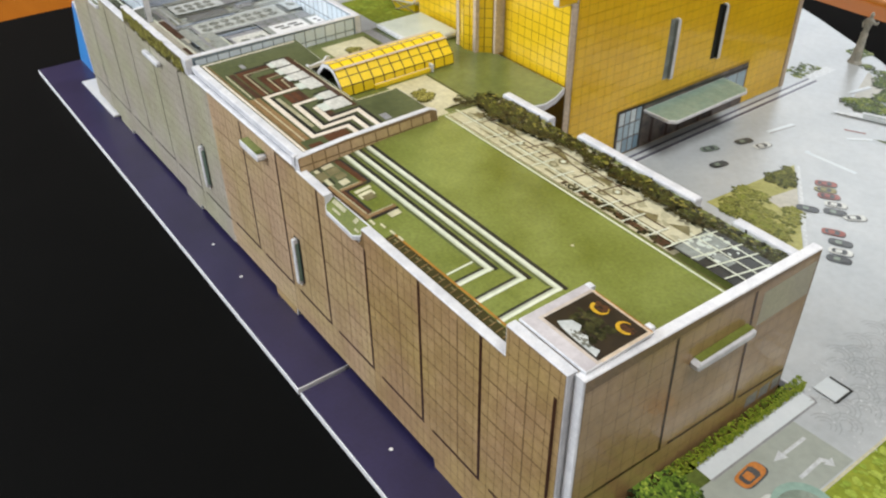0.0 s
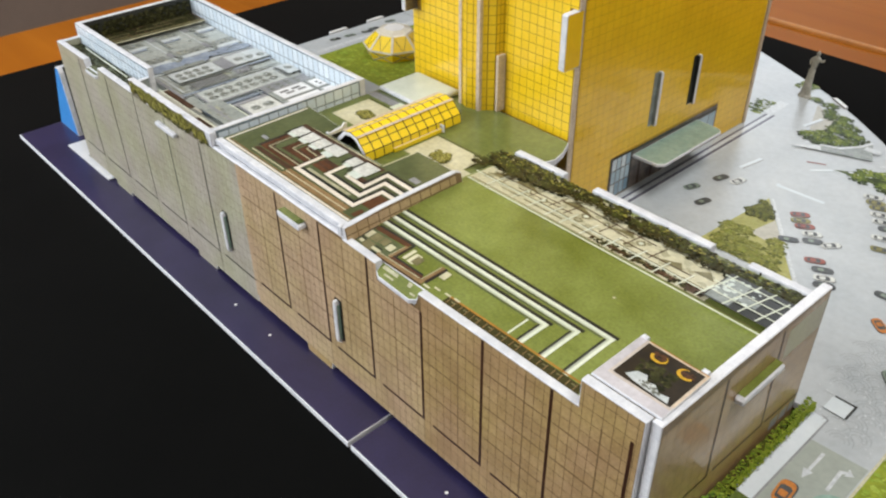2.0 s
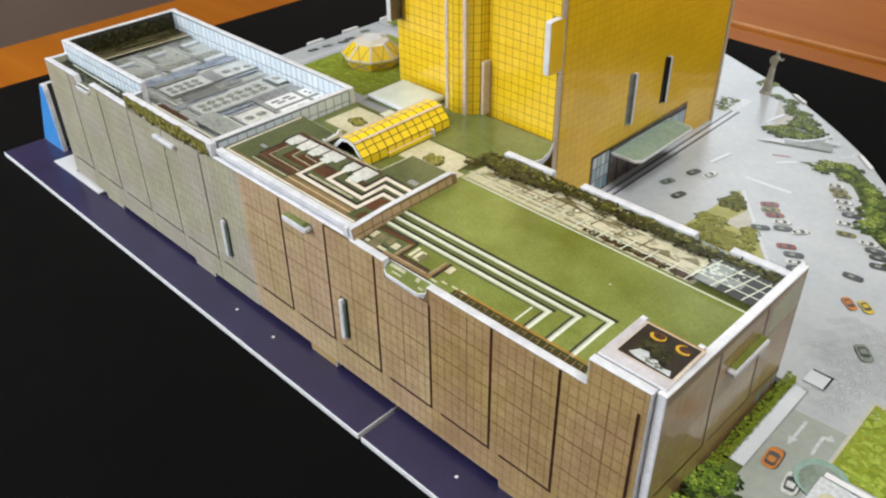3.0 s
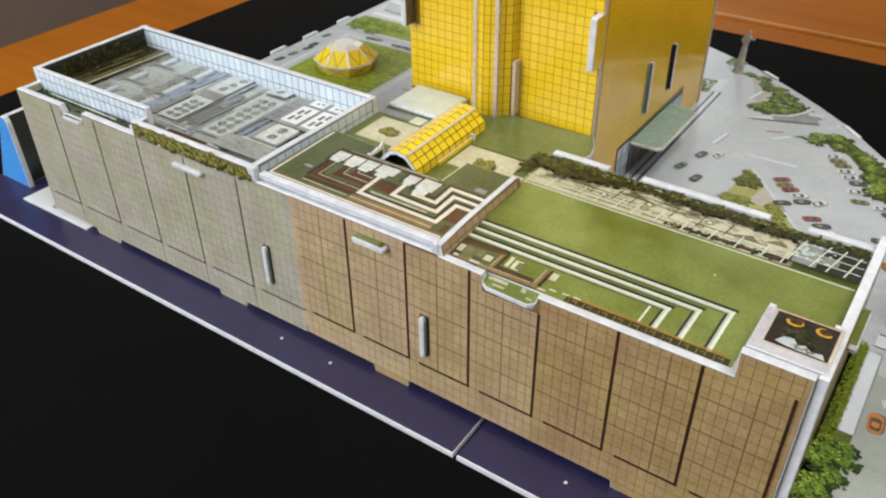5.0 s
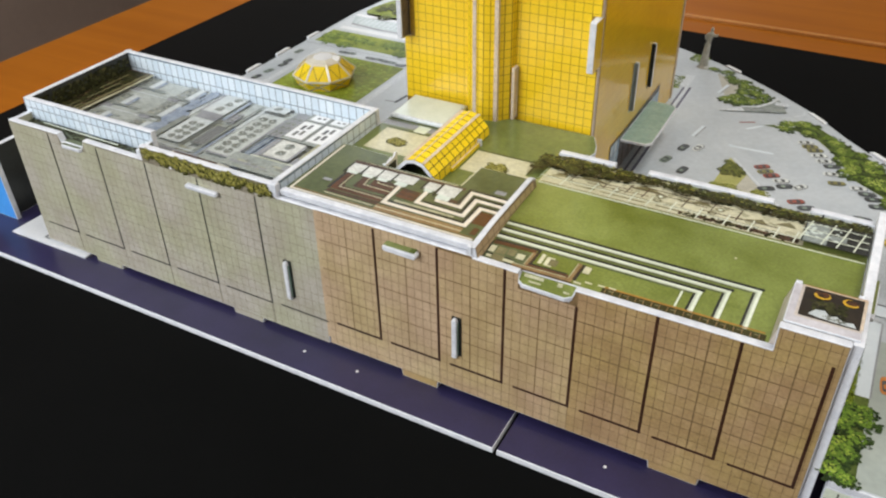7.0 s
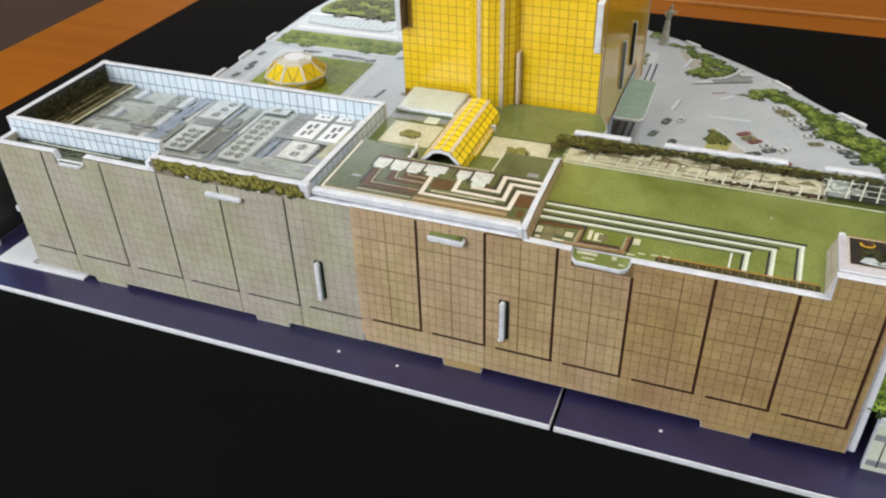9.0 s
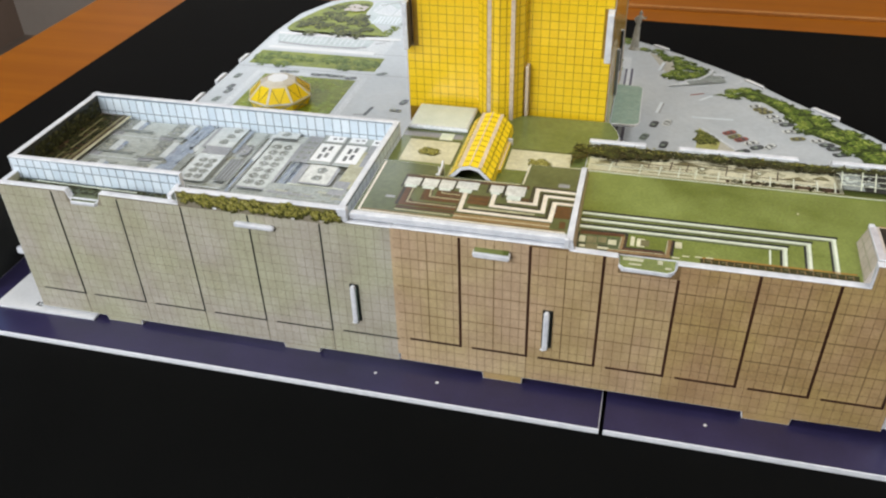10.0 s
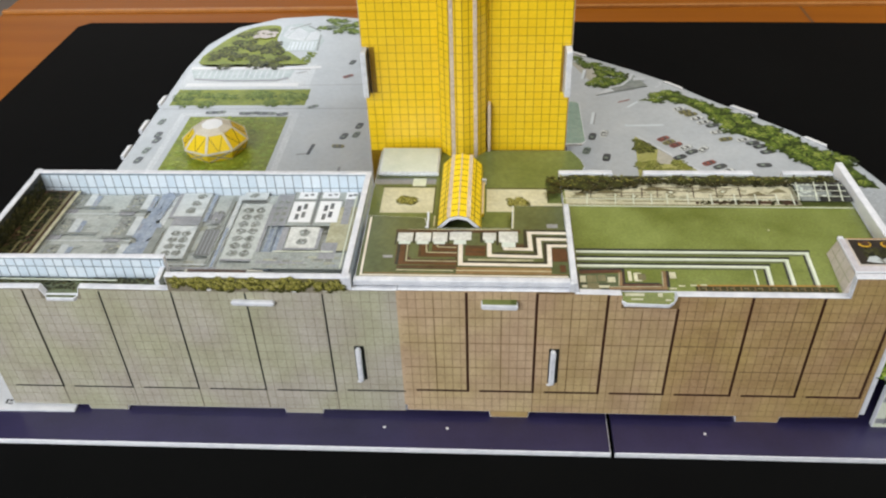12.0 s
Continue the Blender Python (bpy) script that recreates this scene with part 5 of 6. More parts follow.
def roof_box():
    box = part("roof_box", bmesh.new(), [BEIGE], museum, "small tan roof box with a framed dark picture on top")
    bm = bmesh.new()
    base = [(-2.32, 0.27), (-0.29, 0.27), (-0.29, 2.35), (-2.32, 2.35)]
    top = [(-2.06, 0.27), (-0.29, 0.27), (-0.29, 2.14), (-2.06, 2.14)]
    lo = [bm.verts.new((x, y, 6.1)) for x, y in base]
    hi = [bm.verts.new((x, y, 7.18)) for x, y in top]
    bm.faces.new(hi)
    for i in range(4):
        bm.faces.new((lo[i], lo[(i + 1) % 4], hi[(i + 1) % 4], hi[i]))
    bmesh.ops.scale(bm, vec=(CM, CM, CM), verts=bm.verts)
    bm.to_mesh(box.data)
    bm.free()
    for t in (0.32, 0.66):
        part("box_joint", sloped([(0.3, t), (2.25, t)]), SAND, box)
    for y in (0.75, 1.25, 1.75):
        part("box_joint", sloped([(y, 0.02), (y, 0.98)]), SAND, box)
    part("box_top", block(-2.06, -0.12, 0.3, 2.16, 7.2, 7.28, 0.03), [BEIGE, BEIGE, FOAM], box)
    w = 7.28 + LAYER
    part("box_lip", rects("xy", [(-2.03, -0.15, 0.33, 0.62), (-2.03, -1.84, 0.62, 2.13)], w), LILAC, box)
    part("picture_frame", strokes("xy", [[(-1.78, 2.11), (-0.17, 2.11), (-0.17, 0.74)]], 0.08, w + 0.002), RIB, box)
    part("orange_edge", strokes("xy", [[(-1.75, 2.14), (-0.16, 2.14)]], 0.03, w + 0.003), ORANGE_LINE, box)
    part("picture", rects("xy", [(-1.76, -0.21, 0.70, 2.07)], w + 0.004), PICTURE, box, "dark printed picture with gold crescents")
    part("picture_glow", foliage("xy", [(-1.5, 0.9), (-0.6, 0.9), (-0.6, 1.6), (-1.5, 1.6)], w + 0.008, 24, 0.1, 0.3, seed=40), FOREST, box)
    for x, y, a in ((-1.28, 1.80, 170), (-0.54, 1.78, 95)):
        part("crescent_core", foliage("xy", [(x - 0.17, y - 0.14), (x + 0.2, y - 0.14), (x + 0.2, y + 0.16), (x - 0.17, y + 0.16)], w + 0.012, 10, 0.06, 0.14, seed=int(90 - x * 10)), BROWN, box)
        bm = bmesh.new()
        outer = [(x + 0.22 * math.cos(radians(a + s)), y + 0.175 * math.sin(radians(a + s))) for s in range(0, 241, 20)]
        inner = [(x + 0.02 + 0.165 * math.cos(radians(a + s)), y + 0.028 + 0.125 * math.sin(radians(a + s))) for s in range(240, -1, -20)]
        poly_face(bm, "xy", outer + inner, w + 0.018)
        part("gold_crescent", bm, GOLD_INK, box)
    bm = bmesh.new()
    poly_face(bm, "xy", [(-1.52, 0.84), (-1.36, 1.1), (-1.12, 1.14), (-1.0, 0.96), (-0.82, 1.02), (-0.62, 0.86), (-0.38, 0.92), (-0.3, 0.73), (-0.9, 0.75), (-1.3, 0.78)], w + 0.016)
    part("white_figure", bm, ROOF_PAD, box)
    part("figure_shade", foliage("xy", [(-1.2, 0.8), (-0.5, 0.78), (-0.6, 0.88), (-1.1, 1.04)], w + 0.018, 9, 0.06, 0.14, seed=41), FAN_INK, box)
    for x, y in ((-1.95, 2.16), (-0.3, 2.2)):
        part("box_clip", block(x - 0.09, x + 0.09, y - 0.04, y + 0.1, 7.16, 7.31, 0.03), [FOAM] * 3, box)


roof_box()

ZM, ZC = 6.80, 6.34


def middle_roof():
    sheet = [(-18.82, 0.2), (-11.35, 0.2), (-11.35, 4.78), (-13.3, 4.78), (-13.35, 3.3), (-16.45, 3.3), (-16.6, 3.95), (-18.82, 4.1)]
    roof = part("roof", sheet_board("xy", sheet, ZM - 0.25, ZM, 0.03), [DULL_GREEN, CARD, FOAM], museum, "dull green roof printed with pipes and white boxes")
    w = ZM + LAYER

    def ink(name, bm, mat, label=""):
        return part(name, bm, mat, roof, label)
    ink("rim_line", strokes("xy", [[(-18.66, 3.95), (-18.62, 0.48), (-11.45, 0.46)]], 0.08, w), PIPE_WHITE)
    ink("rim_shade", strokes("xy", [[(-18.52, 0.58), (-11.45, 0.56)]], 0.05, w), PIPE_TAN)
    part("front_lip", block(-18.84, -11.38, 0.14, 0.40, ZM - 0.2, ZM + 0.03, 0.04), [FOAM] * 3, roof, "crushed white foam lip")
    ink("front_band", rects("xy", [(-15.3, -12.0, 0.60, 0.93)], w), PIPE_TAN)
    ink("front_bed", rects("xy", [(-17.4, -15.3, 0.84, 1.02)], w), DEEP_BROWN)
    ink("front_stripe", strokes("xy", [[(-15.3, 0.76), (-12.0, 0.74)], [(-17.4, 0.76), (-15.4, 0.74)]], 0.04, w + 0.003), CREAM)
    ink("dark_bed", rects("xy", [(-17.62, -13.04, 2.96, 3.16), (-17.5, -15.3, 1.08, 2.3), (-15.02, -14.28, 1.62, 2.2), (-13.75, -12.72, 2.06, 2.3), (-12.0, -11.4, 1.3, 2.0)], w), DEEP_BROWN)
    ink("green_bay", rects("xy", [(-17.05, -16.7, 1.5, 2.3), (-16.35, -16.22, 1.8, 2.3), (-16.95, -15.35, 1.37, 1.5)], w + 0.005), DULL_GREEN)
    ink("corner_bed", rects("xy", [(-11.95, -11.45, 1.3, 2.05), (-11.7, -11.5, 0.7, 1.1)], w + 0.004), BROWN)
    ink("brown_bed", rects("xy", [(-14.9, -12.6, 1.3, 1.42)], w + 0.001), SAND)
    ink("brown_pipe", strokes("xy", [[(-17.3, 2.3), (-17.28, 1.16), (-15.3, 1.14)], [(-16.55, 2.3), (-16.5, 1.66), (-15.3, 1.64)], [(-16.15, 2.2), (-16.1, 1.98), (-15.3, 1.95)], [(-15.02, 1.95), (-14.3, 1.92)], [(-15.02, 1.68), (-14.3, 1.66)], [(-11.98, 1.8), (-11.4, 1.78)], [(-11.98, 1.5), (-11.4, 1.48)]], 0.17, w + 0.006), BROWN)
    ink("pipe_gleam", strokes("xy", [[(-17.12, 2.3), (-17.1, 1.28), (-15.3, 1.26)], [(-16.45, 2.3), (-16.4, 1.77), (-15.3, 1.75)], [(-16.05, 2.2), (-16.02, 2.09), (-15.35, 2.06)]], 0.05, w + 0.007), SAND)
    ink("pale_pipe", strokes("xy", [[(-15.2, 2.35), (-15.17, 1.10), (-12.04, 1.06), (-12.02, 2.2), (-11.36, 2.2)], [(-14.17, 2.5), (-14.15, 1.60), (-12.36, 1.55), (-12.38, 2.6), (-11.36, 2.58)], [(-13.6, 2.2), (-13.58, 2.0), (-12.68, 1.98), (-12.72, 2.98), (-11.36, 2.96)]], 0.16, w + 0.010), PIPE_WHITE)
    ink("pipe_border", strokes("xy", [[(-15.05, 1.25), (-12.19, 1.21), (-12.17, 2.35), (-11.36, 2.35)], [(-14.0, 1.75), (-12.51, 1.70), (-12.53, 2.75), (-11.36, 2.73)], [(-12.87, 2.1), (-12.87, 3.13), (-11.36, 3.11)], [(-17.42, 2.3), (-17.42, 1.05)]], 0.10, w + 0.008), BLACK_LINE)
    ink("white_hut", rects("xy", [(-17.52, -16.96, 2.4, 2.94), (-16.87, -16.3, 2.4, 2.95), (-16.24, -15.7, 2.4, 2.97), (-15.62, -14.82, 2.5, 3.0), (-14.4, -13.92, 2.5, 2.96), (-13.82, -13.13, 2.38, 3.04)], w + 0.014), ROOF_WHITE, "white printed roof hut")
    ink("hut_front", rects("xy", [(-17.45, -17.03, 2.24, 2.4), (-16.8, -16.37, 2.24, 2.4), (-16.18, -15.77, 2.24, 2.4), (-15.45, -15.0, 2.24, 2.5), (-14.32, -14.0, 2.34, 2.5), (-13.72, -13.22, 2.08, 2.38)], w + 0.016), HOOD)
    ink("hut_gap", rects("xy", [(-16.95, -16.88, 2.3, 2.96), (-16.29, -16.25, 2.3, 2.96), (-15.69, -15.63, 2.3, 2.98), (-14.5, -14.41, 2.4, 3.0), (-13.91, -13.83, 2.2, 3.05), (-17.6, -17.53, 2.2, 3.0)], w + 0.013), BLACK_LINE)
    ink("hatch", rects("xy", [(-17.95, -17.6, 1.45, 1.6), (-12.05, -11.65, 3.3, 3.55)], w), MID_GREY)
    ink("rail_line", strokes("xy", [[(-17.2, 3.15), (-13.4, 3.2)], [(-13.3, 3.25), (-13.25, 4.7)]], 0.05, w), CREAM)
    # upright cut edge beside the vault; a black sheet paints the shaded gap below
    step = part("roof_riser", sheet_board("yz", [(3.3, ZC), (4.12, ZC), (4.16, 6.94), (4.04, 6.98), (3.9, 6.84), (3.3, 6.79)], -16.52, -16.45, 0.012), [FOAM, FOAM, FOAM], roof, "white cut edge over a gap painted dark")
    part("gap_shade", rects("yz", [(3.42, 4.02, ZC + 0.02, 6.70)], -16.45 + LAYER), BLACK_LINE, step)
    part("corner_curl", block(-16.56, -16.44, 3.28, 3.36, 6.78, 6.84, 0.02), [FOAM] * 3, step)
    # leaning parapet between the two roofs
    def leaning(bm):
        for v in bm.verts:
            if v.co.x > -11.3:
                v.co.x -= (v.co.z - 6.3) * 0.2
        return bm
    wall = part("parapet", leaning(sheet_board("yz", [(0.05, 6.3), (4.82, 6.2), (4.82, 6.86), (4.6, 6.95), (1.6, 6.93), (0.7, 6.88), (0.05, 6.84)], -11.36, -11.04, 0.02)), [TAN_LINE, CARD, FOAM], museum, "leaning tan tiled parapet with a white top edge")
    part("wall_tile", leaning(tiling("yz", [(0.08, 4.55, 6.3, 6.86)], -11.04 + LAYER, 0.42, 0.28, 0.04, 0.08, 6.3)), TAN_SOFT, wall)
    part("corner_post", block(-11.42, -11.26, 0.0, 0.16, 6.47, 6.88, 0.04), [FOAM] * 3, wall)


middle_roof()


def court():
    sheet = [(-18.95, 3.2), (-11.3, 3.2), (-11.3, 7.7), (-10.75, 7.66), (-10.35, 7.9), (-10.2, 8.4), (-10.35, 9.0), (-10.7, 9.7), (-18.95, 9.7)]
    roof = part("roof", sheet_board("xy", sheet, ZC - 0.25, ZC, 0.03), [COURT, CARD, FOAM], museum, "green printed courtyard roof with a rounded corner")
    w = ZC + LAYER

    def ink(name, bm, mat):
        return part(name, bm, mat, roof)
    ink("paving_square", rects("xy", [(-18.5, -16.4, 4.9, 6.7), (-14.3, -11.9, 5.0, 6.6), (-11.95, -11.2, 5.0, 5.6)], w), CREAM)
    ink("square_rim", strokes("xy", [[(-16.38, 4.8), (-16.38, 6.78), (-18.55, 6.78)], [(-14.3, 6.66), (-11.85, 6.66), (-11.85, 5.7)]], 0.05, w + LAYER), FOREST)
    ink("square_bush", crowns("xy", [(-17.82, 5.52), (-17.2, 5.52), (-17.2, 6.02), (-17.82, 6.02)], w + LAYER, 0.13, 0.15, seed=50, fine=0.8), HEDGE_CLUMP)
    ink("square_bush", crowns("xy", [(-13.45, 5.38), (-12.75, 5.38), (-12.75, 5.92), (-13.45, 5.92)], w + LAYER, 0.13, 0.15, seed=51, fine=0.8), HEDGE_CLUMP)
    ink("kerb_line", strokes("xy", [[(-16.3, 4.0), (-16.3, 4.7)], [(-13.25, 3.4), (-13.22, 5.0)]], 0.06, w), CREAM)
    ink("step_band", rects("xy", [(-18.9, -16.4, 6.95, 7.35)], w), MID_GREY)
    ink("step_light", rects("xy", [(-17.35, -16.8, 6.8, 7.4)], w + LAYER), PALE)
    ink("step_rail", strokes("xy", [[(-18.9, 7.4), (-16.4, 7.4)]], 0.05, w + LAYER), ROOF_DARK)
    hood = part("glass_hood", block(-18.85, -16.3, 7.5, 9.6, ZC, ZC + 0.22, 0.1), [HOOD, PLAZA_LIGHT, PLAZA_LIGHT], roof, "pale green card hood with rounded edges")
    part("hood_top", rects("xy", [(-18.7, -16.45, 8.0, 9.5)], ZC + 0.22 + LAYER), HOOD, hood)


court()


def vault():
    """Half-octagon barrel vault with yellow panes."""
    ob = None
    xm, r, h, y0, y1, z0 = -15.32, 0.84, 0.86, 3.45, 7.95, ZC + 0.02
    prof = [(-r, 0.0), (-0.80, 0.34), (-0.36, 0.78), (0.0, h), (0.36, 0.78), (0.80, 0.34), (r, 0.0)]
    inner = [(x * 0.84, z * 0.84) for x, z in prof]
    bm = bmesh.new()
    outer0, outer1 = ([bm.verts.new((xm + x, y, z0 + z)) for x, z in prof] for y in (y0, y1))
    in0, in1 = ([bm.verts.new((xm + x, y, z0 + z)) for x, z in inner] for y in (y0, y1))
    for i in range(6):
        bm.faces.new((outer0[i], outer0[i + 1], outer1[i + 1], outer1[i])).material_index = 0
        bm.faces.new((in0[i], in1[i], in1[i + 1], in0[i + 1])).material_index = 1
        bm.faces.new((outer0[i], in0[i], in0[i + 1], outer0[i + 1])).material_index = 2
        bm.faces.new((outer1[i], outer1[i + 1], in1[i + 1], in1[i])).material_index = 2
    ob = part("barrel_vault", bm, [BROWN_LINE, BLACK_LINE, FOAM], museum, "yellow panelled barrel vault with a white arched front")
    n = 11
    for i in range(6):
        (xa, za), (xb, zb) = prof[i], prof[i + 1]
        nx, nz = -(zb - za), xb - xa
        s = LAYER / math.hypot(nx, nz)
        cols = 1 if math.hypot(xb - xa, zb - za) < 0.45 else 2
        bm = bmesh.new()
        for c in range(cols):
            for j in range(n):
                fa, fb = (c + 0.05) / cols, (c + 0.95) / cols
                ya, yb = y0 + (y1 - y0) * (j + 0.05) / n, y0 + (y1 - y0) * (j + 0.95) / n
                quad = [(fa, ya), (fb, ya), (fb, yb), (fa, yb)]
                bm.faces.new([bm.verts.new((xm + xa + (xb - xa) * f + nx * s, y, z0 + za + (zb - za) * f + nz * s)) for f, y in quad])
        LOOSE.add(id(bm))
        part("vault_pane", bm, BRIGHT_YELLOW, ob)
    for k in (2, 4):
        x, z = prof[k]
        part("vault_rib", strokes("xy", [[(xm + x * 1.0, y0), (xm + x, y1)]], 0.17, z0 + z + 0.02), RIB, ob)
    part("vault_rib", strokes("xy", [[(xm, y0), (xm, y1)]], 0.05, z0 + h + 0.015), RIB, ob)
    part("vault_foot", block(xm + 0.82, xm + 0.93, y0 + 1.2, y1 - 1.0, ZC, ZC + 0.16, 0.02), [RIB, BRIGHT_YELLOW, BRIGHT_YELLOW], ob)
    part("foot_tab", block(xm + 0.8, xm + 1.0, y1 - 1.06, y1 - 0.98, ZC, ZC + 0.3, 0.02), [FOAM] * 3, ob)


vault()


def west_roof():
    zf = 5.92
    floor = part("roof", sheet_board("xy", [(-33.0, 0.9), (-25.7, 0.9), (-25.7, 0.27), (-19.2, 0.27), (-19.2, 6.7), (-33.0, 6.7)], zf - 0.22, zf, 0.0), [CONCRETE, CARD, FOAM], museum, "grey rooftop printed with vents and machine rooms")
    w = zf + LAYER
    rng = random.Random(60)

    def ink(name, bm, mat, label=""):
        return part(name, bm, mat, floor, label)
    ink("roof_patch", rects("xy", [(x, x + rng.uniform(0.3, 1.1), y, y + rng.uniform(0.12, 0.5)) for x, y in ((rng.uniform(-32.2, -20.4), rng.uniform(1.4, 6.4)) for _ in range(90))], w), ROOF_GREYS)
    q = w + 0.056

    level = iter(range(1400))

    def up():
        return q + 0.00025 * next(level)

    def pad(name, boxes, mat):
        ink(name, rects("xy", boxes, up()), mat)
        for _ in boxes:
            next(level)

    def blots(centres, r, sides):
        bm = bmesh.new()
        for u, v in centres:
            ring = [(r * rng.uniform(0.72, 1.12), k * math.tau / sides) for k in range(sides)]
            poly_face(bm, "xy", [(u + s * math.cos(a), v + s * math.sin(a)) for s, a in ring], up())
        LOOSE.add(id(bm))
        return bm

    def fans(name, centres, r):
        """Printed fans: a blurred grey round with darker and paler blots."""
        ink(name, blots(centres, r * 0.98, 13), ROOF_SHADE)
        for size, mat in ((0.42, FAN_INK), (0.36, FAN_INK), (0.20, CONCRETE_PALE), (0.30, FAN_INK), (0.16, ROOF_PAD)):
            spots = [(u + r * rng.uniform(0.1, 0.6) * math.cos(a), v + r * rng.uniform(0.1, 0.6) * math.sin(a)) for u, v, a in ((u, v, rng.uniform(0, math.tau)) for u, v in centres)]
            ink("fan_blade", blots(spots, r * size, 7), mat)
    pad("roof_slab", [(-31.9, -28.1, 1.5, 6.6), (-27.3, -25.6, 1.5, 6.6), (-24.3, -22.9, 1.5, 6.6)], CONCRETE)
    pad("slab_mark", [(x, x + rng.uniform(0.08, 0.35), y, y + rng.uniform(0.06, 0.25)) for x, y in ((rng.uniform(-31.8, -22.4), rng.uniform(1.6, 6.4)) for _ in range(60))], SLATE_PALE)
    pad("blue_gully", [(-27.85, -27.5, 1.4, 6.65), (-22.85, -22.2, 1.6, 6.5), (-25.62, -25.45, 4.7, 6.6)], ROOF_BLUE)
    pad("pale_walk", [(-32.0, -31.75, 1.5, 6.6), (-27.35, -27.1, 1.5, 6.6), (-24.55, -24.35, 1.5, 6.6), (-31.5, -28.1, 5.15, 5.22), (-31.5, -28.1, 3.35, 3.42), (-27.0, -24.6, 1.9, 2.0)], ROOF_PAD)
    for x, y, h in ((-31.5, 5.55, 1.1), (-31.45, 3.75, 1.1), (-31.3, 2.1, 1.0), (-29.05, 5.4, 1.2), (-29.0, 3.6, 1.4), (-28.95, 1.9, 1.2)):
        pad("machine_bed", [(x, x + 0.6, y - 0.05, y + h)], ROOF_SHADE)
        pad("machine_shade", [(x - 0.14, x + 0.5, y - 0.32, y - 0.02)], MID_GREY)
        ink("machine_vent", foliage("xy", [(x, y), (x + 0.5, y + 0.05), (x + 0.55, y + h - 0.1), (x + 0.06, y + h - 0.1)], up() + 0.001, 16, 0.07, 0.2, seed=int(h * 70 - x * 10)), ROOF_GREYS)
        ink("vent_hole", foliage("xy", [(x, y), (x + 0.5, y + 0.05), (x + 0.55, y + h - 0.1), (x + 0.06, y + h - 0.1)], up() + 0.004, 7, 0.05, 0.15, seed=int(h * 90 - x * 10)), ROOF_DARK)
        for _ in range(12):
            next(level)
        pad("machine_room", [(x + 0.62, x + 0.92, y + 0.1, y + h)], ROOF_PAD)
        pad("machine_side", [(x + 0.92, x + 1.14, y - 0.02, y + h - 0.15)], ROOF_BLUE)
        pad("machine_door", [(x + 0.97, x + 1.06, y + 0.25, y + h - 0.5)], MID_GREY)
    gully = [(-28.05, 1.45), (-27.4, 1.45), (-27.15, 6.6), (-27.75, 6.6)]
    ink("gully_water", foliage("xy", gully, up() + 0.004, 40, 0.12, 0.34, seed=64, squash=2.6), ROOF_BLUE)
    for _ in range(60):
        next(level)
    pad("shade_streak", [(-31.4, -29.6, 3.72, 3.86), (-31.3, -29.7, 5.55, 5.68), (-29.3, -28.1, 3.5, 3.62), (-29.2, -28.1, 5.3, 5.42), (-31.2, -29.4, 2.1, 2.2), (-27.3, -26.95, 2.2, 4.2), (-24.75, -24.6, 1.9, 6.4)], ROOF_SHADE)
    pad("blue_streak", [(-27.75, -27.6, 1.6, 6.5), (-28.3, -28.05, 1.5, 2.2), (-22.6, -22.45, 2.0, 6.2), (-24.5, -24.4, 1.6, 4.2)], ROOF_BLUE)
    pad("vent_pad", [(-26.9, -25.7, 4.98, 6.65)], ROOF_PAD)
    pad("vent_shade", [(-27.05, -26.9, 4.9, 6.6), (-26.9, -25.7, 4.86, 4.97)], MID_GREY)
    fans("roof_vent", [(-26.1, 6.4), (-26.2, 5.88), (-26.28, 5.38)], 0.23)
    pad("dark_bar", [(-25.3, -24.7, 2.4, 4.1), (-24.35, -23.3, 5.98, 6.1)], ROOF_DARK)
    pad("grey_bar", [(-26.8, -25.65, 4.35, 4.85), (-26.7, -25.9, 4.5, 4.7), (-26.8, -24.2, 1.55, 1.72), (-25.25, -24.85, 4.6, 5.3)], MID_GREY)
    fans("yard_blot", [(-25.1, 4.75), (-25.0, 5.2)], 0.2)
    pad("roof_stripe", [(-25.22 + 0.15 * i, -25.18 + 0.15 * i, 2.5, 4.0) for i in range(4)], MID_GREY)
    pad("yard_line", [(-25.4, -24.75, 4.5, 4.56), (-25.4, -24.75, 5.0, 5.05), (-25.35, -25.3, 4.5, 5.4), (-24.95, -24.9, 4.5, 5.4)], MID_GREY)
    pad("vent_pad", [(-26.8, -25.65, 2.2, 4.3)], ROOF_PAD)
    fans("roof_vent", [(-26.4 + 0.42 * i, 2.55 + 0.42 * j) for i in range(2) for j in range(4)], 0.21)
    pad("fan_deck", [(-24.2, -22.98, 2.2, 5.85)], CONCRETE_PALE)
    pad("deck_shade", [(-22.98, -22.86, 2.2, 5.8), (-24.2, -22.9, 2.08, 2.2)], MID_GREY)
    fans("roof_fan", [(-23.86 + 0.48 * i, 2.55 + 0.47 * j) for i in range(2) for j in range(7)], 0.23)
    pad("vent_pad", [(-24.3, -23.3, 6.12, 6.66)], ROOF_PAD)
    fans("roof_vent", [(-23.87, 6.42)], 0.2)
    pad("grille_yard", [(-22.85, -22.2, 4.3, 6.5)], MID_GREY)
    fans("small_vent", [(-22.68 + 0.3 * i, 4.7 + 0.42 * j) for i in range(2) for j in range(4)], 0.12)
    pad("cabin_gap", [(-22.2, -19.5, 4.3, 6.66)], SLATE_PALE)
    pad("cabin_channel", [(-21.2, -21.1, 4.35, 6.66), (-22.15, -20.1, 6.04, 6.1), (-22.18, -22.13, 4.4, 6.6), (-20.1, -20.05, 4.4, 6.0)], ROOF_DARK)
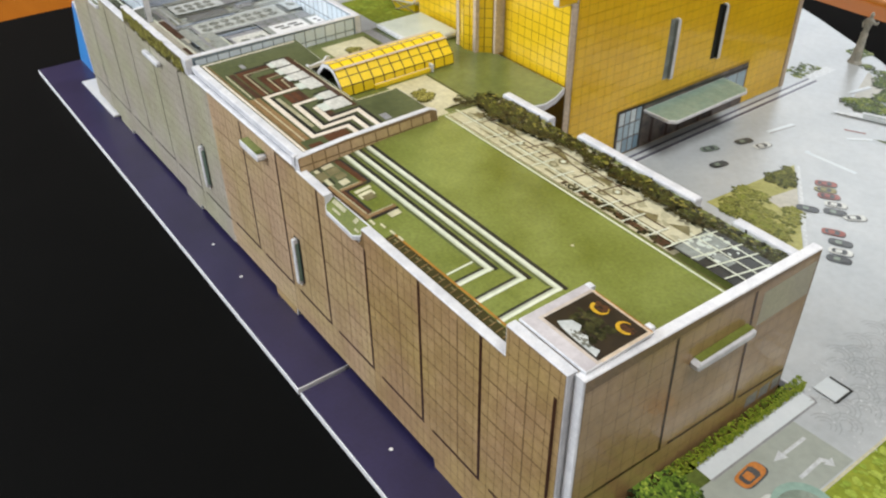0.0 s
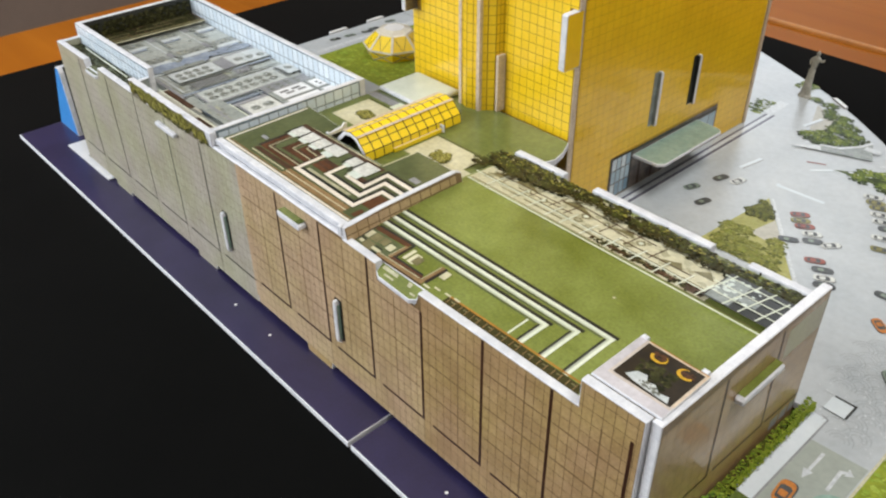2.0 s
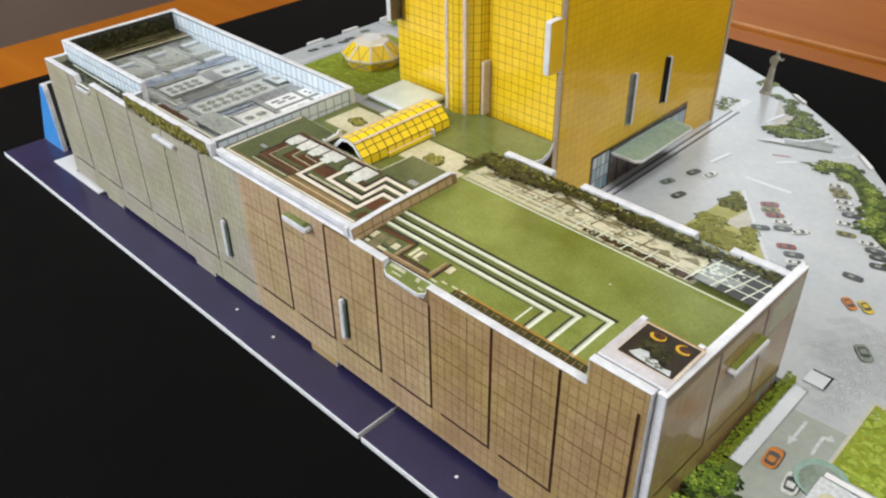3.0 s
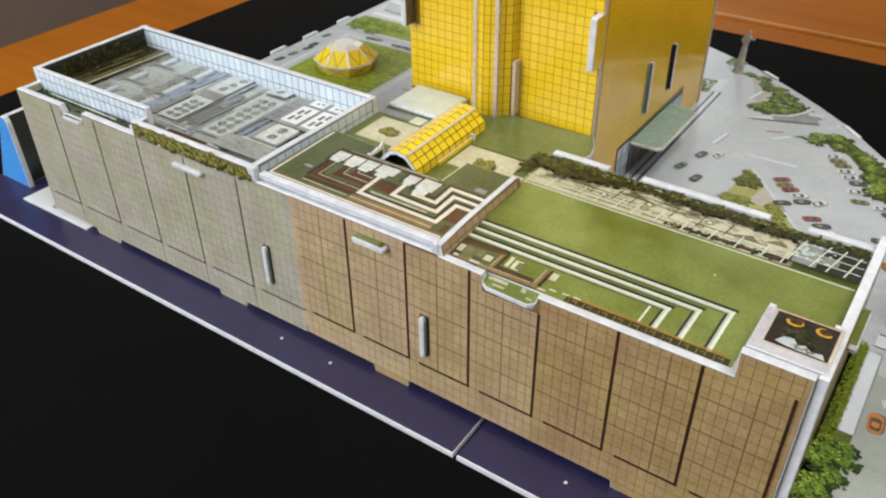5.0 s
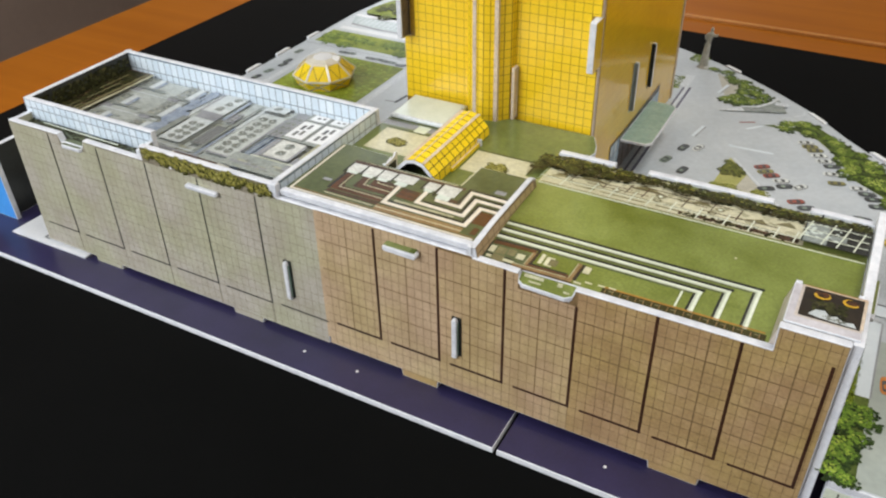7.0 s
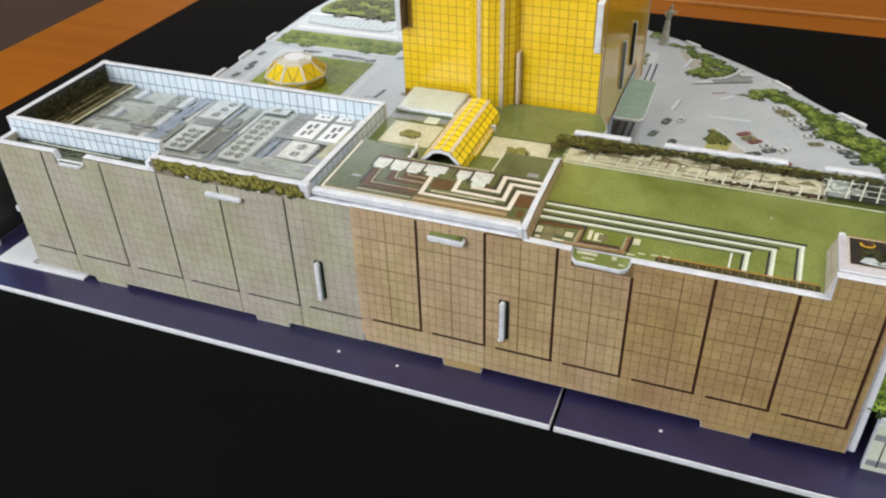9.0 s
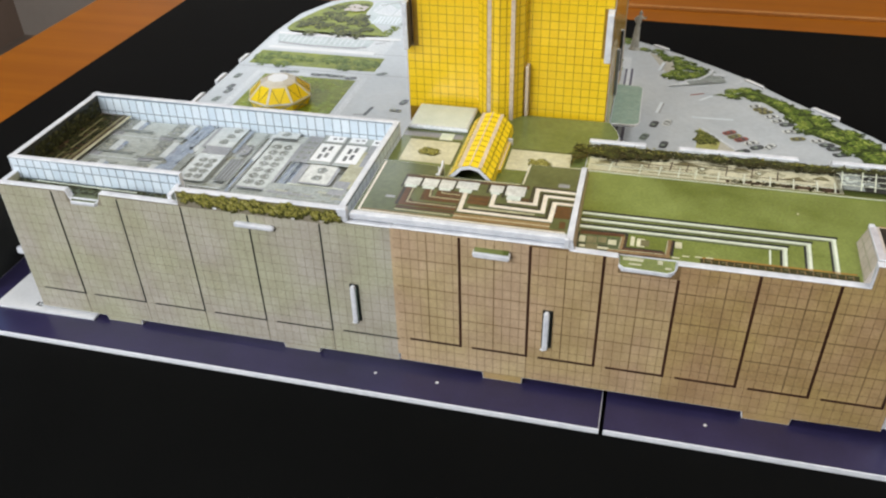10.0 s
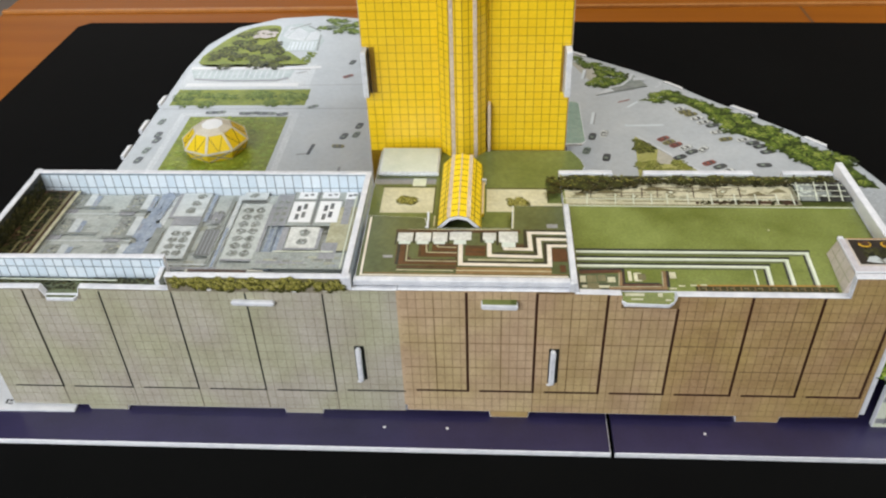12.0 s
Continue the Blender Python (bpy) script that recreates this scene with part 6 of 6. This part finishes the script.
    pad("gap_pipe", [(-22.75, -22.7, 2.7, 6.3), (-22.5, -22.46, 2.7, 6.2), (-22.9, -22.2, 5.5, 5.54), (-22.9, -22.2, 4.1, 4.15), (-22.4, -22.0, 3.6, 3.64)], SLATE)
    pad("sand_yard", [(-20.4, -19.4, 2.7, 5.6)], SAND)
    pad("front_yard", [(-23.0, -19.4, 1.6, 2.6)], SLATE_PALE)
    pad("yard_mark", [(x, x + rng.uniform(0.08, 0.4), y, y + rng.uniform(0.05, 0.2)) for x, y in ((rng.uniform(-22.9, -19.7), rng.uniform(1.65, 2.4)) for _ in range(22))], ROOF_GREYS)
    pad("yard_patch", [(-22.2, -21.95, 2.6, 4.2), (-20.0, -19.7, 4.4, 6.5), (-20.5, -19.9, 2.2, 3.2), (-22.8, -21.0, 1.9, 2.05)], MID_GREY)
    for x0, x1, y0, y1 in ((-22.12, -21.24, 4.52, 5.95), (-21.04, -20.16, 4.52, 6.0), (-22.0, -21.26, 6.16, 6.66), (-21.02, -20.33, 6.2, 6.66), (-20.05, -19.6, 6.15, 6.66)):
        pad("white_cabin", [(x0, x1, y0, y1)], CARD)
        rows = 2 if y1 - y0 > 1 else 1
        pitch = (y1 - y0 - 0.3) / rows
        pad("cabin_louvre", [(x0 + u, x0 + u + 0.15, y0 + 0.18 + pitch * (k + 0.25 * j), y0 + 0.18 + pitch * (k + 0.25 * j) + pitch * 0.7) for j, u in enumerate((0.22, 0.46) if x1 - x0 > 0.6 else (0.1, 0.28)) for k in range(rows)], ROOF_DARK)
    pad("fan_pad", [(-21.9, -20.75, 2.85, 4.2)], ROOF_WHITE)
    pad("pad_shade", [(-20.75, -20.62, 2.8, 4.1), (-21.9, -20.7, 2.74, 2.85)], MID_GREY)
    fans("roof_fan", [(-21.29, 3.82), (-21.31, 3.24)], 0.24)
    pad("front_strip", [(-25.3, -22.4, 0.45, 1.5), (-22.4, -19.3, 0.4, 1.3)], DIRT)
    pad("front_shade", [(-25.2, -23.0, 1.2, 1.5), (-24.6, -22.5, 0.62, 0.78), (-22.1, -21.0, 1.0, 1.16), (-25.2, -23.6, 0.34, 0.5), (-21.8, -20.6, 0.5, 0.6)], DEEP_BROWN)
    pad("front_duct", [(-24.9, -23.2, 0.56, 0.68), (-22.7, -21.6, 0.48, 0.6), (-21.2, -19.8, 0.6, 0.74), (-23.0, -22.2, 1.2, 1.4)], ROOF_GREYS)
    pad("front_hatch", [(-23.7, -23.5, 0.36, 0.5), (-21.4, -21.1, 0.36, 0.5)], ROOF_DARK)
    ink("roof_rail", strokes("xy", [[(-25.5, 1.2), (-19.4, 1.2)], [(-22.3, 2.62), (-20.0, 2.62)], [(-19.6, 1.6), (-19.6, 6.4)]], 0.06, up()), PALE)

    def glass_wall(name, plane, pts, w0, w1, boxes, pu, pv, v_from, label, both=True):
        ob = part(name, sheet_board(plane, pts, w0, w1, 0.035), [GLASS_LINE, GLASS_LINE, FOAM], museum, label)
        out = 1 if w1 > w0 else -1
        part("glass_pane", tiling(plane, boxes, w1 + out * LAYER, pu, pv, 0.035, boxes[0][0], v_from), GLASS, ob)
        if both:
            part("glass_pane", tiling(plane, boxes, w0 - out * LAYER, pu, pv, 0.035, boxes[0][0], v_from), GLASS, ob)
        return ob
    glass_wall("parapet", "xz", [(-33.15, 5.6), (-19.0, 5.6), (-19.0, 6.98), (-33.15, 7.02)], 6.95, 6.7, [(-32.9, -19.25, 5.9, 6.92)], 0.38, 0.62, 5.68, "pale blue glazed parapet with white top edge")
    glass_wall("parapet", "xz", [(-33.15, 6.0), (-25.75, 6.0), (-25.75, 7.05), (-33.15, 7.0)], 1.25, 1.0, [(-33.1, -25.8, 6.12, 6.95)], 0.36, 0.5, 6.12, "pale blue glazed parapet with white top edge")
    glass_wall("parapet", "yz", [(0.2, 5.8), (6.7, 5.8), (6.7, 7.0), (0.2, 7.06)], -19.22, -18.98, [(0.35, 6.6, 6.0, 6.92)], 0.42, 0.5, 6.0, "pale parapet with dark joints and white top edge")
    part("parapet", sheet_board("yz", [(0.26, 6.2), (1.0, 6.2), (1.0, 6.66), (0.26, 6.60)], -25.95, -25.78, 0.02), [SLATE, GLASS, FOAM], museum, "short low grey return parapet")
    side = part("parapet", sheet_board("yz", [(1.0, 0.6), (7.0, 0.6), (7.0, 7.02), (1.0, 7.02)], -33.12, -32.88, 0.035), [BLACK_LINE, GREY, FOAM], museum, "parapet printed inside with dark forest")
    part("printed_forest", foliage("yz", [(1.35, 6.0), (6.6, 6.0), (6.6, 6.78), (1.35, 6.78)], -32.88 + LAYER, 240, 0.12, 0.3, 1, 61), FOREST, side)
    ink("forest_floor", rects("xy", [(-32.88, -31.55, 1.25, 6.68)], up()), DEEP_BROWN)
    ink("ground_forest", foliage("xy", [(-32.8, 1.4), (-31.9, 1.4), (-31.8, 6.55), (-32.8, 6.55)], up() + 0.01, 260, 0.08, 0.26, seed=62), FOREST)
    ink("forest_streak", strokes("xy", [[(-32.35, 1.6), (-32.3, 3.1)], [(-32.2, 3.4), (-32.1, 5.2)], [(-32.5, 4.4), (-32.45, 6.1)], [(-32.05, 1.5), (-31.95, 2.9)]], 0.09, up() + 0.05), RAIL)
    ink("forest_verge", strokes("xy", [[(-31.82, 1.3), (-31.66, 6.6)]], 0.14, up() + 0.03), RAIL)
    ink("forest_path", strokes("xy", [[(-31.55, 1.3), (-31.38, 6.6)]], 0.16, up() + 0.03), SAND)
    # low green trough behind the notched wall
    trough = part("roof_trough", sheet_board("xy", [(-33.0, 0.1), (-25.5, 0.1), (-25.5, 1.0), (-33.0, 1.0)], 5.85, 6.1, 0.02), [DULL_GREEN, CARD, FOAM], museum, "narrow dark green printed roof strip")
    part("trough_hedge", foliage("xy", [(-32.8, 0.3), (-25.6, 0.3), (-25.6, 0.95), (-32.8, 0.95)], 6.1 + LAYER, 260, 0.06, 0.2, seed=63), FOREST, trough)
    part("trough_line", strokes("xy", [[(-32.0, 0.85), (-27.6, 0.8)]], 0.06, 6.1 + 0.05), PALE, trough)
    part("roof_tab", sheet_board("xy", [(-30.05, 0.1), (-29.9, -0.1), (-28.9, -0.1), (-28.75, 0.1)], 5.9, 6.06, 0.03), [DULL_GREEN, CARD, FOAM], trough)
    west = part("wall", sheet_board("yz", [(0.27, 0.6), (1.0, 0.6), (1.0, 6.42), (0.27, 6.42)], -33.08, -32.85, 0.03), [GREY, CARD, FOAM], museum, "pale grey end wall")
    part("wall_tab", block(-33.9, -33.08, 0.5, 0.7, 2.6, 2.9, 0.03), [FOAM] * 3, west)
    part("corner_post", block(-19.24, -18.9, -0.02, 0.24, 6.5, 7.06, 0.05), [FOAM] * 3, west)


west_roof()

# ---- the yellow tower ----
tower = thing("yellow_tower", -15.2, 16.7, ZG, "tall yellow cardboard tower with a dark printed grid", "model building")
XL, XR, YF, YB, ZT = -19.48, -10.9, 9.95, 22.85, 27.0


def tower_walls():
    notch = [(XL, ZG), (XR, ZG), (XR, 9.0), (XR - 0.28, 9.0), (XR - 0.28, 11.05), (XR, 11.05), (XR, ZT), (XL, ZT), (XL, 11.05), (XL + 0.28, 11.05), (XL + 0.28, 9.0), (XL, 9.0)]
    wall = part("wall", sheet_board("xz", notch, YF + 0.25, YF, 0.03), [YELLOW_LINE, CARD, RIB], tower, "yellow printed front wall")
    pu, pv = 0.355, 0.352
    ul, ur, zm = XL + 2 * pu, XL + 22 * pu, 6.2 + 18 * pv
    middle = [(ul, ur, 6.2, zm), (XL + 0.04, ul, 6.2, 9.0), (XL + 0.54, ul, 9.0, 11.05), (XL + 0.04, ul, 11.05, zm), (ur, XR - 0.05, 6.2, 9.0), (ur, XR - 0.39, 9.0, 11.05), (ur, XR - 0.05, 11.05, zm)]
    part("wall_tile", tiling("xz", middle, YF - LAYER, pu, pv, 0.02, XL, 6.2), YELLOW, wall)
    part("wall_tile", tiling("xz", [(XL + 0.04, XR - 0.05, zm, 20.0)], YF - LAYER, pu, pv, 0.02, XL, 6.2, True), YELLOW, wall)
    # tongues of the two side walls that come forward through the front wall
    tongue = [(YF - 0.6, 9.08), (YF - 0.54, 9.02), (YF + 0.25, 9.02), (YF + 0.25, 11.03), (YF - 0.54, 11.03), (YF - 0.6, 10.97)]
    part("wall_tongue", sheet_board("yz", tongue, XR - 0.27, XR - 0.02, 0.03), [AMBER, CARD, FOAM], wall, "amber tongue with a white front edge")
    part("wall_tongue", sheet_board("yz", tongue, XL + 0.02, XL + 0.25, 0.03), [DARK_DOOR, AMBER, FOAM], wall, "dark tongue with a white front edge")
    side = part("wall", sheet_board("yz", [(YF + 0.26, ZG), (YB, ZG), (YB, ZT), (YF + 0.26, ZT)], XR - 0.26, XR - 0.01, 0.03), [AMBER_LINE, CARD, RIB], tower, "amber printed side wall with slots")
    part("wall_tile", tiling("yz", [(YF + 0.31, 12.7, 2.5, 20), (12.7, 20.25, 4.45, 20), (20.25, YB - 0.05, 2.5, 20)], XR + LAYER, 0.38, 0.352, 0.016, YF, 2.5, True), AMBER, side)
    for y, za, zb in ((15.05, 5.05, 7.38), (17.72, 5.15, 7.32)):
        part("slot", rects("yz", [(y - 0.16, y + 0.14, za, zb)], XR + 2 * LAYER), SLATE if y < 16 else BLACK_LINE, side, "dark slot")
        part("slot_lip", sheet_board("yz", [(y + 0.10, za), (y + 0.26, za), (y + 0.26, zb - 0.1), (y + 0.18, zb), (y + 0.10, zb)], XR, XR + 0.16, 0.03), [FOAM, FOAM, FOAM], side, "white foam lip")
        part("lip_side", rects("xz", [(XR + 0.012, XR + 0.135, za + 0.04, zb - 0.06)], y + 0.094), SLATE if y < 16 else BLACK_LINE, side)
    for name, plane, pts, a, b in (("wall", "xz", [(XL, ZG), (XR - 0.27, ZG), (XR - 0.27, ZT), (XL, ZT)], YB - 0.25, YB), ("wall", "yz", [(YF + 0.26, ZG), (YB - 0.26, ZG), (YB - 0.26, ZT), (YF + 0.26, ZT)], XL + 0.25, XL)):
        part(name, sheet_board(plane, pts, a, b, 0.03), [AMBER, CARD, FOAM], tower, "plain amber wall")
    part("roof", block(XL, XR, YF, YB, ZT, ZT + 0.25, 0.03), [AMBER, CARD, FOAM], tower)
    part("wall_edge", block(XR - 0.2, XR + 0.05, YB + 0.005, YB + 0.22, ZG, ZT, 0.03), [RIB] * 3, side, "pale foam edge")
    # entrance on the side wall
    ent = part("entrance", rects("yz", [(12.7, 20.22, 2.5, 4.34)], XR + LAYER), DARK_DOOR, side, "dark glazed entrance")
    part("entrance_frame", strokes("yz", [[(12.7, 2.5), (12.7, 4.36), (20.25, 4.10)], [(14.05, 2.5), (14.05, 4.3)]], 0.09, XR + 2 * LAYER), BLACK_LINE, ent)
    part("entrance_pane", tiling("yz", [(12.8, 14.0, 2.55, 4.28)], XR + 2 * LAYER, 0.3, 0.6, 0.05, 12.8, 2.55), WINDOW_BLUE, ent)
    part("entrance_pane", tiling("yz", [(18.4, 20.15, 3.0, 4.05)], XR + 2 * LAYER, 0.6, 1.0, 0.04, 18.4, 3.05), WINDOW_BLUE, ent)
    part("door_post", rects("yz", [(y, y + 0.16, 2.5, 3.7) for y in (14.6, 15.5, 16.2, 17.4, 18.2)], XR + 3 * LAYER), BROWN_LINE, ent)
    part("door_lintel", rects("yz", [(15.6, 16.3, 3.0, 3.25), (17.2, 18.0, 3.0, 3.3)], XR + 3 * LAYER), ORANGE_LINE, ent)
    can = part("canopy", sheet_board("xy", [(XR, 14.1), (-9.72, 14.15), (-9.5, 14.4), (-9.52, 18.4), (-9.72, 18.62), (XR, 18.7)], 3.96, 4.1, 0.04), [CANOPY, PLAZA_LIGHT, FOAM], tower, "pale green glazed canopy with white rim")
    part("canopy_line", strokes("xy", [[(-10.85, y), (-9.68, y)] for y in (14.6, 15.0, 15.4, 15.8, 16.2, 16.6, 17.0, 17.4, 17.8, 18.2)], 0.04, 4.1 + LAYER), GLASS_GREEN, can)
    part("canopy_line", strokes("xy", [[(x, 14.3), (x, 18.5)] for x in (-10.55, -10.25, -9.95)], 0.025, 4.1 + 2 * LAYER), GLASS_GREEN, can)


tower_walls()


def tower_bay():
    """The rounded bay that runs up the tower's front, with tan ribs."""
    cx = -15.3
    prof = [(-1.02, YF - 0.02), (-0.98, 9.6), (-0.55, 9.16), (0.0, 9.0), (0.50, 9.16), (0.92, 9.6), (0.98, YF - 0.02)]
    bm = bmesh.new()
    lo = [bm.verts.new((cx + x, y, ZC - 0.2)) for x, y in prof]
    hi = [bm.verts.new((cx + x, y, ZT)) for x, y in prof]
    for i in range(6):
        bm.faces.new((lo[i], lo[i + 1], hi[i + 1], hi[i]))
    bm.faces.new(hi)
    bay = part("bay", bm, [YELLOW_LINE], tower, "rounded yellow bay with tan ribs")
    for i in range(6):
        (xa, ya), (xb, yb) = prof[i], prof[i + 1]
        nx, ny = (yb - ya), -(xb - xa)
        s = LAYER / math.hypot(nx, ny)
        bm = bmesh.new()
        z = 6.2
        while z < 14:
            for c in (0, 1):
                fa, fb = c / 2 + 0.03, c / 2 + 0.47
                bm.faces.new([bm.verts.new((cx + xa + (xb - xa) * f + nx * s, ya + (yb - ya) * f + ny * s, q)) for f, q in ((fa, z + 0.01), (fb, z + 0.01), (fb, z + 0.342), (fa, z + 0.342))])
            z += 0.352
        LOOSE.add(id(bm))
        part("bay_pane", bm, YELLOW, bay)
    for x, y in ((-0.44, 9.10), (0.50, 9.12)):
        part("bay_rib", block(cx + x - 0.08, cx + x + 0.08, y - 0.03, y + 0.12, ZC - 0.1, ZT, 0.02), [RIB] * 3, bay, "tan rib")
    part("bay_tab", block(cx + 1.0, cx + 1.12, 9.55, 9.95, ZC, 8.6, 0.03), [RIB] * 3, bay)


tower_bay()


# ---- dome pavilion and statue ----
def dome_pavilion():
    cx, cy = -28.95, 16.5
    dome = thing("dome_pavilion", cx, cy, ZG, "small yellow faceted dome on the printed lawn", "model dome")
    levels = [(1.56, 0.0), (1.80, 0.60), (1.02, 1.30), (0.58, 1.46)]
    n = 8

    def ring(r, z, turn=0.0):
        return [(cx + r * math.cos((k + turn) * math.tau / n), cy + r * math.sin((k + turn) * math.tau / n), ZG + z) for k in range(n)]
    rings = [ring(r, z) for r, z in levels]
    for k in range(n):
        j = (k + 1) % n
        bm = bmesh.new()
        for a in range(3):
            bm.faces.new([bm.verts.new(p) for p in (rings[a][k], rings[a][j], rings[a + 1][j], rings[a + 1][k])]).material_index = min(a, 2)
        part("dome_facet", bm, [BRIGHT_YELLOW, BRIGHT_YELLOW, DOME_WHITE], dome)

        def bar(name, p, q, width, mat):
            p, q = Vector(p), Vector(q)
            mid = Vector((cx, cy, ZG + 0.2))
            nrm = ((p + q) / 2 - mid).normalized()
            side = (q - p).cross(nrm).normalized() * width / 2
            bm = bmesh.new()
            lift = nrm * 0.012
            top = [bm.verts.new(v + lift) for v in (p - side, p + side, q + side, q - side)]
            low = [bm.verts.new(v - lift) for v in (p - side, p + side, q + side, q - side)]
            bm.faces.new(top)
            for s in range(4):
                bm.faces.new((low[s], low[(s + 1) % 4], top[(s + 1) % 4], top[s]))
            part(name, bm, mat, dome)
        bar("dome_rib", rings[1][k], rings[2][k], 0.13, DOME_WHITE)
        bar("dome_rim", rings[1][k], rings[1][j], 0.1, DOME_WHITE)
        bar("dome_strut", rings[0][k], rings[1][j], 0.07, DOME_WHITE)
        bar("dome_strut", rings[0][j], rings[1][k], 0.07, DOME_WHITE)
        bar("dome_strut", rings[2][k], rings[2][j], 0.1, DOME_WHITE)
        bar("dome_seam", (Vector(rings[1][k]) + Vector(rings[1][j])) / 2, rings[2][k], 0.022, BROWN)
        bar("dome_seam", (Vector(rings[1][k]) + Vector(rings[1][j])) / 2, rings[2][j], 0.022, BROWN)
        for edge in ((rings[0][k], rings[1][j]), (rings[0][j], rings[1][k])):
            bar("dome_seam", *(Vector(p) + (Vector(p) - Vector((cx, cy, ZG))) * 0.006 for p in edge), 0.024, BROWN)
    bm = bmesh.new()
    bm.faces.new([bm.verts.new(p) for p in rings[3]])
    part("dome_cap", bm, CARD, dome)


dome_pavilion()


def statue():
    """A plain grey figure on a tall tapering plinth, cut from card."""
    x, y = -10.35, 27.75
    bm = bmesh.new()
    secs = [(0.0, 0.36, 0.25, 0.0), (0.1, 0.33, 0.22, 0.0), (0.14, 0.27, 0.19, 0.0), (0.7, 0.20, 0.15, 0.02), (1.35, 0.16, 0.12, 0.05), (1.4, 0.19, 0.13, 0.05), (1.46, 0.13, 0.1, 0.06), (1.75, 0.15, 0.11, 0.1), (1.95, 0.2, 0.13, 0.12), (2.08, 0.19, 0.12, 0.14), (2.16, 0.09, 0.08, 0.15), (2.22, 0.07, 0.07, 0.16), (2.3, 0.1, 0.09, 0.17), (2.42, 0.04, 0.04, 0.17)]
    rings = [[bm.verts.new((x + dx + a * math.cos(k * math.tau / 10), y + b * math.sin(k * math.tau / 10), ZG + z)) for k in range(10)] for z, a, b, dx in secs]
    for r, s in zip(rings, rings[1:]):
        for k in range(10):
            bm.faces.new((r[k], r[(k + 1) % 10], s[(k + 1) % 10], s[k]))
    bm.faces.new(rings[-1])
    bm.faces.new(rings[0][::-1])
    for limb in ([(0.28, 0.0, 2.02, 0.06), (0.42, 0.03, 1.9, 0.05), (0.5, 0.03, 2.02, 0.035)], [(-0.02, 0.0, 2.02, 0.06), (-0.14, 0.0, 1.85, 0.05), (-0.08, -0.05, 1.68, 0.04)]):
        loops = [[bm.verts.new((x + dx + r * math.cos(k * math.tau / 6), y + dy + r * math.sin(k * math.tau / 6), ZG + z + (0.04 if k % 2 else -0.02))) for k in range(6)] for dx, dy, z, r in limb]
        for p, q in zip(loops, loops[1:]):
            for k in range(6):
                bm.faces.new((p[k], p[(k + 1) % 6], q[(k + 1) % 6], q[k]))
        bm.faces.new(loops[0])
        bm.faces.new(loops[-1])
    tagged(part("statue", bm, BRONZE), "thin grey card statue on a tall plinth", "statue")


statue()
